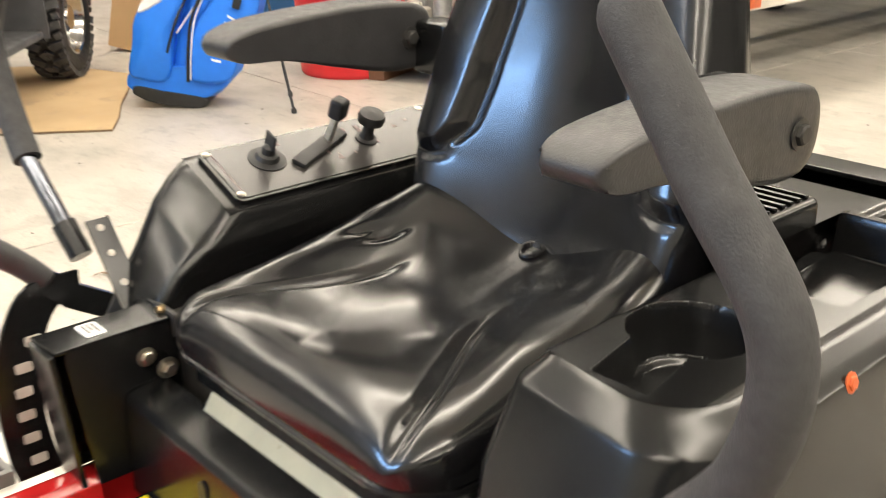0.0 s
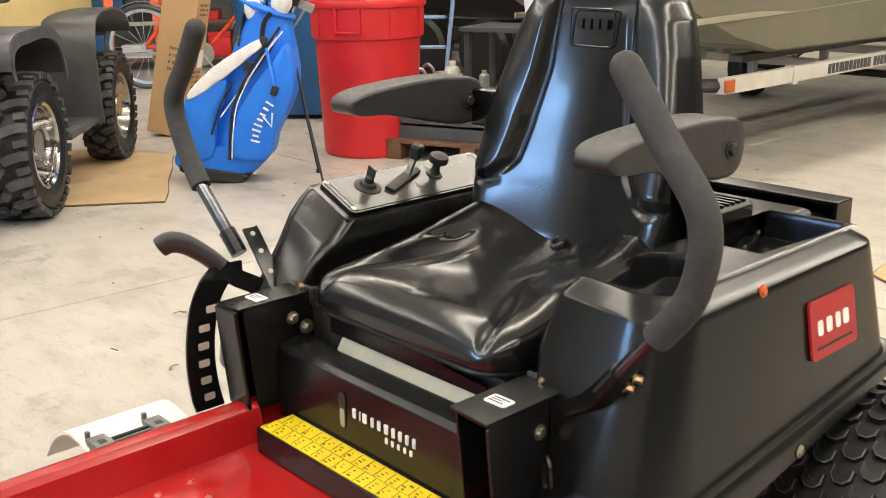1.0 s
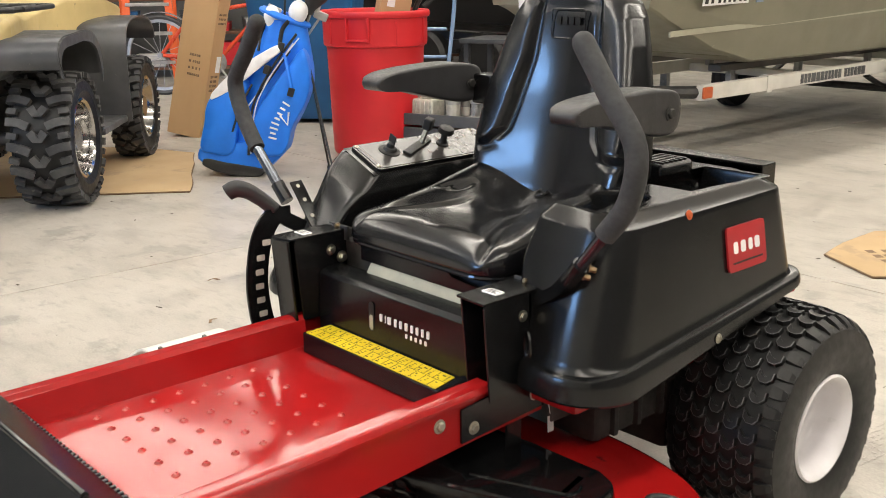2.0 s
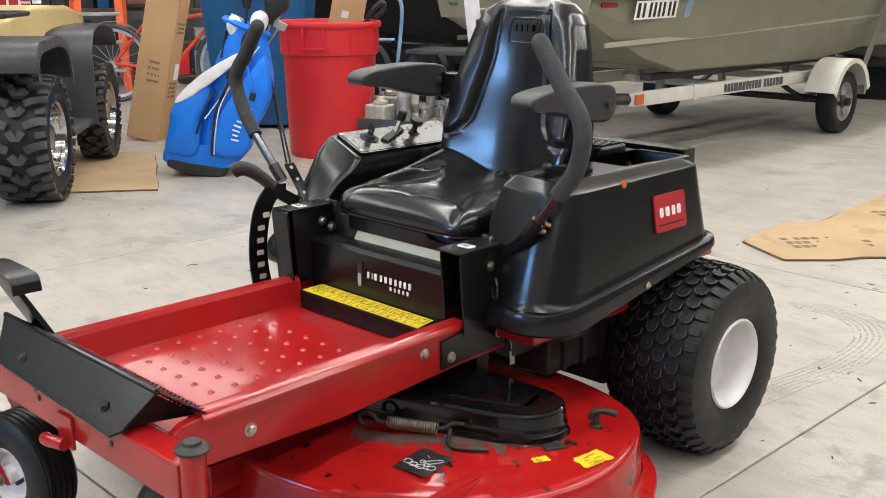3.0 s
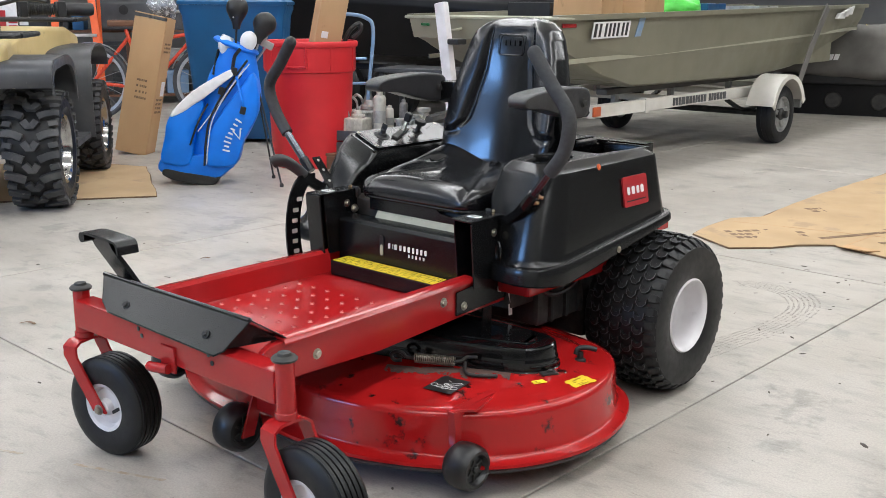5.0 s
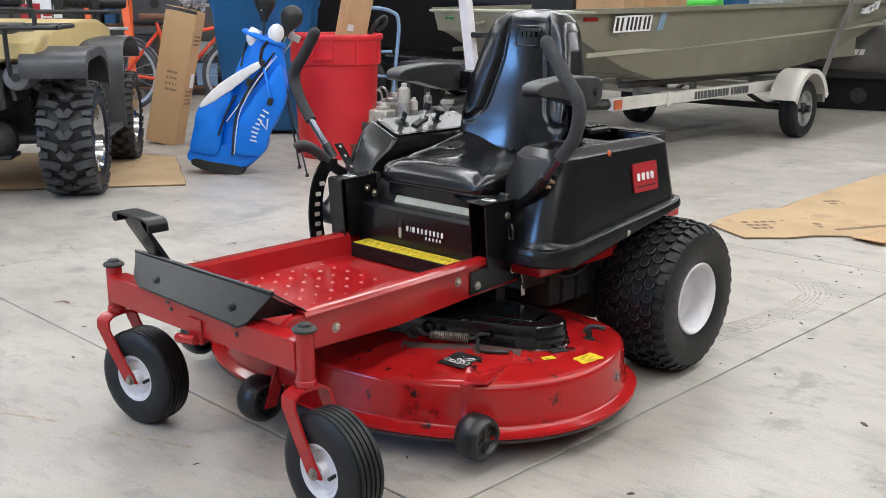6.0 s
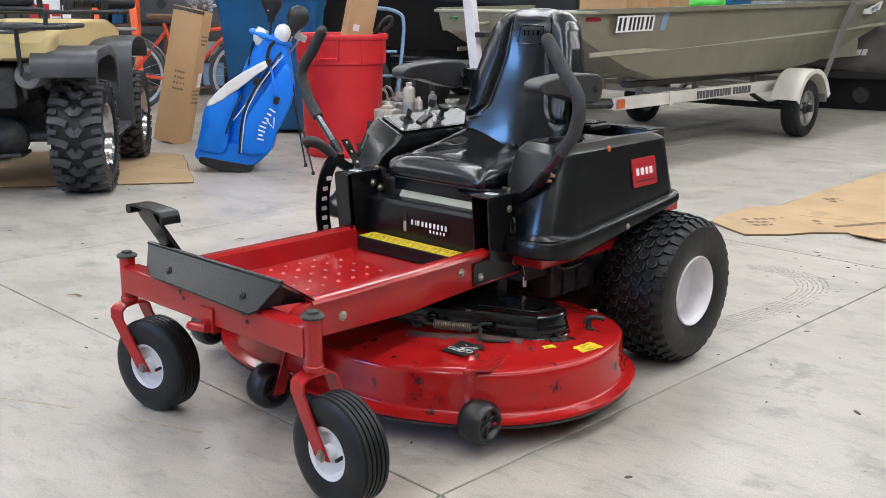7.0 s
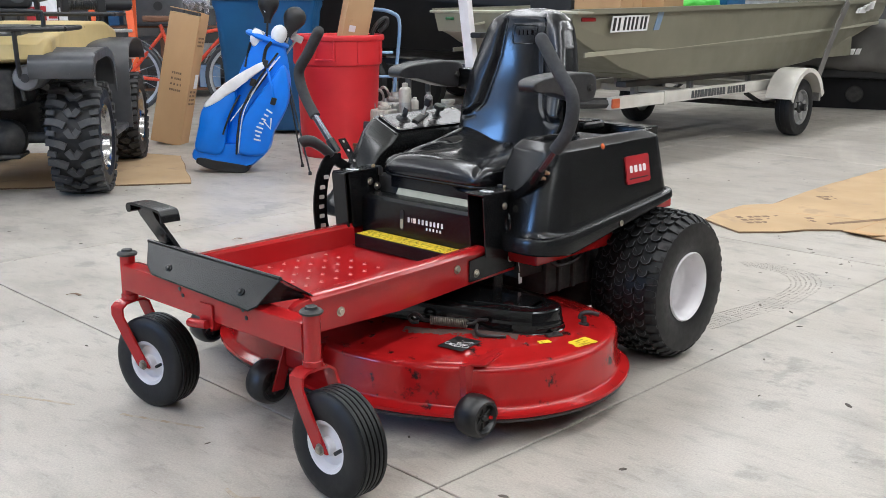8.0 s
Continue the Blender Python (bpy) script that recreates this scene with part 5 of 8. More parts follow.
def rear_body():
    bm = bm_new()
    rbox(bm, (-0.30, 1.14, 0.56), (0.30, 1.44, 0.722), 0.03, 3)
    rbox(bm, (-0.22, 1.16, 0.70), (0.30, 1.36, 0.745), 0.02, 3)
    part("engine_shroud", bm, M_PLASTIC, mower)
    bm = bm_new()
    rbox(bm, (-0.34, 1.454, 0.655), (0.318, 1.462, 0.748), 0.003)
    rbox(bm, (-0.34, 1.40, 0.742), (0.318, 1.462, 0.750), 0.003)
    rbox(bm, (0.310, 1.40, 0.655), (0.318, 1.462, 0.748), 0.003)
    part("rear_guard", bm, M_BLACK, mower)
    bm = bm_new()
    rbox(bm, (0.190, 1.045, 0.70), (0.282, 1.165, 0.792), 0.012, 3)
    lb = part("latch_box", bm, M_PLASTIC, mower)
    for k in range(6):
        bm = bm_new()
        rbox(bm, (0.198, 1.055 + k * 0.017, 0.791), (0.274, 1.063 + k * 0.017, 0.796), 0.002)
        part("lid_rib", bm, M_PLASTIC, lb)
    bm = bm_new()
    rbox(bm, (0.28, 1.20, 0.488), (0.475, 1.315, 0.520), 0.006)
    part("rear_frame", bm, M_RED, mower)
    bm = bm_new()
    rbox(bm, (0.26, 0.58, 0.395), (0.44, 1.20, 0.450), 0.01)
    part("rear_subframe", bm, M_RED, mower)
    for s in (1, -1):
        bm = bm_new()
        rbox(bm, (min(s * 0.13, s * 0.37), 0.98, 0.16), (max(s * 0.13, s * 0.37), 1.25, 0.33), 0.02)
        lathe(bm, [(0.055, 0), (0.055, 0.10), (0.03, 0.11), (0.03, 0.15), (0.0005, 0.15)], 20, pose(s * 0.27, 0.93, 0.24))
        sweep(bm, [(s * 0.2, 1.155, 0.256), (s * 0.46, 1.155, 0.256)], 0.03, 16)
        for k in range(7):
            lathe(bm, [(0.02, 0), (0.062, 0), (0.062, 0.003), (0.02, 0.003)], 20, pose(s * 0.27, 0.93, 0.25 + k * 0.012))
        part("transaxle", bm, M_DARK, mower)
        bm = bm_new()
        ribbon(bm, [(s * 0.31, 0.55, 0.37), (s * 0.31, 0.55, 0.235)], (0, 0.02, 0), 0.006)
        part("deck_hanger", bm, M_BLACK, mower)
    bm = bm_new()
    rbox(bm, (-0.36, 0.74, 0.25), (0.36, 1.00, 0.40), 0.02)
    rbox(bm, (-0.30, 0.62, 0.33), (0.34, 0.76, 0.41), 0.01)
    for y in (0.80, 0.88, 0.96):
        rbox(bm, (0.35, y - 0.008, 0.26), (0.372, y + 0.008, 0.39), 0.004)
    part("transmission_case", bm, M_DARK, mower)
    bm = bm_new()
    sweep(bm, smooth_path([(0.38, 0.70, 0.40), (0.392, 0.76, 0.36), (0.396, 0.84, 0.362), (0.392, 0.90, 0.385)], 6), 0.007, 8)
    part("oil_hose", bm, M_INK, mower)
    bm = bm_new()
    rbox(bm, (-0.22, 1.2, 0.2), (0.22, 1.5, 0.56), 0.03)
    part("engine_block", bm, M_DARK, mower)
    bm = bm_new()
    ribbon(bm, [(0.335, 0.622, 0.392), (0.337, 0.628, 0.355)], (0.0, 0.003, 0), 0.003)
    ribbon(bm, [(0.337, 0.628, 0.350), (0.337, 0.630, 0.315)], (0.0, 0.008, 0), 0.002)
    part("hang_tag", bm, M_WHITE, mower, "white paper tag on a wire")


rear_body()

# ---- materials of the things round the mower ----
M_CREAM = mat("cream_yellow_plastic", (0.66, 0.52, 0.24), (0.58, 0.45, 0.20), rough=0.4, scale=5, spots=(0.40, 0.31, 0.16), spot_scale=16, spot_at=0.66)
M_GREYPL = mat("dusty_grey_plastic", (0.052, 0.054, 0.058), (0.08, 0.08, 0.084), rough=0.40, scale=6, bump=0.1, bscale=200, spots=(0.11, 0.107, 0.10), spot_scale=20, spot_at=0.66)
M_ATVTYRE = mat("dusty_tread_rubber", (0.034, 0.034, 0.036), (0.075, 0.074, 0.072), rough=0.7, scale=9, bump=0.25, bscale=120, spots=(0.12, 0.115, 0.105), spot_scale=14, spot_at=0.62)
M_SILENCER = mat("dull_grey_silencer_steel", (0.16, 0.16, 0.165), (0.11, 0.11, 0.115), rough=0.55, metal=0.3, scale=14)
M_HINGE = mat("grey_cast_metal", (0.20, 0.20, 0.19), (0.13, 0.13, 0.125), rough=0.5, metal=0.3, scale=30, bump=0.1, bscale=90)
M_POLISH = mat("polished_alloy", (0.50, 0.49, 0.48), (0.36, 0.35, 0.34), rough=0.13, metal=1.0, scale=25, bump=0.05, bscale=50)
M_ALU = mat("bare_aluminium", (0.58, 0.57, 0.56), (0.42, 0.41, 0.40), rough=0.42, metal=1.0, scale=12)
M_BLACKT = mat("satin_black_tube", (0.011, 0.011, 0.012), (0.019, 0.019, 0.019), rough=0.45, scale=15)
M_CARD = mat("brown_cardboard", (0.50, 0.32, 0.16), (0.44, 0.275, 0.135), rough=0.8, scale=4, bump=0.1, bscale=130, spots=(0.38, 0.24, 0.12), spot_scale=9, spot_at=0.63, stretch=(1, 1, 0.4))
M_FLOORCARD = mat("flattened_cardboard", (0.49, 0.350, 0.195), (0.41, 0.288, 0.155), rough=0.85, scale=2.2, bump=0.12, bscale=90, spots=(0.39, 0.28, 0.165), spot_scale=4, spot_at=0.58)
# corrugated edge, darkened in colour for the shadow under the sheet's rim
M_CARDEDGE = mat("shaded_corrugated_edge", (0.13, 0.08, 0.045), (0.20, 0.13, 0.07), rough=0.9, scale=30)
M_PRINT = mat("brown_print", (0.15, 0.095, 0.055), (0.24, 0.155, 0.09), rough=0.9, scale=50)
M_BLUE = mat("bright_blue_nylon", (0.004, 0.185, 0.80), (0.004, 0.155, 0.70), rough=0.5, scale=7, bump=0.2, bscale=500)
M_NAVY = mat("dark_blue_bin_plastic", (0.010, 0.095, 0.25), (0.009, 0.075, 0.20), rough=0.45, scale=4, bump=0.05)
M_BINRED = mat("red_bin_plastic", (0.64, 0.020, 0.028), (0.56, 0.016, 0.022), rough=0.42, scale=4, bump=0.05, bscale=80)
M_CLOTHW = mat("white_cloth_trim", (0.78, 0.78, 0.80), (0.68, 0.68, 0.70), rough=0.7, scale=20, bump=0.2)
M_TUBEBLUE = mat("faded_blue_paint", (0.16, 0.27, 0.45), (0.22, 0.30, 0.42), rough=0.45, scale=14, spots=(0.25, 0.2, 0.17), spot_scale=30, spot_at=0.66)
M_HULL = mat("olive_drab_aluminium", (0.200, 0.191, 0.138), (0.172, 0.165, 0.120), rough=0.42, scale=2.0, bump=0.04, bscale=20, spots=(0.30, 0.285, 0.20), spot_scale=11, spot_at=0.70)
M_HULLRUB = mat("pale_olive_rub_rail", (0.36, 0.35, 0.27), (0.31, 0.30, 0.23), rough=0.4, scale=9)
M_TRAILER = mat("chalky_white_steel", (0.66, 0.64, 0.59), (0.56, 0.54, 0.49), rough=0.5, scale=6, spots=(0.33, 0.20, 0.10), spot_scale=12, spot_at=0.70)
M_COVER = mat("black_fitted_cover", (0.004, 0.004, 0.0048), (0.007, 0.007, 0.0078), rough=0.45, spec=0.25, scale=3, bump=0.1, bscale=40)
M_GREYCLOTH = mat("grey_fabric_cover", (0.15, 0.143, 0.133), (0.11, 0.106, 0.098), rough=0.8, scale=4, bump=0.2, bscale=100)
M_LADDER = mat("orange_fibreglass", (0.78, 0.12, 0.022), (0.68, 0.10, 0.02), rough=0.45, scale=8)
M_BIKE = mat("orange_red_bike_paint", (0.72, 0.075, 0.025), (0.62, 0.06, 0.02), rough=0.3, scale=10)
M_STEEL = mat("dull_grey_steel", (0.42, 0.42, 0.41), (0.30, 0.30, 0.29), rough=0.4, metal=0.6, scale=25)
M_PALE = mat("pale_cast_alloy", (0.58, 0.56, 0.50), (0.40, 0.39, 0.34), rough=0.45, metal=0.15, scale=18, bump=0.2, bscale=60)
M_BROWN = mat("brown_leather", (0.16, 0.07, 0.035), (0.11, 0.05, 0.025), rough=0.5, scale=18)
M_GREEN = mat("green_plastic_bag", (0.10, 0.60, 0.06), (0.08, 0.5, 0.05), rough=0.4, scale=14)
M_FILM = mat("crumpled_clear_film", (0.75, 0.76, 0.78), (0.6, 0.62, 0.65), rough=0.25, scale=14, trans=0.6)
M_DUSTW = mat("off_white_plastic", (0.74, 0.72, 0.66), (0.66, 0.64, 0.58), rough=0.45, scale=9, spots=(0.5, 0.47, 0.4), spot_scale=18, spot_at=0.68)
M_MARK = mat("tyre_scuff_on_concrete", (0.400, 0.376, 0.334), (0.45, 0.425, 0.38), rough=0.42, scale=40, mix=(0.4, 0.6))


def bars(bm, to3, rows, rng, x0, x1, h, gap, d0, d1):
    """Rows of short bars in place of print that cannot be read."""
    for r in range(rows):
        x = x0
        v = -r * (h + gap)
        while x < x1 - h * 0.6:
            w = rng.uniform(0.5, 0.95) * h
            loft(bm, [[to3(a, c, d0) for a, c in ((x, v), (x + w, v), (x + w, v + h), (x, v + h))], [to3(a, c, d1) for a, c in ((x, v), (x + w, v), (x + w, v + h), (x, v + h))]])
            x += w + h * (0.22 if rng.random() > 0.2 else 0.8)


# ---- discharge chute on the mower's right hand ----
bm = bm_new()
ribbon(bm, smooth_path([(-0.600, 0.408, 0.250), (-0.70, 0.408, 0.270), (-0.765, 0.408, 0.268), (-0.84, 0.408, 0.228), (-0.90, 0.408, 0.165)], 5), (0.0, 0.113, 0.0), 0.006)
ch = part("discharge_chute", bm, M_DUSTW, mower, "pale plastic discharge chute")
bm = bm_new()
for y in (0.322, 0.446):
    rbox(bm, (-0.682, y - 0.020, 0.258), (-0.625, y + 0.020, 0.284), 0.004)
    rbox(bm, (-0.690, y - 0.018, 0.262), (-0.680, y - 0.008, 0.296), 0.002)
rbox(bm, (-0.664, 0.30, 0.262), (-0.640, 0.47, 0.279), 0.003)
hinge = part("chute_hinge", bm, M_HINGE, ch, "grey cast hinge bracket")
for y in (0.322, 0.446):
    bm = bm_new()
    rbox(bm, (-0.655, y - 0.009, 0.279), (-0.636, y + 0.009, 0.2855), 0.003)
    part("hinge_slot", bm, M_INK, hinge)
bm = bm_new()
sweep(bm, [(-0.648, 0.345, 0.2795), (-0.648, 0.424, 0.2795)], 0.005, 8)
part("hinge_pin", bm, M_INK, hinge)

# ---- quad bike with cream bodywork ----
QUAD = pose(-4.015, 0.995, 0, 0, 0, 51.5)
quad = thing("quad_bike", "cream and grey quad bike with knobbly tyres, parked on cardboard", "quad bike", QUAD)


def quad_wheel(x, y, R, W, side, n):
    c = Vector((x, y, R))
    m = aim(c, (side, 0, 0))
    bm = bm_new()
    lathe(bm, [(R * 0.55, -W * 0.40), (R * 0.70, -W * 0.49), (R * 0.84, -W * 0.48), (R * 0.915, -W * 0.40), (R * 0.935, 0), (R * 0.915, W * 0.40), (R * 0.84, W * 0.48), (R * 0.70, W * 0.49), (R * 0.55, W * 0.40)], 48, m, closed=True)

    def to3(a, z, r):
        return m @ Vector((r * math.cos(a), r * math.sin(a), z))
    st = 2 * math.pi / n
    tb = bm_new()

    def base(z):
        return R * 0.89

    def topf(z):
        return R * (1.0 - 0.30 * max(0, abs(z) / W - 0.28) ** 1.6)
    for i in range(n):
        a = i * st
        # a blunt arrow on the crown, then a bar each side half a step on
        lug(tb, [(a - 0.15 * st, -0.12 * W), (a + 0.13 * st, -0.035 * W), (a + 0.13 * st, 0.035 * W), (a - 0.15 * st, 0.12 * W)], 0.020, to3, base, topf)
        for e in (-1, 1):
            lug(tb, [(a + 0.64 * st, e * 0.14 * W), (a + 0.50 * st, e * 0.27 * W), (a + 0.42 * st, e * 0.40 * W), (a + 0.40 * st, e * 0.505 * W)], 0.0215, to3, base, topf)
            lug(tb, [(a + 0.02 * st, e * 0.33 * W), (a - 0.06 * st, e * 0.49 * W)], 0.016, to3, base, topf)
    w = part("quad_wheel", quad_rim(m, R, W), M_POLISH, quad, "polished alloy rim")
    # carcass is darker than the lugs, so the grooves are deepened by colour
    part("tyre", bm, M_RUBBER, w, "black chevron mud tyre", smooth=30)
    part("tread_block", tb, M_ATVTYRE, w, kind="stuff", smooth=30)


def quad_rim(m, R, W):
    bm = bm_new()
    lathe(bm, [(R * 0.52, -W * 0.42), (R * 0.58, -W * 0.42), (R * 0.50, -W * 0.1), (R * 0.50, W * 0.30), (R * 0.58, W * 0.41), (R * 0.60, W * 0.44), (R * 0.57, W * 0.455), (R * 0.535, W * 0.42), (R * 0.525, W * 0.36), (R * 0.50, W * 0.37), (R * 0.49, W * 0.30), (R * 0.44, W * 0.10), (R * 0.25, W * 0.06), (R * 0.20, W * 0.34), (0.0005, W * 0.34)], 40, m)
    return bm


for sd in (1, -1):
    quad_wheel(sd * 0.42, 0.0, 0.355, 0.31, sd, 17)
    quad_wheel(sd * 0.50, 1.45, 0.335, 0.20, sd, 19)


def quad_body():
    # cream rear and middle bodywork
    bm = bm_new()
    rings = []
    for y, w, z0, z1 in ((-0.36, 0.30, 0.86, 0.945), (-0.30, 0.34, 0.84, 0.985), (0.0, 0.30, 0.82, 1.0), (0.30, 0.22, 0.72, 0.98), (0.62, 0.20, 0.66, 1.00), (0.95, 0.26, 0.74, 1.06), (1.30, 0.40, 0.80, 1.05), (1.70, 0.40, 0.78, 0.99), (1.78, 0.34, 0.76, 0.93)):
        rings.append([Vector((x, y, z)) for x, z in rrect(-w, w, z0, z1, 0.035, 4)])
    loft(bm, rings)
    part("bodywork", bm, M_CREAM, quad, "cream yellow plastic bodywork", smooth=50)
    # long saddle
    bm = bm_new()
    rings = []
    for y, w, z in ((-0.22, 0.08, 1.00), (-0.16, 0.14, 1.035), (0.2, 0.15, 1.05), (0.55, 0.12, 1.03), (0.68, 0.06, 1.01)):
        rings.append([Vector((x, y, zz)) for x, zz in rrect(-w, w, 0.96, z, 0.02, 4)])
    loft(bm, rings)
    part("saddle", bm, M_GREYPL, quad, "grey vinyl saddle")
    for sd in (1, -1):
        # rear mudguard: folded over the tyre, with a drop lip at the back
        bm = bm_new()
        prof = [(-0.385, 0.750), (-0.410, 0.795), (-0.400, 0.850), (-0.33, 0.890), (-0.18, 0.900), (0.10, 0.905), (0.28, 0.865), (0.36, 0.78), (0.39, 0.66)]
        P = smooth_path([Vector((0, a, b_)) for a, b_ in prof], 5)
        ribbon(bm, [Vector((sd * 0.40, v.y, v.z)) for v in P], (0.185, 0, 0), 0.012)
        # skirt on the outer edge
        loop = [(v.y, v.z) for v in P] + [(v.y * 0.93, v.z - 0.05) for v in P[::-1]]
        prism(bm, loop, lambda u, v, d: Vector((sd * d, u, v)), 0.575, 0.590)
        part("rear_mudguard", bm, M_GREYPL, quad, "dusty grey rear mudguard")
        # leg shield and front mudguard
        bm = bm_new()
        prof = [(0.98, 0.30), (0.96, 0.60), (0.98, 0.80), (1.08, 0.895), (1.35, 0.925), (1.65, 0.90), (1.80, 0.83), (1.84, 0.76)]
        P = smooth_path([Vector((0, a, b_)) for a, b_ in prof], 5)
        ribbon(bm, [Vector((sd * 0.44, v.y, v.z)) for v in P], (0.15, 0, 0), 0.012)
        part("front_mudguard", bm, M_GREYPL, quad, "dusty grey front mudguard and leg shield")
        bm = bm_new()
        rbox(bm, (min(sd * 0.2, sd * 0.56), 0.42, 0.30), (max(sd * 0.2, sd * 0.56), 0.98, 0.34), 0.01)
        part("footwell", bm, M_GREYPL, quad)
    # racks of black tube
    def rack(name, z, hw, y0, y1, label):
        bm = bm_new()
        loop = smooth_path([Vector((x, y, z)) for x, y in rrect(-hw, hw, y0, y1, 0.08, 4)], 2, closed=True)
        sweep(bm, loop + loop[:2], 0.014, 8)
        rk = part(name, bm, M_BLACKT, quad, label)
        for k in range(6):
            bm = bm_new()
            x = -hw + 0.1 + k * (2 * hw - 0.2) / 5
            sweep(bm, [(x, y0, z), (x, y1, z)], 0.009, 8)
            part("rack_bar", bm, M_BLACKT, rk)
        return rk
    rk = rack("rear_rack", 1.035, 0.44, -0.44, 0.12, "black tube luggage rack")
    bm = bm_new()
    sweep(bm, smooth_path([(-0.32, -0.40, 1.035), (-0.32, -0.40, 1.11), (-0.26, -0.40, 1.135), (0.26, -0.40, 1.135), (0.32, -0.40, 1.11), (0.32, -0.40, 1.035)], 5), 0.013, 8)
    part("back_hoop", bm, M_BLACKT, rk)
    for x in (-0.16, 0.16):
        bm = bm_new()
        sweep(bm, [(x, -0.42, 1.035), (x, -0.40, 0.86), (x, -0.32, 0.62)], 0.014, 8)
        part("stay", bm, M_BLACKT, rk)
    rk = rack("front_rack", 1.10, 0.48, 1.15, 1.72, "black tube luggage rack")
    for x, y0_, y1_ in ((-0.3, 1.2, 1.22), (0.3, 1.2, 1.22), (-0.3, 1.66, 1.64), (0.3, 1.66, 1.64)):
        bm = bm_new()
        sweep(bm, [(x, y0_, 1.10), (x, y1_, 0.95)], 0.012, 8)
        part("stay", bm, M_BLACKT, rk)
    bm = bm_new()
    sweep(bm, smooth_path([(-0.38, 0.80, 1.22), (-0.2, 0.90, 1.24), (0, 0.93, 1.20), (0.2, 0.90, 1.24), (0.38, 0.80, 1.22)], 5), 0.014, 8)
    sweep(bm, [(0, 0.93, 1.2), (0, 0.98, 1.0)], 0.02, 8)
    part("handlebar", bm, M_BLACKT, quad)
    # silencer, axle and drive parts below
    bm = bm_new()
    lathe(bm, [(0.0005, 0.0), (0.020, 0.0), (0.020, 0.008), (0.068, 0.004), (0.078, -0.012), (0.078, -0.34), (0.05, -0.38), (0.0005, -0.38)], 28, aim((0.190, -0.37, 0.752), (0, -1, 0)))
    ex = part("silencer", bm, M_SILENCER, quad, "round dull grey silencer")
    bm = bm_new()
    lathe(bm, [(0.02, 0), (0.026, 0.002), (0.026, 0.006), (0.02, 0.006)], 18, aim((0.190, -0.378, 0.752), (0, -1, 0)))
    part("tailpipe", bm, M_INK, ex)
    bm = bm_new()
    lathe(bm, [(0.0005, -0.10), (0.06, -0.095), (0.115, -0.05), (0.125, 0.0), (0.115, 0.05), (0.06, 0.095), (0.0005, 0.10)], 24, aim((-0.03, -0.02, 0.355), (0, -1, 0)))
    sweep(bm, [(-0.40, 0, 0.355), (0.40, 0, 0.355)], 0.035, 12)
    rbox(bm, (-0.12, -0.12, 0.235), (0.06, 0.12, 0.262), 0.01)
    sweep(bm, [(-0.03, 0.05, 0.36), (-0.03, 0.6, 0.42)], 0.05, 12)
    part("rear_axle", bm, M_DARK, quad)
    for x in (-0.22, 0.2):
        bm = bm_new()
        sweep(bm, [(x, 0.02, 0.38), (x * 0.8, 0.14, 0.80)], 0.02, 8)
        for k in range(9):
            lathe(bm, [(0.03, 0), (0.040, 0.006), (0.03, 0.012)], 14, aim(Vector((x, 0.02, 0.42)).lerp(Vector((x * 0.8, 0.14, 0.76)), k / 9), (x * -0.2, 0.12, 0.42)))
        part("shock_absorber", bm, M_DARK, quad)
    bm = bm_new()
    rbox(bm, (-0.20, 0.25, 0.28), (0.20, 1.25, 0.68), 0.05)
    rbox(bm, (-0.15, -0.28, 0.55), (0.10, 0.3, 0.80), 0.03)
    part("engine", bm, M_DARK, quad)
    bm = bm_new()
    sweep(bm, [(-0.24, 0.30, 0.78), (-0.24, -0.1, 0.68)], 0.025, 8)
    sweep(bm, [(0.24, 0.30, 0.78), (0.24, -0.1, 0.68)], 0.025, 8)
    part("subframe", bm, M_BLACKT, quad)


quad_body()

# winch lying on the quad's rack, and a radio set
w = thing("winch", "black electric winch with wound cable on the rack", "winch", QUAD @ pose(0.22, 1.40, 1.115, 0, 0, 20))
bm = bm_new()
lathe(bm, [(0.045, -0.10), (0.052, -0.10), (0.052, -0.09), (0.034, -0.088), (0.034, 0.088), (0.052, 0.09), (0.052, 0.10), (0.045, 0.10)], 20, aim((0, 0, 0.055), (1, 0, 0)))
for k in range(11):
    lathe(bm, [(0.036, -0.007), (0.043, 0), (0.036, 0.007)], 16, aim((-0.078 + k * 0.0155, 0, 0.055), (1, 0, 0)))
part("drum", bm, M_DARK, w)
bm = bm_new()
lathe(bm, [(0.040, 0.10), (0.046, 0.11), (0.046, 0.34), (0.038, 0.355), (0.0005, 0.356)], 20, aim((0, 0, 0.055), (1, 0, 0)))
part("motor", bm, M_BLACKT, w)
for x0, x1 in ((0.10, 0.16), (-0.15, -0.10)):
    bm = bm_new()
    rbox(bm, (x0, -0.055, 0.0), (x1, 0.055, 0.11), 0.008)
    part("end_plate", bm, M_BLACKT, w)
r = thing("portable_radio", "black portable radio with dials on the rack", "radio", QUAD @ pose(0.05, -0.2, 1.15, 0, 0, 8))
bm = bm_new()
rbox(bm, (-0.17, -0.06, 0), (0.17, 0.06, 0.16), 0.03, 3)
part("case", bm, M_BLACKT, r)
for x in (-0.09, 0.10):
    bm = bm_new()
    lathe(bm, [(0.045, 0), (0.05, 0.006), (0.040, 0.010), (0.0005, 0.006)], 24, aim((x, -0.06, 0.08), (0, -1, 0)))
    part("dial", bm, M_GREYPL, r)
bm = bm_new()
rbox(bm, (-0.17, -0.06, -0.022), (0.17, 0.06, 0.0), 0.004)
part("foot", bm, M_BLACKT, r)

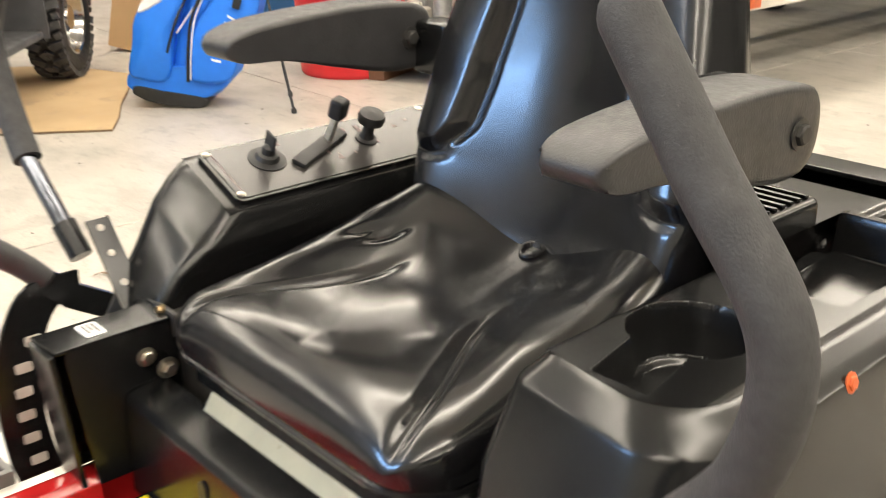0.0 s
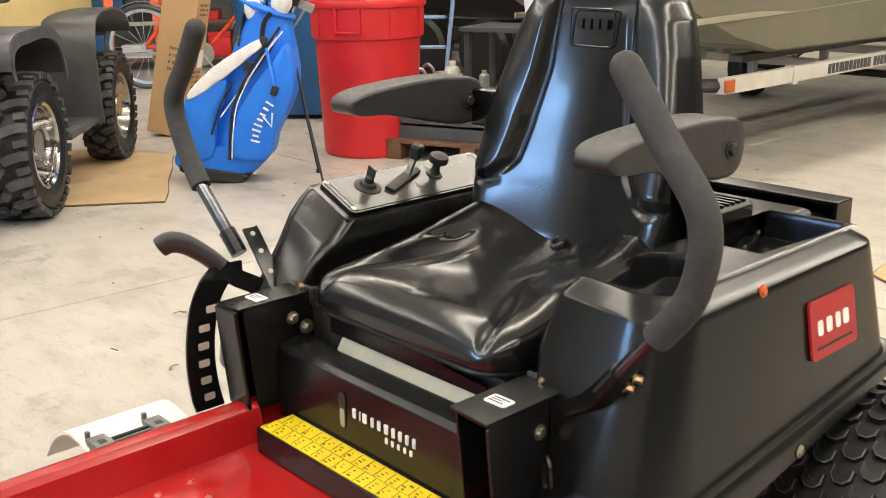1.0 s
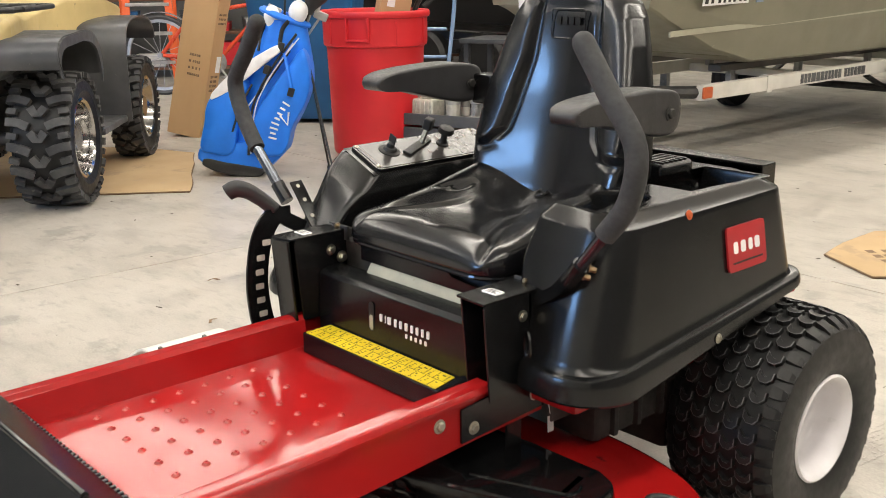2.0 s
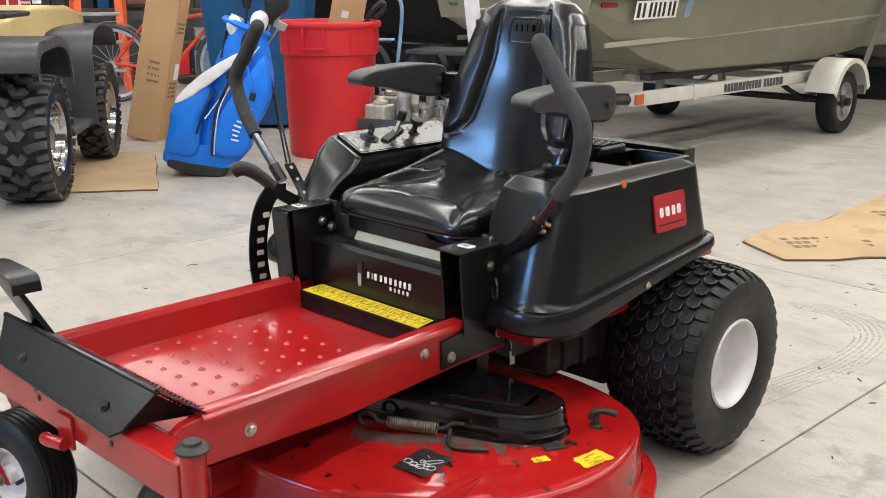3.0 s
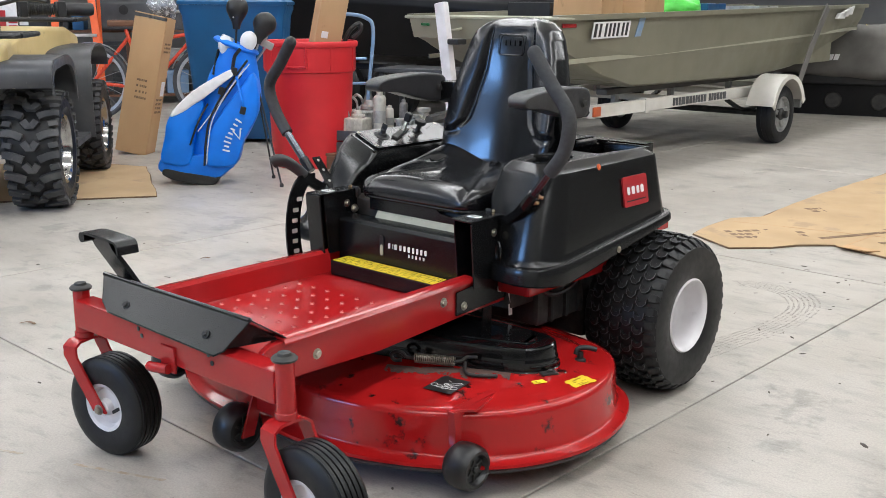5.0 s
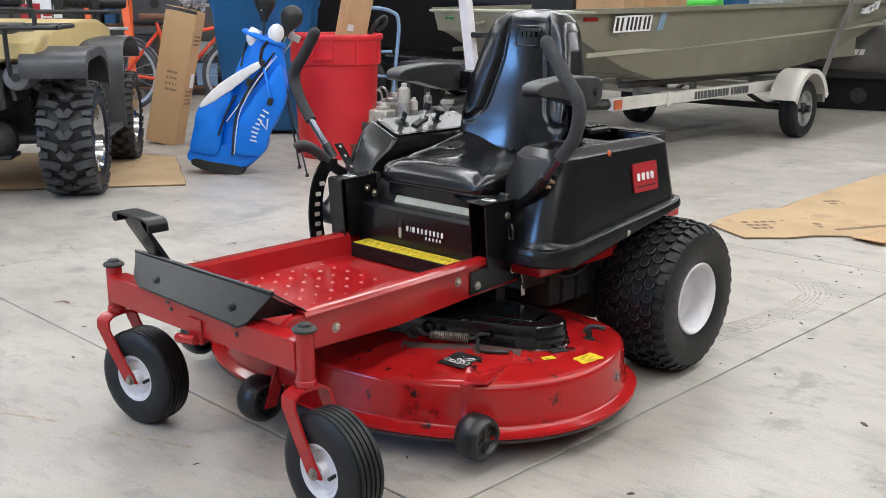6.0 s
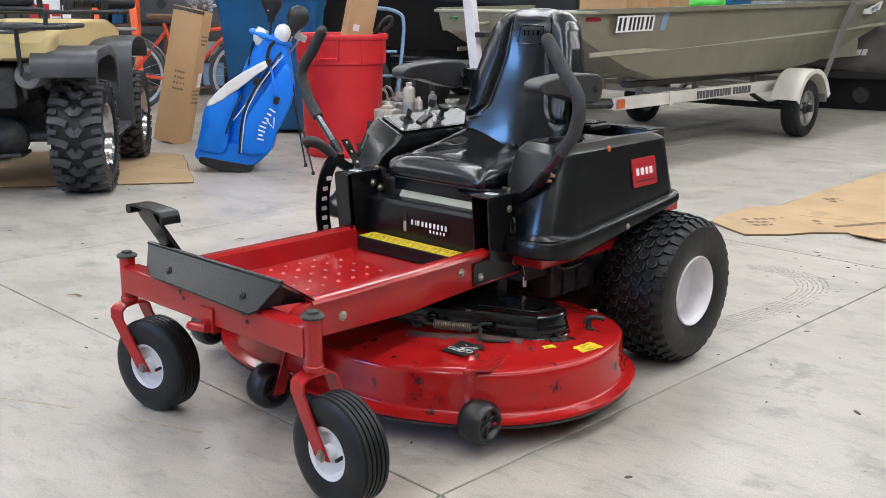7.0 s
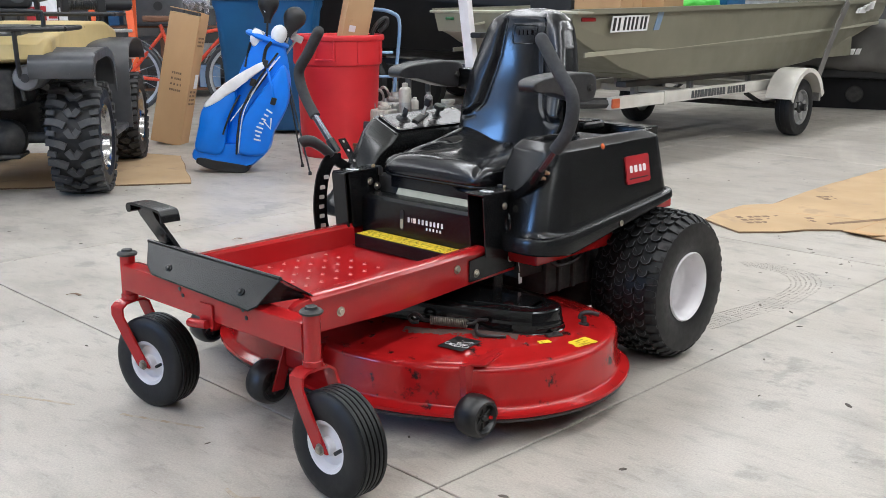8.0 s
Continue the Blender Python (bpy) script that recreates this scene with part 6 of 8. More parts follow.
# ---- golf bag ----
BAG = pose(-3.80, 2.50, 0.0, 0, 0, 47) @ Matrix.Diagonal((0.94, 0.96, 0.935, 1))
bag = thing("golf_bag", "bright blue stand golf bag with white panel and covered clubs", "golf bag", BAG)
BAG_RINGS = ((0.03, -0.01, 0.140, 0.11), (0.06, 0.0, 0.175, 0.125), (0.13, 0.045, 0.205, 0.13), (0.30, 0.112, 0.205, 0.135), (0.45, 0.180, 0.220, 0.135), (0.60, 0.228, 0.220, 0.135), (0.80, 0.272, 0.178, 0.135), (0.93, 0.292, 0.138, 0.125), (0.99, 0.292, 0.134, 0.12))


def bag_at(x, z, off=0.0):
    """A place on the front of the bag's tube."""
    for a, b_ in zip(BAG_RINGS, BAG_RINGS[1:]):
        if z <= b_[0]:
            break
    t = max(0, min(1, (z - a[0]) / (b_[0] - a[0])))
    cx, hw, dp = (a[i] + (b_[i] - a[i]) * t for i in (1, 2, 3))
    u = max(-0.98, min(0.98, (x - cx) / hw))
    return Vector((cx + hw * u, -(dp) * (1 - abs(u) ** 2.4) ** (1 / 2.4) - off, z))


def bag_build():
    bm = bm_new()
    rings = []
    for z, cx, hw, dp in BAG_RINGS:
        rings.append([Vector((cx + hw * math.copysign(abs(math.cos(a)) ** 0.8333, math.cos(a)), dp * math.copysign(abs(math.sin(a)) ** 0.8333, math.sin(a)), z)) for a in (2 * math.pi * i / 48 for i in range(48))])
    loft(bm, rings)
    for v in bm.verts:
        v.co += noise.noise_vector(v.co * 9) * 0.006
    part("bag_body", bm, M_BLUE, bag, "bright blue nylon", smooth=60)

    def pouch(name, pts, y0, y1, material, label="", bev=0.035, puff=0.02):
        """A padded pocket: an outline pushed forward, with rounded edges and a slack front."""
        P = smooth_path([Vector((x, z, 0)) for x, z in pts], 4, closed=True)
        mid = sum(P, Vector()) / len(P)
        rings = []
        for k, d in ((1.0, y0), (1.0, y1 + bev), (0.985, y1 + bev * 0.45), (0.95, y1 + bev * 0.12), (0.90, y1), (0.6, y1 - puff * 0.7), (0.25, y1 - puff)):
            rings.append([Vector((mid.x + (v.x - mid.x) * k, d, mid.y + (v.y - mid.y) * k)) for v in P])
        bm = bm_new()
        loft(bm, rings)
        for v in bm.verts:
            v.co += noise.noise_vector(v.co * 11) * 0.007 + noise.noise_vector(v.co * 30) * 0.002
        return part(name, bm, material, bag, label, smooth=60)

    def line(name, pts, r_, material, label="", flat=1.0):
        bm = bm_new()
        sweep(bm, smooth_path([Vector(p) for p in pts], 6), r_, 8, flat)
        return part(name, bm, material, bag, label)
    pouch("bag_base", ((-0.272, 0.10), (-0.262, 0.20), (-0.06, 0.225), (0.10, 0.215), (0.245, 0.160), (0.225, 0.110), (0.12, 0.050), (-0.06, 0.060)), 0.10, -0.150, M_BLUE, "blue nylon lower panel", 0.03, 0.0)
    pouch("bag_foot", ((-0.262, 0.100), (-0.235, 0.122), (-0.05, 0.085), (0.128, 0.050), (0.105, 0.004), (-0.005, 0.003), (-0.150, 0.030), (-0.250, 0.070)), 0.09, -0.156, M_BLACKT, "black moulded foot", 0.02, 0.0)
    pouch("side_pocket", ((-0.010, 0.630), (-0.10, 0.590), (-0.200, 0.475), (-0.248, 0.290), (-0.266, 0.190), (-0.215, 0.150), (-0.06, 0.160), (-0.012, 0.385), (0.060, 0.590)), 0.08, -0.172, M_BLUE, "blue zipped side pocket")
    pouch("ball_pocket", ((0.075, 0.365), (0.165, 0.515), (0.305, 0.690), (0.418, 0.815), (0.452, 0.690), (0.450, 0.580), (0.412, 0.460), (0.322, 0.300), (0.272, 0.160), (0.170, 0.135), (0.056, 0.155), (0.048, 0.285)), 0.06, -0.190, M_BLUE, "blue front pocket", 0.03, 0.016)
    bm = bm_new()
    ring = [Vector((0.292 + 0.134 * math.cos(a), 0.122 * math.sin(a), 1.005 - 0.05 * math.cos(a))) for a in (2 * math.pi * i / 40 for i in range(42))]
    sweep(bm, ring, 0.020, 10, flat=1.4)
    part("bag_rim", bm, M_BLUE, bag, "padded blue rim")
    pouch("shoulder_strap", ((0.250, 0.835), (0.285, 0.812), (0.200, 0.740), (0.060, 0.635), (-0.100, 0.535), (-0.172, 0.500), (-0.150, 0.560), (-0.06, 0.650), (0.075, 0.745)), -0.09, -0.186, M_CLOTHW, "white padded shoulder strap", 0.018, 0.004)
    line("zip", ((0.088, -0.160, 0.596), (0.018, -0.194, 0.468), (-0.050, -0.178, 0.300)), 0.007, M_INK, "black zip")
    line("zip", ((0.380, -0.150, 0.905), (0.222, -0.172, 0.700), (0.104, -0.190, 0.492), (0.064, -0.196, 0.310), (0.046, -0.188, 0.150)), 0.008, M_INK, "black zip")
    line("piping", ((0.395, -0.158, 0.880), (0.240, -0.180, 0.690), (0.122, -0.197, 0.488), (0.082, -0.203, 0.310), (0.062, -0.193, 0.160)), 0.004, M_CLOTHW, "white piping")
    line("piping", ((0.356, -0.145, 0.850), (0.175, -0.170, 0.608), (0.014, -0.197, 0.402)), 0.004, M_CLOTHW, "white piping")
    line("zip", ((0.335, -0.150, 0.800), (0.205, -0.176, 0.630), (0.105, -0.180, 0.505)), 0.005, M_INK, "black zip")
    line("strap", (bag_at(0.335, 0.985, 0.022), bag_at(0.290, 0.93, 0.01), bag_at(0.270, 0.83, 0.012)), 0.015, M_BLACKT, "", 0.4)
    line("strap", (bag_at(0.175, 0.98, 0.02), bag_at(0.15, 0.90, 0.01), bag_at(0.13, 0.80, 0.01)), 0.013, M_BLACKT, "", 0.4)
    line("strap", ((0.300, -0.170, 0.790), (0.335, -0.216, 0.640), (0.345, -0.214, 0.545)), 0.012, M_BLUE, "", 0.4)
    for x, y, z in ((0.190, -0.186, 0.690), (0.284, -0.172, 0.828), (0.340, -0.218, 0.552)):
        bm = bm_new()
        rbox(bm, (-0.020, -0.010, -0.028), (0.020, 0.008, 0.028), 0.006, 2, pose(x, y, z, 0, 18, 0))
        part("buckle", bm, M_BLACKT, bag)
    # plain white shapes in place of the maker's lettering, climbing the front pocket
    bm = bm_new()
    for k in range(8):
        t = k / 7
        c = Vector((0.208 + 0.018 * t + 0.080 * t * t, 0, 0.262 + 0.215 * t))
        wd, ht = (0.036, 0.013) if k not in (0, 2, 3, 7) else (0.052, 0.012)
        rbox(bm, (-wd / 2, -0.002, -ht / 2), (wd / 2, 0.002, ht / 2), 0.004, 2, pose(c.x, -0.2105, c.z, 0, 14 + 20 * t, 0))
    part("white_lettering_block", bm, M_CLOTHW, bag, "white blocks in place of lettering")
    bm = bm_new()
    sweep(bm, [(0.262, -0.212, 0.405), (0.308, -0.212, 0.345), (0.318, -0.210, 0.425)], 0.007, 6)
    part("white_chevron", bm, M_CLOTHW, bag)
    # two stand legs
    for dx, y1 in ((0.60, -0.02), (0.52, 0.36)):
        bm = bm_new()
        sweep(bm, [(0.40, -0.02, 0.88), (dx, y1 - 0.25, 0.012)], 0.007, 8)
        lathe(bm, [(0.014, 0), (0.014, 0.02), (0.006, 0.03)], 10, pose(dx, y1 - 0.25, 0.0))
        part("stand_leg", bm, M_BLACKT, bag)
    # clubs with covers
    for x, y, tx, tz, r_, m_, nm in ((0.22, -0.05, 0.222, 1.00, 0.046, M_CLOTHW, "white club cover"), (0.27, 0.0, 0.31, 1.26, 0.068, M_BLACKT, "black club cover"), (0.34, -0.02, 0.50, 1.15, 0.072, M_BLACKT, "black club cover"), (0.33, -0.06, 0.385, 1.03, 0.052, M_CLOTHW, "white club cover"), (0.36, 0.0, 0.47, 1.06, 0.030, M_ALU, "steel iron head"), (0.36, 0.05, 0.51, 1.00, 0.030, M_ALU, "steel iron head"), (0.24, -0.05, 0.23, 1.04, 0.030, M_ALU, "steel iron head")):
        bm = bm_new()
        a, b_ = Vector((x, y, 0.80)), Vector((tx, y - 0.02, tz))
        d_ = (b_ - a).normalized()
        sweep(bm, [a, b_], 0.008, 8)
        if m_ is M_ALU:
            rbox(bm, (-0.045, -0.012, -0.02), (0.045, 0.012, 0.035), 0.008, 2, Matrix.Translation(b_) @ pose(0, 0, 0, 0, 25, 0))
        else:
            ks = [i / 18 for i in range(19)]
            sweep(bm, [b_ + d_ * (-0.14 + 0.235 * k) * (0.85 if m_ is M_CLOTHW else 1.0) for k in ks], [r_ * (0.42 + 0.80 * sstep(k, 0.05, 0.62)) * math.sqrt(max(0.02, 1 - max(0.0, (k - 0.62) / 0.38) ** 2.2)) for k in ks], 22, flat=0.85)
        part("golf_club", bm, m_, bag, nm)
    bm = bm_new()
    sweep(bm, smooth_path([(0.285, -0.070, 1.20), (0.300, -0.072, 1.30), (0.335, -0.062, 1.34), (0.365, -0.050, 1.27)], 6), 0.006, 6)
    part("cover_piping", bm, M_CLOTHW, bag, "white piping on a club cover")


bag_build()

# ---- tall carton leaning on its edge ----
carton = thing("cardboard_box", "tall brown cardboard box tilted beside the bag", "box", pose(-5.28, 2.93, 0.0, 0, 0, 38) @ pose(0, 0, 0, -3, 11.5, 0) @ pose(0, 0, 0, 0, 0, -6))
bm = bm_new()
rbox(bm, (-0.20, -0.01, 0), (0.07, 0.17, 1.105), 0.004)
part("carton_body", bm, M_CARD, carton)
bm = bm_new()
rbox(bm, (-0.202, -0.014, 1.135), (0.072, 0.08, 1.142), 0.001)
rbox(bm, (0.0705, 0.0, 0.98), (0.075, 0.165, 1.135), 0.001)
part("flap", bm, M_CARD, carton)
bm = bm_new()
rbox(bm, (0.0705, 0.085, 0.50), (0.0722, 0.150, 0.62), 0)
part("label", bm, M_WHITE, carton, "white address label with no readable print")
for o, z, x0, x1, rows, h in ((0, 0.92, 0.03, 0.15, 3, 0.016), (0, 0.46, 0.03, 0.14, 4, 0.018)):
    bm = bm_new()
    bars(bm, lambda u, v, d: Vector((0.0702 + d, u, z + v)), rows, random.Random(3), x0, x1, h, 0.016, 0, 0.0012)
    part("print", bm, M_PRINT, carton, kind="stuff")
bm = bm_new()
bars(bm, lambda u, v, d: Vector((-0.10 + u, -0.0102 - d, 0.60 + v)), 4, random.Random(5), 0, 0.10, 0.018, 0.03, 0, 0.0012)
part("print", bm, M_PRINT, carton, kind="stuff")
# plastic film bunched on the carton
bm = bm_new()
rg = random.Random(2)
for k in range(16):
    c = Vector((rg.uniform(-0.12, 0.06), rg.uniform(0.0, 0.15), 1.16 + rg.random() * 0.10))
    bmesh.ops.create_icosphere(bm, subdivisions=2, radius=rg.uniform(0.03, 0.07), matrix=Matrix.Translation(c) @ pose(0, 0, 0, rg.uniform(0, 90), rg.uniform(0, 90), 0) @ Matrix.Diagonal((1, 0.6, 0.8, 1)))
for v in bm.verts:
    v.co += noise.noise_vector(v.co * 40) * 0.012
film = solid("plastic_film", bm, M_FILM, "crumpled clear plastic film bunched on a cardboard box", "plastic film")
film.matrix_world = carton.matrix_world.copy()

# ---- red refuse bin ----
CAN = pose(-3.86, 3.58, 0, 0, 0, 40)
can = thing("refuse_bin", "bright red round plastic refuse bin with moulded handles", "bin", CAN)
bm = bm_new()
lathe(bm, [(0.0005, 0.012), (0.280, 0.012), (0.290, 0.0), (0.298, 0.012), (0.300, 0.03), (0.327, 0.70), (0.331, 0.715), (0.346, 0.722), (0.349, 0.735), (0.352, 0.90), (0.364, 0.905), (0.369, 0.918), (0.368, 0.938), (0.362, 0.948), (0.350, 0.944), (0.338, 0.90), (0.312, 0.70), (0.286, 0.03), (0.0005, 0.03)], 64)
part("bin_body", bm, M_BINRED, can)
for ang in (-8, 172):
    bm = bm_new()
    m = Matrix.Rotation(radians(ang), 4, "Z")
    for a, b_ in (((-0.075, 0.90), (-0.075, 0.76)), ((0.075, 0.90), (0.075, 0.76)), ((-0.075, 0.765), (0.075, 0.765))):
        rbox(bm, (min(a[0], b_[0]) - 0.008, -0.365, min(a[1], b_[1]) - 0.008), (max(a[0], b_[0]) + 0.008, -0.325, max(a[1], b_[1]) + 0.008), 0.005, 2, m)
    part("bin_handle", bm, M_BINRED, can)
for ang in (35, 75, 110, -45, -90):
    bm = bm_new()
    rbox(bm, (-0.010, -0.357, 0.735), (0.010, -0.340, 0.90), 0.004, 2, Matrix.Rotation(radians(ang), 4, "Z"))
    part("rib", bm, M_BINRED, can)
c2 = thing("cardboard_carton", "brown cardboard carton standing in the red bin", "box", CAN @ pose(0.03, 0.05, 0.55, 8, 10, 20))
bm = bm_new()
rbox(bm, (-0.10, -0.12, 0), (0.10, 0.10, 0.78), 0.004)
part("carton_body", bm, M_CARD, c2)
bm = bm_new()
rbox(bm, (-0.06, -0.1225, 0.44), (-0.01, -0.1205, 0.49), 0)
part("label", bm, M_WHITE, c2)
c3 = thing("folding_saw", "dark hooked tool leaning in the red bin", "tool", CAN @ pose(0.16, -0.02, 0.60, 0, 18, 10))
bm = bm_new()
sweep(bm, smooth_path([(0, 0, 0), (0, 0, 0.34), (0.02, 0, 0.46), (0.07, 0, 0.52), (0.09, 0, 0.47), (0.05, 0, 0.40)], 5), 0.018, 8)
part("shaft", bm, M_BLACKT, c3)


# ---- blue wheeled bins behind ----
def wheeled_bin(m, lab):
    b = thing("wheeled_bin", lab, "bin", m, group="wheeled bins")
    bm = bm_new()
    rings = []
    for z, w, d0, d1 in ((0.03, 0.24, -0.25, 0.22), (0.10, 0.25, -0.27, 0.25), (0.95, 0.31, -0.35, 0.34), (1.00, 0.325, -0.365, 0.36), (1.03, 0.325, -0.365, 0.36)):
        rings.append([Vector((x, y, z)) for x, y in rrect(-w, w, d0, d1, 0.05, 4)])
    loft(bm, rings)
    part("bin_body", bm, M_NAVY, b)
    bm = bm_new()
    rings = []
    for z, s_ in ((1.032, 1.02), (1.055, 1.03), (1.085, 0.9), (1.10, 0.6)):
        rings.append([Vector((x, y, z)) for x, y in rrect(-0.325 * s_, 0.325 * s_, -0.375 * s_, 0.36 * s_, 0.05, 4)])
    loft(bm, rings)
    part("lid", bm, M_NAVY, b)
    for sd in (1, -1):
        bm = bm_new()
        lathe(bm, [(0.02, -0.025), (0.10, -0.025), (0.105, 0), (0.10, 0.025), (0.02, 0.025)], 20, aim((sd * 0.25, 0.25, 0.105), (1, 0, 0)))
        part("bin_wheel", bm, M_BLACKT, b)
    bm = bm_new()
    sweep(bm, [(-0.25, 0.36, 0.98), (-0.25, 0.44, 1.02), (0.25, 0.44, 1.02), (0.25, 0.36, 0.98)], 0.014, 8)
    part("bin_handle", bm, M_NAVY, b)


wheeled_bin(pose(-5.46, 4.16, 0, 0, 0, 44) @ Matrix.Diagonal((1.42, 1.1, 1.17, 1)), "wide blue wheeled refuse bin with closed lid")

# ---- hand truck ----
ht = thing("hand_truck", "faded blue tubular hand truck leaning back", "hand truck", pose(-4.66, 4.68, 0, 0, 0, 42))
bm = bm_new()
sweep(bm, smooth_path([(-0.17, 0.0, 0.06), (-0.19, 0.04, 0.5), (-0.21, 0.10, 0.95), (-0.17, 0.12, 1.09), (0.0, 0.13, 1.13), (0.20, 0.12, 1.10), (0.27, 0.11, 0.98), (0.23, 0.05, 0.5), (0.19, 0.0, 0.06)], 8), 0.017, 10)
part("tube_frame", bm, M_TUBEBLUE, ht)
for z in (0.22, 0.52, 0.74):
    bm = bm_new()
    sweep(bm, [(-0.18, 0.02 + z * 0.06, z), (0.21, 0.02 + z * 0.06, z)], 0.013, 8)
    part("cross_bar", bm, M_TUBEBLUE, ht)
bm = bm_new()
rbox(bm, (-0.22, -0.22, 0.0), (0.24, 0.0, 0.010), 0.003)
part("toe_plate", bm, M_TUBEBLUE, ht)
for sd in (-1, 1):
    bm = bm_new()
    lathe(bm, [(0.02, -0.03), (0.12, -0.03), (0.13, -0.01), (0.13, 0.01), (0.12, 0.03), (0.02, 0.03)], 24, aim((0.01 + sd * 0.28, 0.10, 0.13), (1, 0, 0)))
    part("wheel", bm, M_RUBBER, ht)

# ---- grey machine parts on a low pallet ----
pl = thing("pallet", "low grey timber pallet under machine parts", "pallet", pose(-3.20, 4.05, 0, 0, 0, 20))
for k in range(6):
    bm = bm_new()
    rbox(bm, (-0.60, -0.42 + k * 0.15, 0.10), (0.60, -0.31 + k * 0.15, 0.122), 0.003)
    part("board", bm, M_STEEL if k > 9 else M_BROWN, pl)
for x in (-0.5, 0, 0.5):
    bm = bm_new()
    rbox(bm, (x - 0.05, -0.42, 0), (x + 0.05, 0.44, 0.10), 0.003)
    part("bearer", bm, M_BROWN, pl)


def machine_part(name, lab, m, build, material=None):
    o = thing(name, lab, "machine part", m)
    build(o, material or M_PALE)


def gearbox(o, m_):
    bm = bm_new()
    rbox(bm, (-0.20, -0.14, 0), (0.20, 0.14, 0.20), 0.03, 3)
    for k in range(5):
        rbox(bm, (-0.16 + k * 0.07, -0.155, 0.03), (-0.145 + k * 0.07, 0.155, 0.19), 0.004)
    part("casing", bm, m_, o)
    bm = bm_new()
    lathe(bm, [(0.09, 0.20), (0.10, 0.21), (0.10, 0.235), (0.06, 0.25), (0.05, 0.29), (0.0005, 0.29)], 24, pose(-0.05, 0, 0))
    part("cover", bm, m_, o)
    for k in range(6):
        bm = bm_new()
        a = k * math.pi / 3
        hexbolt(bm, pose(-0.05 + 0.088 * math.cos(a), 0.088 * math.sin(a), 0.235), 0.009, 0.012)
        part("bolt", bm, M_ZINC, o)
    bm = bm_new()
    sweep(bm, smooth_path([(0.1, 0, 0.19), (0.12, 0.02, 0.28), (0.17, 0.02, 0.32), (0.22, 0.0, 0.29)], 5), 0.014, 8)
    part("hose", bm, M_STEEL, o)


def canister(o, m_):
    bm = bm_new()
    lathe(bm, [(0.0005, 0), (0.055, 0.0), (0.06, 0.01), (0.06, 0.30), (0.05, 0.32), (0.03, 0.33), (0.03, 0.36), (0.0005, 0.365)], 24)
    part("canister_body", bm, m_, o)
    bm = bm_new()
    lathe(bm, [(0.0605, 0.10), (0.062, 0.10), (0.062, 0.20), (0.0605, 0.20)], 24)
    part("band", bm, M_STEEL, o)


def flange(o, m_):
    bm = bm_new()
    lathe(bm, [(0.0005, 0), (0.12, 0), (0.125, 0.02), (0.08, 0.03), (0.06, 0.05), (0.05, 0.16), (0.07, 0.17), (0.07, 0.20), (0.0005, 0.20)], 24)
    part("hub", bm, m_, o)
    bm = bm_new()
    rbox(bm, (-0.02, -0.10, 0.05), (0.02, 0.10, 0.14), 0.01)
    part("rib", bm, m_, o)


crate = thing("parts_crate", "dark low crate on a pallet, heaped with machine parts", "crate", pose(-3.20, 4.05, 0.122, 0, 0, 20))
for y in (-0.33, 0.33):
    for z in (0.0, 0.09):
        bm = bm_new()
        rbox(bm, (-0.55, y - 0.012, z), (0.55, y + 0.012, z + 0.075), 0.003)
        part("board", bm, M_GREYPL, crate)
for x in (-0.54, 0.54):
    bm = bm_new()
    rbox(bm, (x - 0.012, -0.318, 0.0), (x + 0.012, 0.318, 0.165), 0.003)
    part("end_board", bm, M_GREYPL, crate)
bm = bm_new()
rbox(bm, (-0.528, -0.318, 0.10), (0.528, 0.318, 0.13), 0.002)
part("floor_board", bm, M_GREYPL, crate)
CR = pose(-3.20, 4.05, 0.122 + 0.13, 0, 0, 20)
rg = random.Random(21)
builds = ((gearbox, "gearbox_casing", "grey cast gear casing in a parts crate", (M_PALE, M_STEEL)), (canister, "canister", "small dull canister in a parts crate", (M_DUSTW, M_STEEL, M_PALE)), (flange, "flange", "turned steel flange in a parts crate", (M_STEEL, M_PALE, M_DUSTW)))
for k in range(15):
    fn, nm, lb, mts = builds[(0, 1, 2, 2, 1)[k % 5]]
    f = rg.uniform(0.5, 0.72) if fn is gearbox else rg.uniform(0.50, 0.80)
    gx, gy = -0.42 + 0.21 * (k % 5), -0.21 + 0.2 * (k // 5)
    machine_part(nm, lb, CR @ pose(gx + rg.uniform(-0.03, 0.03), gy + rg.uniform(-0.03, 0.03), 0, 0, 0, rg.uniform(0, 360)) @ Matrix.Diagonal((f, f, f * 1.15, 1)), fn, rg.choice(mts))

# ---- open flat-bottomed boat on its trailer ----
boat = thing("flat_bottomed_boat", "olive drab aluminium flat-bottomed boat on a white trailer", "boat")
BX0, BX1 = -3.30, -1.86


def hull_section(y):
    def lerp(tab):
        for (a, va), (b_, vb) in zip(tab, tab[1:]):
            if y <= b_:
                t = (y - a) / (b_ - a)
                t = t * t * (3 - 2 * t) * 0.4 + t * 0.6
                return va + (vb - va) * t
        return tab[-1][1]
    zb = lerp([(4.02, 0.98), (4.35, 0.84), (4.7, 0.71), (5.15, 0.61), (7.4, 0.59), (8.2, 0.64), (9.0, 0.79), (9.9, 0.98)])
    zt = 1.135 + 0.017 * (y - 4.02)
    wt = lerp([(4.02, 0.66), (5.0, 0.73), (7.0, 0.74), (9.9, 0.66)])
    wb = wt - lerp([(4.02, 0.05), (5.15, 0.13), (7.4, 0.13), (9.9, 0.10)])
    return zb, zt, wt, wb


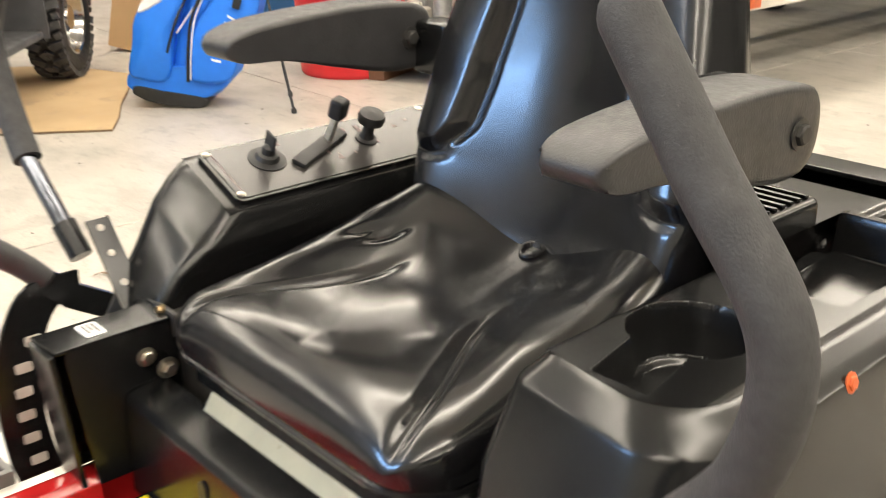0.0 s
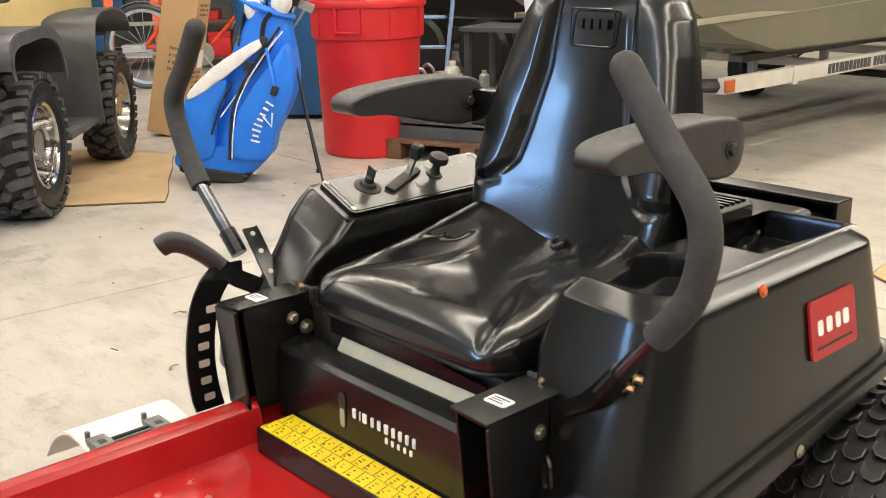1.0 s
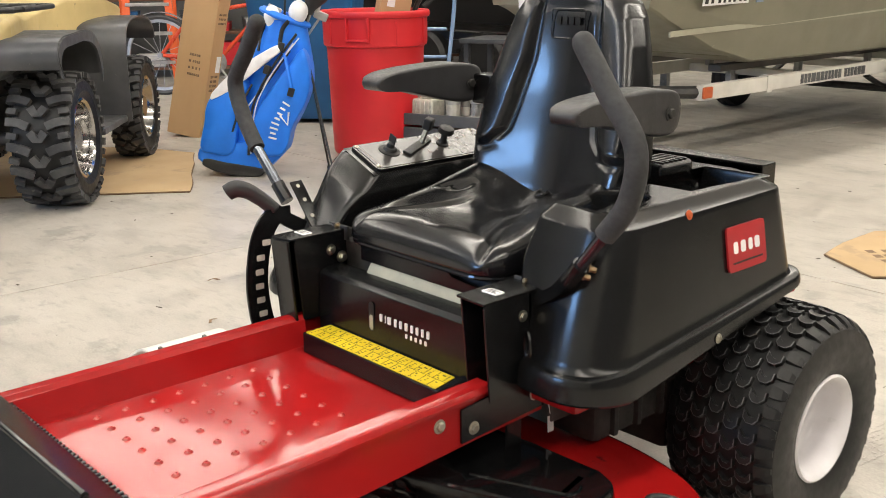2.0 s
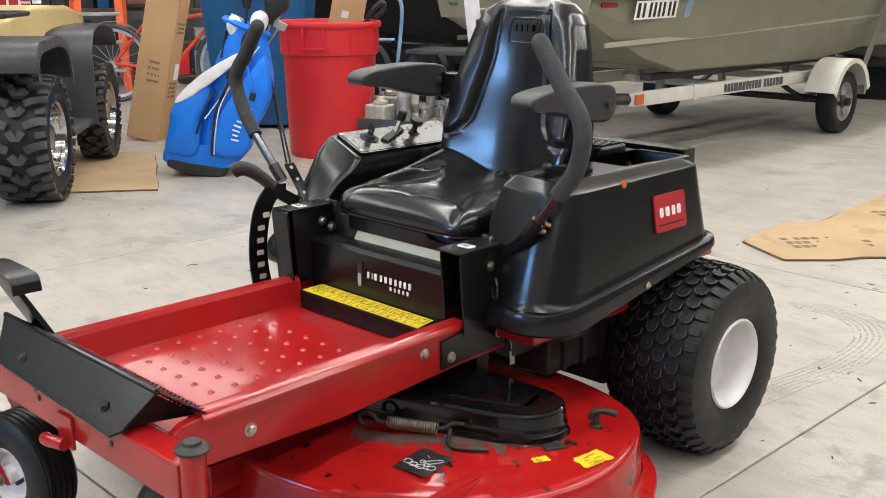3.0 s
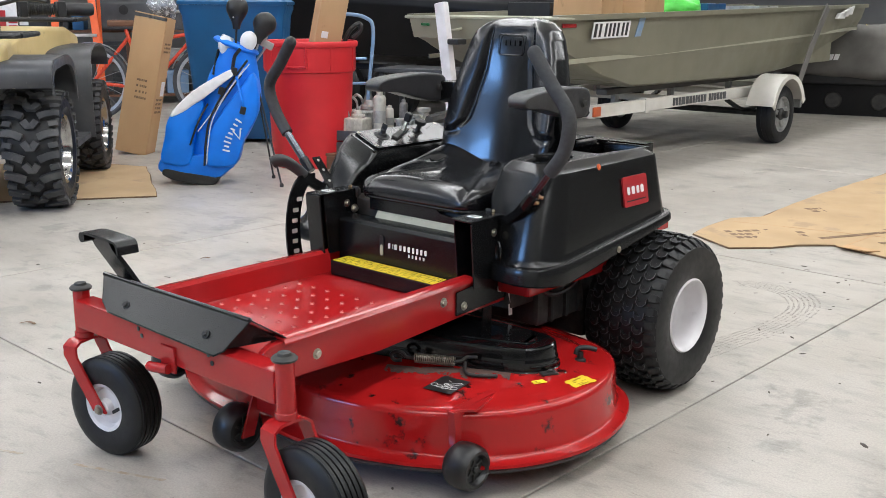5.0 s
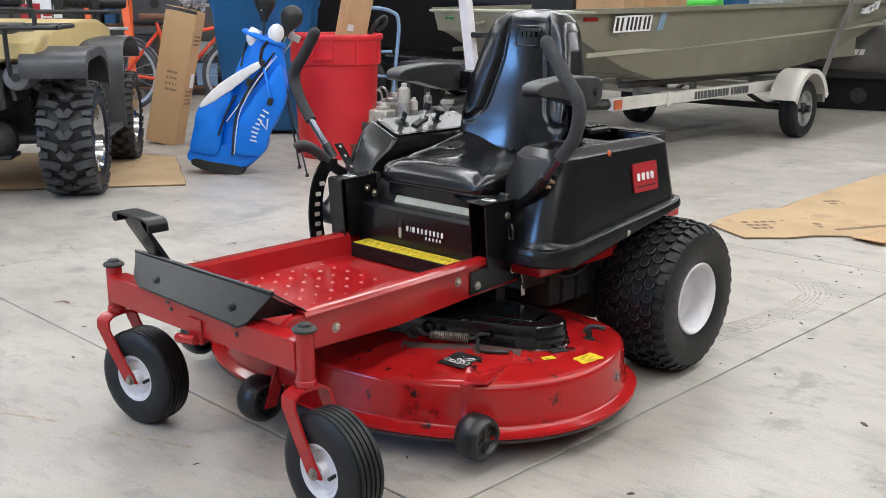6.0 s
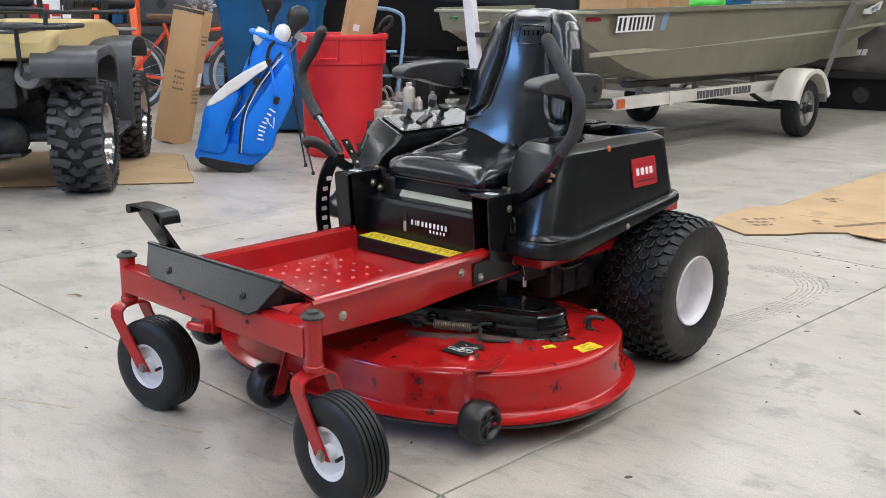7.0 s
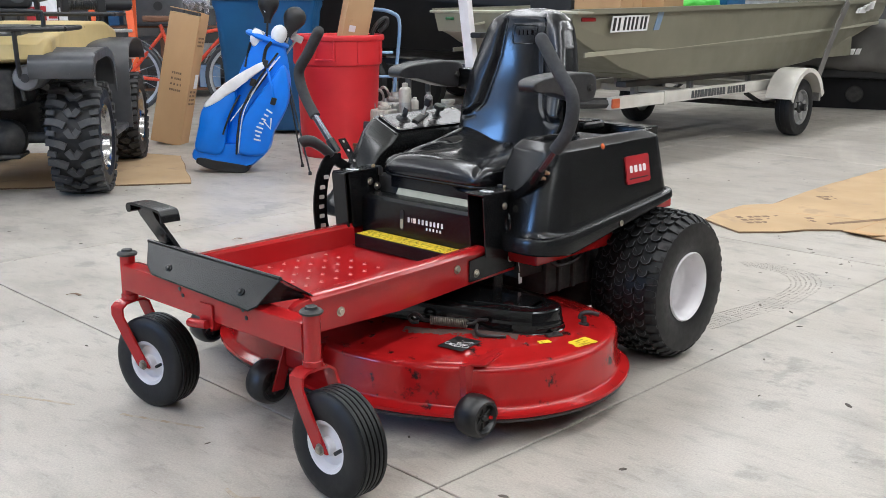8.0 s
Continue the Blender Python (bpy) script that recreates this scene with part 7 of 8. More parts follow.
def hull():
    xc = -2.56
    bm = bm_new()
    rings = []
    ys = [4.02, 4.1, 4.2, 4.35, 4.5, 4.7, 4.9, 5.15, 5.6, 6.2, 6.8, 7.4, 7.8, 8.2, 8.6, 9.0, 9.4, 9.9]
    for y in ys:
        zb, zt, wt, wb = hull_section(y)
        zk = zb + (zt - zb) * 0.42
        wk = wb + (wt - wb) * 0.55
        out = [(wt, zt), (wk + 0.006, zk + 0.012), (wk, zk), (wb, zb + 0.015), (wb - 0.03, zb)]
        inn = [(wb - 0.05, zb + 0.05), (wt - 0.05, zt)]
        ring = [Vector((xc + a, y, z)) for a, z in out] + [Vector((xc - a, y, z)) for a, z in out[::-1]] + [Vector((xc - a, y, z)) for a, z in inn[::-1]] + [Vector((xc + a, y, z)) for a, z in inn]
        rings.append(ring)
    loft(bm, rings)
    part("hull", bm, M_HULL, boat, "olive painted aluminium hull", smooth=30)
    for s_ in (1, -1):
        bm = bm_new()
        ribbon(bm, [Vector((xc + s_ * (hull_section(y)[2]), y, hull_section(y)[1] - 0.004)) for y in ys], (0.030, 0, 0), 0.036)
        part("gunwale", bm, M_HULL, boat)
        bm = bm_new()
        path = []
        for y in ys[2:]:
            zb, zt, wt, wb = hull_section(y)
            zk = 0.835 + (y - 4.3) * 0.028
            k = (zk - zb) / max(0.05, zt - zb)
            path.append(Vector((xc + s_ * (wb + (wt - wb) * max(0.1, k) + 0.010), y, zk)))
        ribbon(bm, path, (0.0, 0, 0.016), 0.014)
        part("rub_rail", bm, M_HULLRUB, boat, "pale pressed rub rail")
    # end plates with deck, lights and lifting handle
    for y, t in ((4.02, -0.012), (9.9, 0.012)):
        zb, zt, wt, wb = hull_section(y)
        bm = bm_new()
        prism(bm, [(-wb, zb), (wb, zb), (wt, zt), (-wt, zt)], lambda u, v, d: Vector((xc + u, y + d, v)), 0, t)
        part("end_plate", bm, M_HULL, boat)
    bm = bm_new()
    rbox(bm, (xc - 0.70, 4.0, 1.118), (xc + 0.70, 4.75, 1.136), 0.006)
    part("fore_deck", bm, M_HULLRUB, boat, "pale fore deck")
    bm = bm_new()
    sweep(bm, smooth_path([(xc - 0.32, 4.0, 1.05), (xc - 0.32, 3.96, 1.045), (xc - 0.28, 3.955, 1.04), (xc - 0.18, 3.955, 1.04), (xc - 0.14, 3.96, 1.045), (xc - 0.14, 4.0, 1.05)], 4), 0.009, 8)
    part("lifting_handle", bm, M_HULLRUB, boat)
    bm = bm_new()
    rbox(bm, (xc - 0.53, 3.995, 1.064), (xc - 0.45, 4.015, 1.086), 0.008)
    part("starboard_light", bm, mat("green_lens", (0.03, 0.15, 0.055), rough=0.3), boat, "green lens")
    bm = bm_new()
    rbox(bm, (xc + 0.655, 4.10, 1.065), (xc + 0.668, 4.27, 1.095), 0.006)
    part("port_light", bm, mat("red_lens", (0.25, 0.015, 0.015), rough=0.2), boat, "dull red lens")
    # registration plate as plain bars, and a blue decal
    bm = bm_new()
    to3 = lambda u, v, d: Vector((-1.850 + d + 0.16 * (v), 4.42 + u, 1.045 + v + 0.017 * u))
    loft(bm, [[to3(a, c, d) for a, c in ((-0.02, -0.058), (0.47, -0.058), (0.47, 0.058), (-0.02, 0.058))] for d in (0.0, 0.004)])
    rp = part("registration_strip", bm, M_WHITE, boat, "white strip with black bars")
    bm = bm_new()
    for x0, wd in ((0.0, 0.055), (0.062, 0.045), (0.135, 0.045), (0.188, 0.045), (0.241, 0.045), (0.294, 0.045), (0.360, 0.045), (0.412, 0.05)):
        loft(bm, [[to3(a, c, d) for a, c in ((x0, -0.046), (x0 + wd * 0.55, -0.046), (x0 + wd * 0.55, 0.046), (x0, 0.046))] for d in (0.003, 0.007)])
    part("plate_bar", bm, M_INK, rp, kind="stuff")
    bm = bm_new()
    loft(bm, [[to3(a, c, d) for a, c in ((0.56, -0.06), (0.64, -0.06), (0.67, 0.075), (0.59, 0.075))] for d in (0.0, 0.005)])
    part("blue_decal", bm, M_TUBEBLUE, boat)
    bm = bm_new()
    for k, (a, w_) in enumerate(((0, 0.12), (0.10, 0.08), (0.17, 0.08))):
        loft(bm, [[Vector((-1.855 - 0.02, 8.95 + u * 1.6, 1.10 + v)) + Vector((d, 0, 0)) for u, v in ((a, 0.0 + 0.02 * k), (a + w_, 0.02 * k), (a + w_ + 0.04, 0.07 + 0.03 * k), (a + 0.03, 0.05 + 0.03 * k))] for d in (0.0, 0.03)])
    part("white_mark", bm, M_WHITE, boat, "white slanted mark")
    # tie-down strap
    bm = bm_new()
    ribbon(bm, [(-1.80, 8.55, 1.22), (-1.79, 8.2, 0.86), (-1.75, 7.82, 0.47)], (0, 0.040, -0.030), 0.006)
    part("tie_down_strap", bm, M_GREYCLOTH, boat, "grey webbing strap")


hull()
# things lying in the boat
bm = bm_new()
rbox(bm, (-3.20, 4.9, 0.66), (-1.98, 9.2, 1.02), 0.01)
solid("boat_bench", bm, M_HULL, "olive bench boxes along the inside of the boat", "bench")
for x, y, w_, d_, h_, mt, nm, lb in ((-2.35, 5.10, 0.42, 0.34, 0.24, M_CARD, "cardboard_box", "brown cardboard box lying in the boat"), (-2.30, 5.62, 0.45, 0.36, 0.25, M_CARD, "cardboard_box", "second brown cardboard box in the boat"), (-2.3, 6.75, 0.4, 0.40, 0.22, M_NAVY, "tackle_crate", "blue plastic crate in the boat"), (-2.25, 7.6, 0.5, 0.5, 0.20, M_STEEL, "grey_case", "grey metal case in the boat"), (-2.9, 5.3, 0.4, 0.5, 0.22, M_BLACKT, "black_case", "black equipment case on the boat")):
    o = thing(nm, lb, "box", pose(x, y, 1.02, 0, 0, 4))
    bm = bm_new()
    rbox(bm, (-w_ / 2, -d_ / 2, 0), (w_ / 2, d_ / 2, h_), 0.006)
    part("box_body", bm, mt, o)
    bm = bm_new()
    rbox(bm, (-w_ / 2 - 0.004, -0.02, h_ - 0.004), (w_ / 2 + 0.004, 0.02, h_ + 0.002), 0.001)
    part("tape", bm, M_GREYCLOTH if mt is not M_CARD else M_PRINT, o)
bm = bm_new()
bmesh.ops.create_icosphere(bm, subdivisions=4, radius=0.22, matrix=pose(-2.22, 6.20, 1.17) @ Matrix.Diagonal((1, 1.1, 0.68, 1)))
for v in bm.verts:
    v.co += noise.noise_vector(v.co * 9) * 0.04 + noise.noise_vector(v.co * 26) * 0.012
solid("plastic_bag", bm, M_GREEN, "bright green crumpled plastic bag lying in the boat", "bag")

# trailer
tr = thing("boat_trailer", "chalky white galvanised boat trailer with rusty spots", "trailer")
for x in (-1.985, -3.14):
    bm = bm_new()
    rbox(bm, (x - 0.028, 4.62, 0.410), (x + 0.028, 8.4, 0.505), 0.008)
    rl = part("side_rail", bm, M_TRAILER, tr)
    if x > -2.5:
        bm = bm_new()
        rbox(bm, (x - 0.032, 5.36, 0.400), (x + 0.034, 5.42, 0.512), 0.003)
        part("joint_plate", bm, M_TRAILER, rl)
        bm = bm_new()
        bars(bm, lambda u, v, d: Vector((x + 0.0285 + d, 5.80 + u, 0.425 + v)), 1, random.Random(8), 0, 0.95, 0.062, 0, 0, 0.003)
        part("dark_lettering_bar", bm, M_GREYPL, rl, kind="stuff")
        bm = bm_new()
        rbox(bm, (x + 0.029, 4.60, 0.425), (x + 0.045, 4.70, 0.495), 0.006)
        part("marker_lamp", bm, M_ORANGE, rl, "amber marker lamp")
for y in (4.66, 6.2, 7.3, 8.3):
    bm = bm_new()
    rbox(bm, (-3.14, y - 0.03, 0.41), (-1.98, y + 0.03, 0.47), 0.006)
    part("cross_member", bm, M_TRAILER, tr)
for x in (-2.95, -2.2):
    bm = bm_new()
    rbox(bm, (x - 0.05, 5.1, 0.54), (x + 0.05, 8.2, 0.585), 0.008)
    part("bunk", bm, M_GREYCLOTH, tr, "grey carpeted bunk board")
    for y in (5.3, 6.2, 7.3, 8.1):
        bm = bm_new()
        rbox(bm, (x - 0.02, y - 0.03, 0.46), (x + 0.02, y + 0.03, 0.545), 0.003)
        part("bunk_bracket", bm, M_STEEL, tr)
bm = bm_new()
sweep(bm, [(-1.985, 4.7, 0.455), (-2.30, 4.2, 0.47), (-2.56, 3.9, 0.48), (-2.56, 3.5, 0.44)], 0.04, 8)
sweep(bm, [(-3.14, 4.7, 0.455), (-2.82, 4.2, 0.47), (-2.56, 3.9, 0.48)], 0.04, 8)
part("drawbar", bm, M_DARK, tr)
bm = bm_new()
rbox(bm, (-0.044, -0.03, 0), (0.044, 0.03, 0.76), 0.010, 2, pose(-2.60, 3.80, 0.48, 0, -9, 0))
part("winch_post", bm, M_WHEEL, tr, "white winch post")
bm = bm_new()
rbox(bm, (-2.63, 3.76, 0.945), (-2.53, 3.86, 0.985), 0.01)
part("bow_stop", bm, M_BLACKT, tr)
bm = bm_new()
sweep(bm, [(-2.56, 3.55, 0.44), (-2.56, 3.55, 0.12)], 0.03, 10)
lathe(bm, [(0.02, -0.03), (0.09, -0.03), (0.10, 0), (0.09, 0.03), (0.02, 0.03)], 20, aim((-2.56, 3.55, 0.10), (1, 0, 0)))
part("jockey_wheel", bm, M_DARK, tr)
bm = bm_new()
sweep(bm, [(-3.45, 7.3, 0.265), (-1.72, 7.3, 0.265)], 0.03, 10)
for x in (-1.985, -3.14):
    ribbon(bm, smooth_path([(x, 6.85, 0.40), (x, 7.1, 0.315), (x, 7.3, 0.295), (x, 7.5, 0.315), (x, 7.75, 0.40)], 4), (0.025, 0, 0), 0.02)
part("axle", bm, M_DARK, tr)
for sd, x in ((1, -1.725), (-1, -3.40)):
    m = aim((x, 7.3, 0.265), (sd, 0, 0))
    bm = bm_new()
    lathe(bm, [(0.155, -0.06), (0.17, -0.075), (0.22, -0.082), (0.25, -0.07), (0.263, -0.045), (0.259, -0.022), (0.263, -0.018), (0.265, 0.0), (0.263, 0.018), (0.259, 0.022), (0.263, 0.045), (0.25, 0.07), (0.22, 0.082), (0.17, 0.075), (0.155, 0.06)], 44, m, closed=True)
    w = part("trailer_wheel", bm, M_RUBBER, tr, "worn black trailer tyre on a grey spoked rim")
    bm = bm_new()
    lathe(bm, [(0.15, -0.06), (0.165, 0.066), (0.155, 0.068), (0.145, 0.03), (0.11, 0.03)], 40, m)
    for k in range(5):
        rbox(bm, (-0.022, 0.035, 0.028), (0.022, 0.148, 0.050), 0.008, 2, m @ Matrix.Rotation(k * 2 * math.pi / 5, 4, "Z"))
    part("rim", bm, M_STEEL, w)
    bm = bm_new()
    lathe(bm, [(0.055, 0.02), (0.055, 0.06), (0.035, 0.075), (0.032, 0.11), (0.0005, 0.112)], 20, m)
    part("hub", bm, M_DARK, w)
    bm = bm_new()
    arc = [(7.3 - 0.36, 0.36)] + [(7.3 - 0.355 * math.cos(a), 0.30 + 0.32 * math.sin(a)) for a in (radians(20 + k * 10) for k in range(15))] + [(7.3 + 0.36, 0.38)]
    ribbon(bm, [(x, y, z) for y, z in arc], (0.125, 0, 0), 0.008)
    lip = [(y, z) for y, z in arc] + [(7.3 + (y - 7.3) * 0.86, z - 0.035) for y, z in arc[::-1]]
    prism(bm, lip, lambda u, v, d: Vector((x + sd * d, u, v)), 0.118, 0.128)
    part("mudguard", bm, M_TRAILER, tr, "white trailer mudguard with rust spots")
    bm = bm_new()
    rbox(bm, (x - 0.08, 7.66, 0.30), (x + 0.08, 7.70, 0.46), 0.006)
    part("lamp_bracket", bm, M_STEEL, tr)

# ---- covered black boat behind ----
cb = thing("covered_boat", "large boat under a fitted black cover on a dark trailer", "boat", pose(-6.0, 7.35, 0, 0, 0, 8))
bm = bm_new()
rings = []
for x, w_, zb, zt in ((-3.0, 0.9, 0.62, 1.55), (-1.5, 1.05, 0.55, 1.6), (0.3, 1.05, 0.52, 1.55), (1.5, 0.8, 0.55, 1.48), (2.4, 0.35, 0.72, 1.42), (2.75, 0.08, 0.95, 1.36)):
    rings.append([Vector((x, y, z)) for y, z in ((-w_, zt - 0.25), (-w_ * 1.02, zt - 0.35), (-w_ * 0.85, zb + 0.15), (0, zb), (w_ * 0.85, zb + 0.15), (w_, zt - 0.25), (w_ * 0.5, zt), (-w_ * 0.5, zt))])
loft(bm, rings)
bmesh.ops.subdivide_edges(bm, edges=bm.edges[:], cuts=2, use_grid_fill=True)
part("cover", bm, M_COVER, cb, "fitted black cover", smooth=60)
for y in (-0.55, 0.55):
    bm = bm_new()
    rbox(bm, (-2.6, y - 0.04, 0.38), (2.9, y + 0.04, 0.48), 0.01)
    part("trailer_rail", bm, M_GREYPL, cb)
    for x in (-2.2, 1.4):
        bm = bm_new()
        rbox(bm, (x - 0.04, y - 0.04, 0.0), (x + 0.04, y + 0.04, 0.38), 0.01)
        part("stand", bm, M_STEEL, cb)
        bm = bm_new()
        rbox(bm, (x - 0.06, y - 0.05, 0.48), (x + 0.06, y + 0.05, 0.66), 0.01)
        part("chock", bm, M_BLACKT, cb)
for x in (-0.6, 0.2):
    for sd in (-1, 1):
        bm = bm_new()
        lathe(bm, [(0.05, -0.08), (0.26, -0.09), (0.30, -0.05), (0.30, 0.05), (0.26, 0.09), (0.05, 0.08)], 32, aim((x * 0.95, sd * 0.95, 0.30), (0, 1, 0)))
        part("wheel", bm, M_RUBBER, cb)
bm = bm_new()
bars(bm, lambda u, v, d: Vector((1.55 + u, -0.598 - d, 0.40 + v)), 1, random.Random(6), 0, 0.28, 0.05, 0, 0, 0.006)
part("white_lettering_bar", bm, M_WHITE, cb, kind="stuff")
# timber table with clutter in front of it
tb = thing("low_bench", "low dark bench with clutter beside the covered boat", "bench", pose(-4.6, 6.1, 0, 0, 0, 20))
bm = bm_new()
rbox(bm, (-0.7, -0.3, 0.56), (0.7, 0.3, 0.60), 0.006)
part("top", bm, M_GREYPL, tb)
for x in (-0.64, 0.64):
    for y in (-0.25, 0.25):
        bm = bm_new()
        rbox(bm, (x - 0.025, y - 0.025, 0), (x + 0.025, y + 0.025, 0.56), 0.004)
        part("leg", bm, M_GREYPL, tb)
bm = bm_new()
bmesh.ops.create_icosphere(bm, subdivisions=3, radius=0.25, matrix=pose(-4.2, 6.25, 0.70) @ Matrix.Diagonal((1.4, 0.7, 0.42, 1)))
for v in bm.verts:
    v.co += noise.noise_vector(v.co * 6) * 0.05
    v.co.z = max(v.co.z, 0.601)
solid("folded_tarp", bm, M_GREYPL, "dark grey crumpled tarpaulin on a bench", "tarpaulin")

# ---- snowmobile under its grey cover ----
sm = thing("snowmobile", "black snowmobile half under a grey fabric cover", "snowmobile", pose(-1.75, 10.55, 0, 0, 0, 16))
bm = bm_new()
rings = []
for x, w_, zb, zt in ((-1.55, 0.26, 0.50, 0.80), (-1.2, 0.36, 0.46, 0.98), (-0.7, 0.44, 0.44, 1.04), (-0.2, 0.50, 0.42, 1.02), (0.5, 0.54, 0.44, 1.12), (1.0, 0.52, 0.50, 1.22), (1.5, 0.30, 0.56, 0.9)):
    rings.append([Vector((x, y, z)) for y, z in rrect(-w_, w_, zb, zt, 0.14, 5)])
loft(bm, rings)
bmesh.ops.subdivide_edges(bm, edges=bm.edges[:], cuts=1, use_grid_fill=True)
for v in bm.verts:
    v.co += noise.noise_vector(v.co * 5) * 0.03
part("cover", bm, M_GREYCLOTH, sm, "grey fabric cover", smooth=60)
bm = bm_new()
bars(bm, lambda u, v, d: Vector((-0.95 + u + 0.3 * v, -0.44 - d - 0.10 * u, 0.62 + v + 0.05 * u)), 1, random.Random(12), 0, 0.42, 0.065, 0, 0, 0.05)
part("white_lettering_bar", bm, M_WHITE, sm, kind="stuff")
bm = bm_new()
prism(bm, rrect(-1.35, 1.1, 0.0, 0.40, 0.19, 8), lambda u, v, d: Vector((u, d, v)), -0.22, 0.22, 0.01)
part("track", bm, M_COVER, sm, "black rubber track")
for x in (-1.1, -0.6, -0.1, 0.4, 0.85):
    bm = bm_new()
    lathe(bm, [(0.03, 0), (0.09, 0), (0.10, 0.015), (0.085, 0.03), (0.03, 0.03)], 24, aim((x, -0.225, 0.17), (0, -1, 0)))
    part("idler_wheel", bm, M_DARK, sm)
bm = bm_new()
rbox(bm, (-1.2, -0.36, 0.36), (1.3, 0.36, 0.46), 0.02)
part("tunnel", bm, M_BLACKT, sm)
for sd in (-1, 1):
    bm = bm_new()
    ribbon(bm, smooth_path([(0.9, sd * 0.5, 0.02), (1.7, sd * 0.5, 0.02), (2.0, sd * 0.5, 0.10)], 4), (0, 0.07, 0), 0.02)
    sweep(bm, [(1.3, sd * 0.5, 0.02), (1.2, sd * 0.35, 0.46)], 0.025, 8)
    part("ski", bm, M_BLACKT, sm)
bm = bm_new()
bmesh.ops.create_icosphere(bm, subdivisions=3, radius=0.16, matrix=sm.matrix_world @ pose(-0.35, -0.34, 0.93) @ Matrix.Diagonal((1.2, 0.8, 0.5, 1)))
for v in bm.verts:
    v.co += noise.noise_vector(v.co * 14) * 0.03
solid("yellow_cloth", bm, M_YELLOW, "crumpled yellow cloth lying on the grey cover", "cloth")


# ---- bicycle, step ladder, signs and shelves at the back ----
def bicycle():
    b = thing("bicycle", "orange-red bicycle with pale wheels against the back clutter", "bicycle", pose(-7.43, 4.50, 0, 0, 0, 42))
    R = 0.395
    for x in (-0.62, 0.62):
        bm = bm_new()
        lathe(bm, [(R - 0.045, -0.014), (R - 0.02, -0.026), (R, -0.012), (R, 0.012), (R - 0.02, 0.026), (R - 0.045, 0.014)], 48, aim((x, 0, R), (0, 1, 0)), closed=True)
        w = part("bicycle_wheel", bm, M_GREYPL, b, "grey tyre")
        bm = bm_new()
        lathe(bm, [(R - 0.075, -0.012), (R - 0.045, -0.014), (R - 0.045, 0.014), (R - 0.075, 0.012)], 48, aim((x, 0, R), (0, 1, 0)), closed=True)
        part("rim", bm, M_ALU, w)
        bm = bm_new()
        for k in range(16):
            a = k * math.pi / 8
            sweep(bm, [(x + 0.02 * math.cos(a + 1), 0.02, R + 0.02 * math.sin(a + 1)), (x + (R - 0.07) * math.cos(a), 0, R + (R - 0.07) * math.sin(a))], 0.0035, 4)
        sweep(bm, [(x, -0.05, R), (x, 0.05, R)], 0.025, 10)
        part("spoke", bm, M_ALU, w, kind="stuff")
        bm = bm_new()
        ribbon(bm, [(x + (R + 0.025) * math.cos(a), 0, R + (R + 0.025) * math.sin(a)) for a in (radians(15 + 12 * k) for k in range(13))], (0, 0.028, 0), 0.004)
        part("mudguard", bm, M_ALU, b, "bright metal mudguard")
    bm = bm_new()
    for p, q in (((-0.62, 0, R), (-0.05, 0, 0.33)), ((-0.62, 0, R), (-0.22, 0, 0.86)), ((-0.05, 0, 0.33), (-0.24, 0, 0.95)), ((-0.05, 0, 0.33), (0.42, 0, 0.82)), ((-0.20, 0, 0.80), (0.40, 0, 0.90)), ((0.44, 0, 0.78), (0.39, 0, 0.98)), ((0.43, 0, 0.8), (0.62, 0, R))):
        sweep(bm, [p, q], 0.020, 10)
    part("bicycle_frame", bm, M_BIKE, b)
    bm = bm_new()
    lathe(bm, [(0.02, -0.006), (0.10, -0.005), (0.11, 0), (0.10, 0.005), (0.02, 0.006)], 24, aim((-0.05, -0.05, 0.33), (0, 1, 0)))
    sweep(bm, [(-0.05, -0.07, 0.33), (0.06, -0.07, 0.19)], 0.012, 8)
    rbox(bm, (0.02, -0.16, 0.18), (0.11, -0.07, 0.20), 0.004)
    part("crank", bm, M_STEEL, b)
    bm = bm_new()
    rings = []
    for x, w_ in ((-0.40, 0.10), (-0.33, 0.12), (-0.2, 0.07), (-0.10, 0.025)):
        rings.append([Vector((x, y, z)) for y, z in rrect(-w_, w_, 0.98, 1.045, 0.02, 4)])
    loft(bm, rings)
    part("saddle", bm, M_BROWN, b, "brown saddle")
    bm = bm_new()
    sweep(bm, [(0.39, 0, 0.97), (0.38, 0, 1.10)], 0.014, 8)
    sweep(bm, smooth_path([(0.20, -0.28, 1.12), (0.38, -0.22, 1.14), (0.42, 0, 1.10), (0.38, 0.22, 1.14), (0.20, 0.28, 1.12)], 5), 0.014, 8)
    part("handlebar", bm, M_ALU, b)


bicycle()
ld = thing("step_ladder", "orange fibreglass step ladder with grey treads", "ladder", pose(-8.55, 4.30, 0, 0, 0, 62))
for sd in (-1, 1):
    bm = bm_new()
    rbox(bm, (sd * 0.26 - 0.04, -0.02, 0), (sd * 0.26 + 0.04, 0.02, 2.0), 0.006, 2, pose(0, 0, 0, -9, sd * -3, 0))
    part("rail", bm, M_LADDER, ld)
    bm = bm_new()
    rbox(bm, (sd * 0.28 - 0.02, 0.60, 0), (sd * 0.28 + 0.02, 0.64, 1.98), 0.006, 2, Matrix.Shear("XZ", 4, (0, 0)) @ pose(0, 0, 0, 8, 0, 0))
    part("rear_rail", bm, M_LADDER, ld)
for k in range(6):
    z = 0.28 + k * 0.30
    bm = bm_new()
    rbox(bm, (-0.26 + z * 0.04, z * 0.158 - 0.04, z - 0.035), (0.26 - z * 0.04, z * 0.158 + 0.05, z), 0.005)
    part("tread", bm, M_ALU, ld)
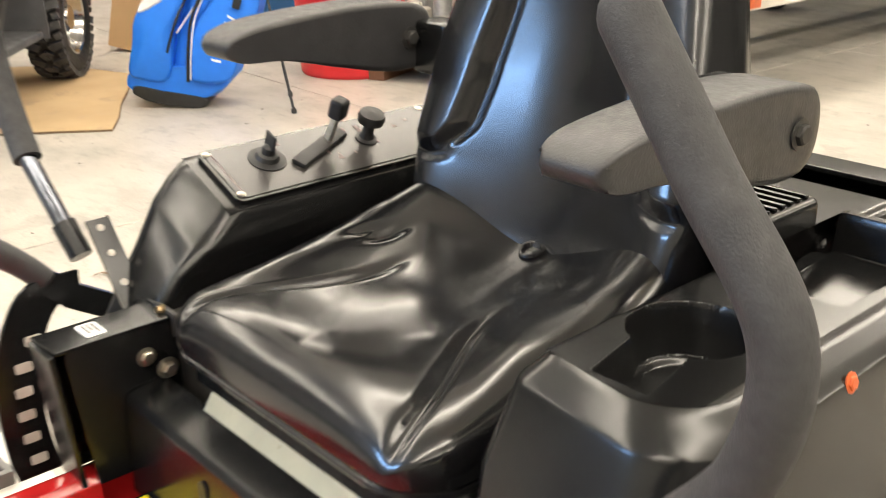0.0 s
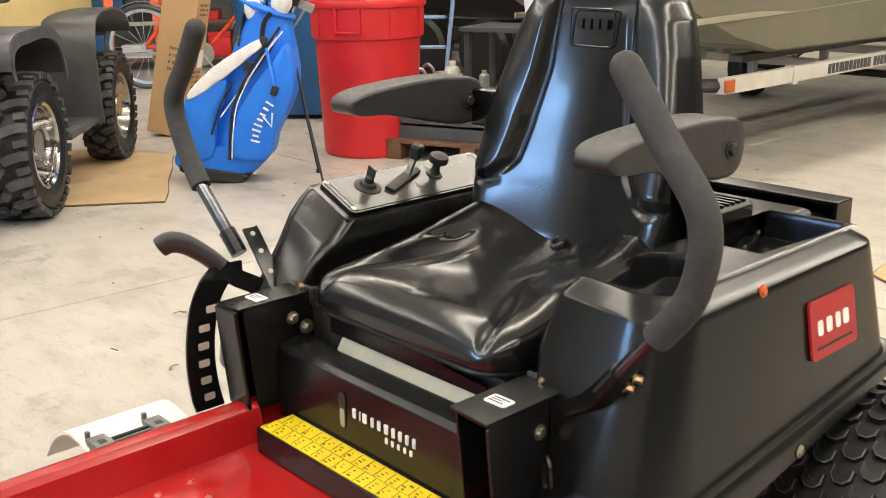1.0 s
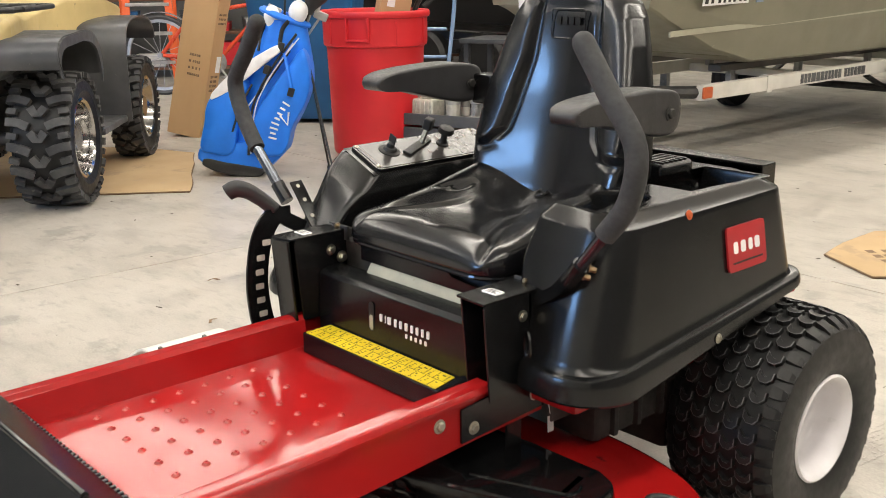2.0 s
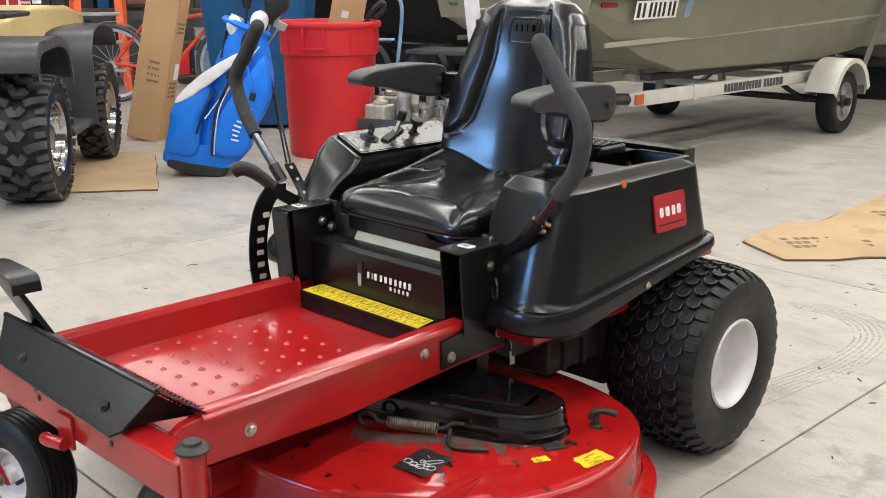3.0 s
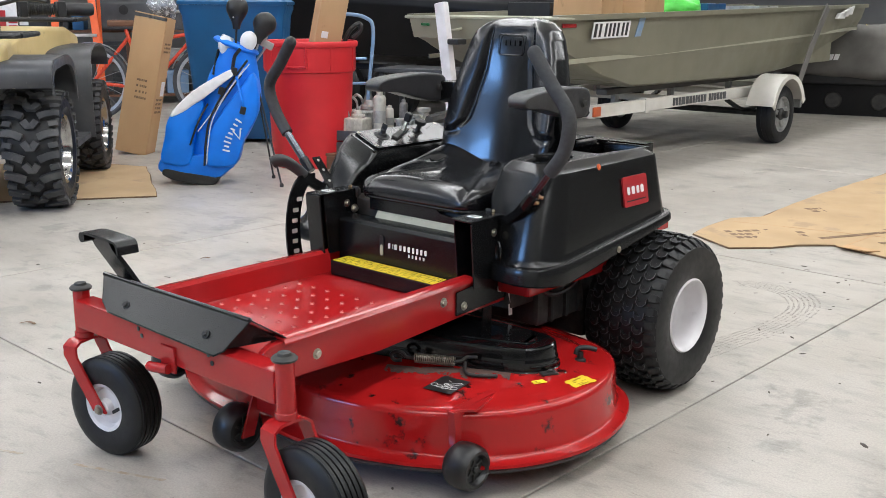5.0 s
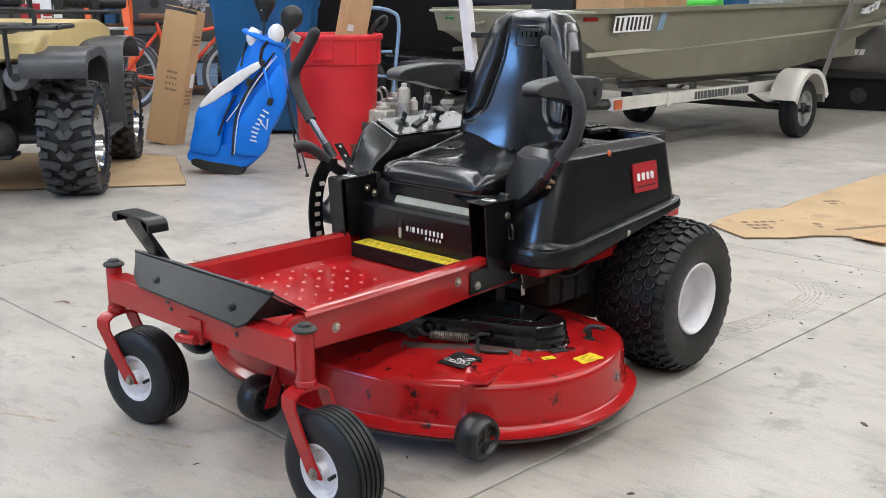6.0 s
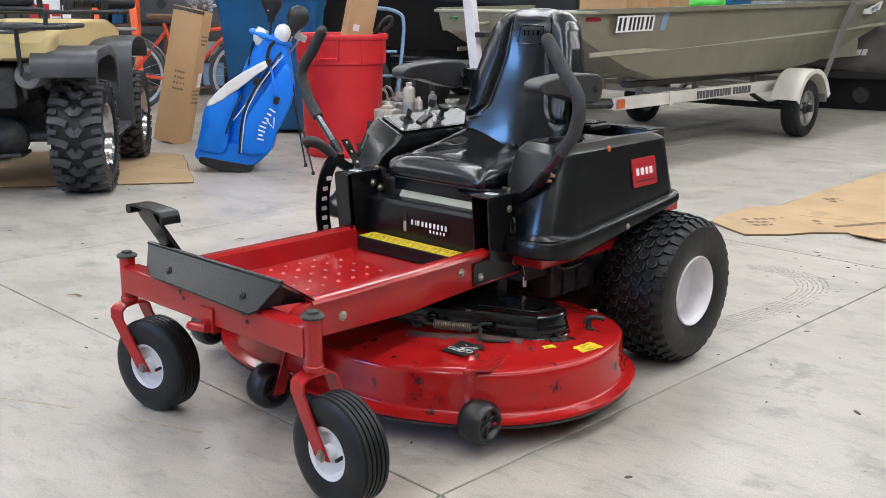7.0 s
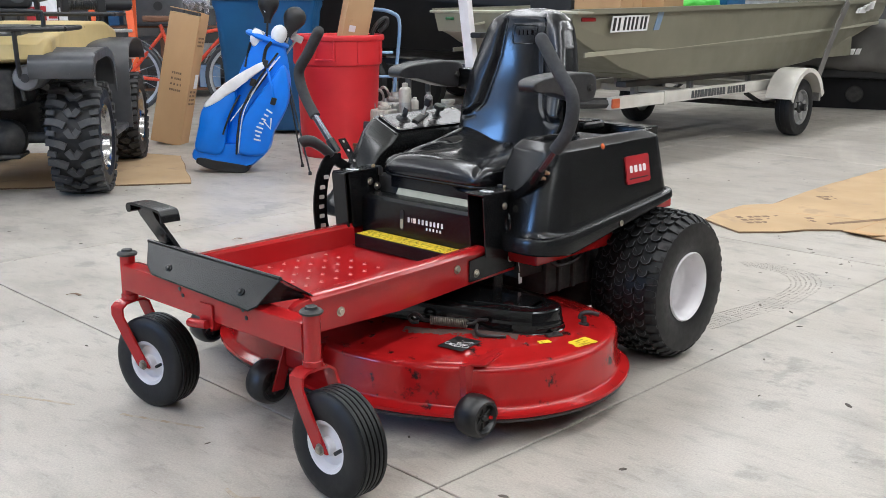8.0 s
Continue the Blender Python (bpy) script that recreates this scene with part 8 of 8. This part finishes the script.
for x, y, w_, h_, mt, rows, lb in ((-6.95, 2.72, 0.22, 1.30, M_WHITE, 3, "white sign board with red bars standing on the floor"), (-6.85, 2.92, 0.30, 1.32, M_INK, 2, "black sign board with white bars standing on the floor")):
    s_ = thing("sign_board", lb, "sign", pose(x, y, 0, 0, 0, 55), group="sign boards")
    bm = bm_new()
    rbox(bm, (-w_ / 2, -0.012, 0), (w_ / 2, 0.012, h_), 0.003)
    part("board", bm, mt, s_)
    bm = bm_new()
    bars(bm, lambda u, v, d: Vector((-w_ / 2 + 0.03 + v * -1.0, -0.0125 - d, 0.55 + u)), rows, random.Random(rows), 0, 0.6, 0.075, 0.02, 0, 0.003)
    part("sign_bar", bm, M_LOGO if mt is M_WHITE else M_WHITE, s_, kind="stuff")
gc = thing("plastic_case", "grey moulded plastic case with a round hole on a shelf", "case", pose(-9.05, 5.25, 0.90, 0, 0, 50))
bm = bm_new()
rbox(bm, (-0.32, -0.15, 0), (0.32, 0.15, 0.36), 0.05, 3)
part("case_body", bm, M_GREYPL, gc)
bm = bm_new()
lathe(bm, [(0.05, 0), (0.055, 0.006), (0.0005, 0.004)], 20, aim((0, -0.15, 0.24), (0, -1, 0)))
part("round_socket", bm, M_INK, gc)
for (x, y, rz, L_) in ((-9.35, 5.45, 58, 3.2), (-9.8, 2.0, 72, 2.6), (-8.6, 8.6, 30, 3.0)):
    sh = thing("storage_shelf", "dark timber shelving with odds and ends at the back", "shelf", pose(x, y, 0, 0, 0, rz), group="back shelves")
    for z in (0.12, 0.52, 0.90, 1.45):
        bm = bm_new()
        rbox(bm, (-L_ / 2, -0.25, z - 0.03), (L_ / 2, 0.25, z), 0.004)
        part("shelf_board", bm, M_BROWN, sh)
    for x_ in (-L_ / 2 + 0.03, 0, L_ / 2 - 0.03):
        for y_ in (-0.22, 0.22):
            bm = bm_new()
            rbox(bm, (x_ - 0.03, y_ - 0.03, 0), (x_ + 0.03, y_ + 0.03, 1.9), 0.004)
            part("upright", bm, M_BROWN, sh)
    rg = random.Random(int(L_ * 10))
    mts = [M_GREYPL, M_CARD, M_BLACKT, M_NAVY, M_DARK, M_BINRED, M_STEEL, M_TUBEBLUE, M_DUSTW]
    for z in (0.12, 0.52, 0.90):
        xx = -L_ / 2 + 0.1
        while xx < L_ / 2 - 0.35:
            w_, h_, d_ = rg.uniform(0.12, 0.34), rg.uniform(0.10, 0.32), rg.uniform(0.2, 0.4)
            bx = thing("stored_box", "small stored box or tool case on dark shelving", "box", sh.matrix_world @ pose(xx + w_ / 2, -0.02, z, 0, 0, rg.uniform(-8, 8)), group="stored boxes")
            bm = bm_new()
            rbox(bm, (-w_ / 2, -d_ / 2, 0), (w_ / 2, d_ / 2, h_ * 0.8), 0.008)
            mt = rg.choice(mts)
            part("box_body", bm, mt, bx)
            bm = bm_new()
            rbox(bm, (-w_ / 2 - 0.005, -d_ / 2 - 0.005, h_ * 0.8), (w_ / 2 + 0.005, d_ / 2 + 0.005, h_), 0.006)
            part("lid", bm, mt, bx)
            xx += w_ + rg.uniform(0.03, 0.2)


# ---- cardboard on the floor ----
def floor_card(name, pts, lab, seed):
    o = thing(name, lab, "cardboard", pose(0, 0, 0))
    rg = random.Random(seed)
    P = []
    n = len(pts)
    for i in range(n):
        a, b_ = Vector((*pts[i], 0)), Vector((*pts[(i + 1) % n], 0))
        k = max(2, int((b_ - a).length / 0.12))
        for j in range(k):
            q = a.lerp(b_, j / k)
            P.append((q.x + rg.uniform(-0.006, 0.006), q.y + rg.uniform(-0.006, 0.006)))
    bm = bm_new()
    prism(bm, P, lambda u, v, d: Vector((u, v, d + 0.004 * (1 + noise.noise(Vector((u * 4, v * 4, 1)))) * (d > 0.003))), 0.001, 0.006)
    part("sheet", bm, M_FLOORCARD, o)
    # ragged rim whose dark colour stands for the shadowed gap at the floor
    bm = bm_new()
    sweep(bm, [Vector((x, y, 0.0055)) for x, y in P] + [Vector((*P[0], 0.0055))], 0.0052, 5)
    part("torn_edge", bm, M_CARDEDGE, o, "ragged corrugated edge, coloured dark as the shadow gap under it")
    return o


fc = floor_card("cardboard_sheet", ((-0.42, 3.27), (-0.13, 3.10), (0.03, 3.26), (0.10, 3.40), (0.25, 3.52), (0.45, 3.46), (0.95, 3.30), (1.7, 3.5), (1.8, 5.9), (-0.34, 6.15), (-0.37, 4.75), (-0.345, 3.95), (-0.45, 3.80), (-0.46, 3.5)), "flattened brown cardboard sheet with faded print on the floor", 1)
for x, y, r, rows, wid, h in ((-0.30, 3.42, 50, 3, 0.42, 0.045), (0.35, 4.05, 52, 3, 0.55, 0.05), (0.02, 5.0, 50, 4, 0.7, 0.055), (0.62, 3.62, 38, 2, 0.30, 0.04), (0.95, 4.35, 50, 3, 0.5, 0.05), (-0.22, 4.35, 52, 2, 0.35, 0.045)):
    bm = bm_new()
    T = pose(x, y, 0.0095, 0, 0, r)
    bars(bm, lambda u, v, d: T @ Vector((u, v, d)), rows, random.Random(int(wid * 100)), 0, wid, h, 0.03, 0, 0.0015)
    part("print_bar", bm, M_PRINT, fc, kind="stuff")
bm = bm_new()
for x, y, L_, r in ((0.14, 3.62, 0.45, 62), (0.42, 3.72, 0.3, 62), (0.60, 3.55, 0.25, 20)):
    rbox(bm, (0, -0.02, 0), (L_, 0.02, 0.0015), 0, m=pose(x, y, 0.0095, 0, 0, r))
part("print_bar", bm, M_PRINT, fc, kind="stuff")
# fold lines and a lifted torn tab
for x, y, L_, r in ((-0.40, 3.72, 2.1, 12), (-0.30, 4.55, 2.0, 9), (0.30, 3.53, 2.3, 86)):
    bm = bm_new()
    rbox(bm, (0, -0.004, 0), (L_, 0.004, 0.0012), 0, m=pose(x, y, 0.0098, 0, 0, r))
    part("fold_line", bm, M_CARD, fc)
bm = bm_new()
prism(bm, [(0, 0), (0.16, -0.03), (0.20, 0.06), (0.05, 0.09)], lambda u, v, d: Vector((0.28 + u, 3.47 + v, 0.010 + d + 0.10 * max(0.0, 0.05 - v))), 0, 0.004)
part("torn_tab", bm, M_CARD, fc)
floor_card("cardboard_sheet", ((-5.10, 2.42), (-4.62, 2.58), (-3.52, 1.95), (-4.24, 0.95), (-5.2, 0.2), (-6.1, 1.2)), "flattened brown cardboard sheet under the quad bike's wheels", 2)

# ---- small dirt on the floor ----
M_CRUMB = mat("dark_crumb", (0.07, 0.06, 0.05), (0.13, 0.11, 0.09), rough=0.9, scale=20)
bm = bm_new()
rg = random.Random(7)
for k in range(300):
    if k % 7:
        x, y = rg.uniform(-5, 3), rg.uniform(-2.5, 6)
    else:
        x, y = rg.gauss(0.45, 0.45), rg.gauss(2.7, 0.5)
    s_ = rg.uniform(0.003, 0.011)
    lathe(bm, [(s_, 0), (s_ * 0.7, s_ * 0.4), (0.0003, s_ * 0.5)], 6, pose(x, y, 0, 0, 0, rg.uniform(0, 180)) @ Matrix.Diagonal((rg.uniform(1, 2.2), rg.uniform(0.3, 0.8), 0.5, 1)))
solid("floor_crumb", bm, M_CRUMB, "scattered brown crumbs and clippings on the concrete", "dirt", kind="stuff")
bm = bm_new()
for x, y, L_, r in ((-1.62, 0.075, 0.06, 30), (-1.7, 1.3, 0.05, 10), (-1.95, 1.15, 0.045, 70), (-1.5, 0.9, 0.04, 120)):
    ribbon(bm, smooth_path([pose(x, y, 0.004, 0, 0, r) @ Vector(q) for q in ((0, 0, 0), (L_ * 0.5, 0.008, 0.004), (L_, 0.0, 0.0))], 3), (0, 0.006, 0), 0.002)
solid("dry_leaf", bm, M_PRINT, "small curled dry leaves on the concrete", "leaf", kind="stuff")

M_RUSTLINE = mat("ochre_rust_stain", (0.36, 0.29, 0.20), (0.43, 0.39, 0.32), rough=0.6, scale=30, mix=(0.4, 0.6))
SCUFF_OUT = ((0.545, 1.42), (0.572, 1.565), (0.599, 1.767), (0.646, 2.021), (0.635, 2.297), (0.584, 2.46), (0.478, 2.573), (0.291, 2.594), (0.15, 2.54))
SCUFF_IN = ((0.44, 1.52), (0.462, 1.62), (0.489, 1.746), (0.527, 1.964), (0.537, 2.181), (0.509, 2.326), (0.429, 2.445), (0.33, 2.49), (0.22, 2.48))
STREAKS = (((-0.739, -0.606), (-0.627, -0.551), (-0.492, -0.492)), ((-0.323, -0.429), (-0.183, -0.373), (-0.061, -0.324)), ((0.30, -0.50), (0.36, -0.506), (0.40, -0.47)))

# tyre scuffs curving behind the mower: rows of short dashes
bm = bm_new()
rg = random.Random(3)
for k in range(7):
    f = k / 6
    P = smooth_path([Vector((a + (c - a) * f, b_ + (d_ - b_) * f, 0)) for (a, b_), (c, d_) in zip(SCUFF_IN, SCUFF_OUT)], 26)
    for q0, q1 in zip(P, P[1:]):
        if rg.random() < 0.62:
            d_ = (q1 - q0).normalized()
            n_ = Vector((-d_.y, d_.x, 0)) * rg.uniform(0.002, 0.006)
            q = q0.lerp(q1, rg.uniform(0.4, 0.8))
            loft(bm, [[p + Vector((0, 0, z)) for p in (q0 - n_, q - n_, q + n_, q0 + n_)] for z in (0.0004, 0.0012)])
solid("tyre_scuff", bm, M_MARK, "faint grey tyre scuffs curving over the concrete", "tyre mark", kind="stuff")
# thin rusty lines where something was dragged
bm = bm_new()
for pts in STREAKS:
    P = smooth_path([Vector((*p, 0.0006)) for p in pts], 8)
    ribbon(bm, P, (0.0, 0.006, 0), 0.0008)
solid("rust_line", bm, M_RUSTLINE, "thin ochre rust lines on the concrete", "stain", kind="stuff")

# ---- concrete slabs, each a piece of the floor ----
SLAB = 3.05
bm = bm_new()
rbox(bm, (-SLAB / 2 + 0.003, -SLAB / 2 + 0.003, -0.05), (SLAB / 2 - 0.003, SLAB / 2 - 0.003, 0.0), 0.003, 2)
first = part("slab", bm, M_CONC, floor, smooth=0)
GRID = pose(0.684, -0.130, 0, 0, 0, -1.9)
first.matrix_world = GRID @ pose(SLAB / 2, SLAB / 2, 0)
for i in range(-4, 3):
    for j in range(-3, 6):
        if (i, j) == (0, 0):
            continue
        o = new("slab", first.data)
        o.parent = floor
        o.matrix_basis = GRID @ pose((i + 0.5) * SLAB, (j + 0.5) * SLAB, 0)
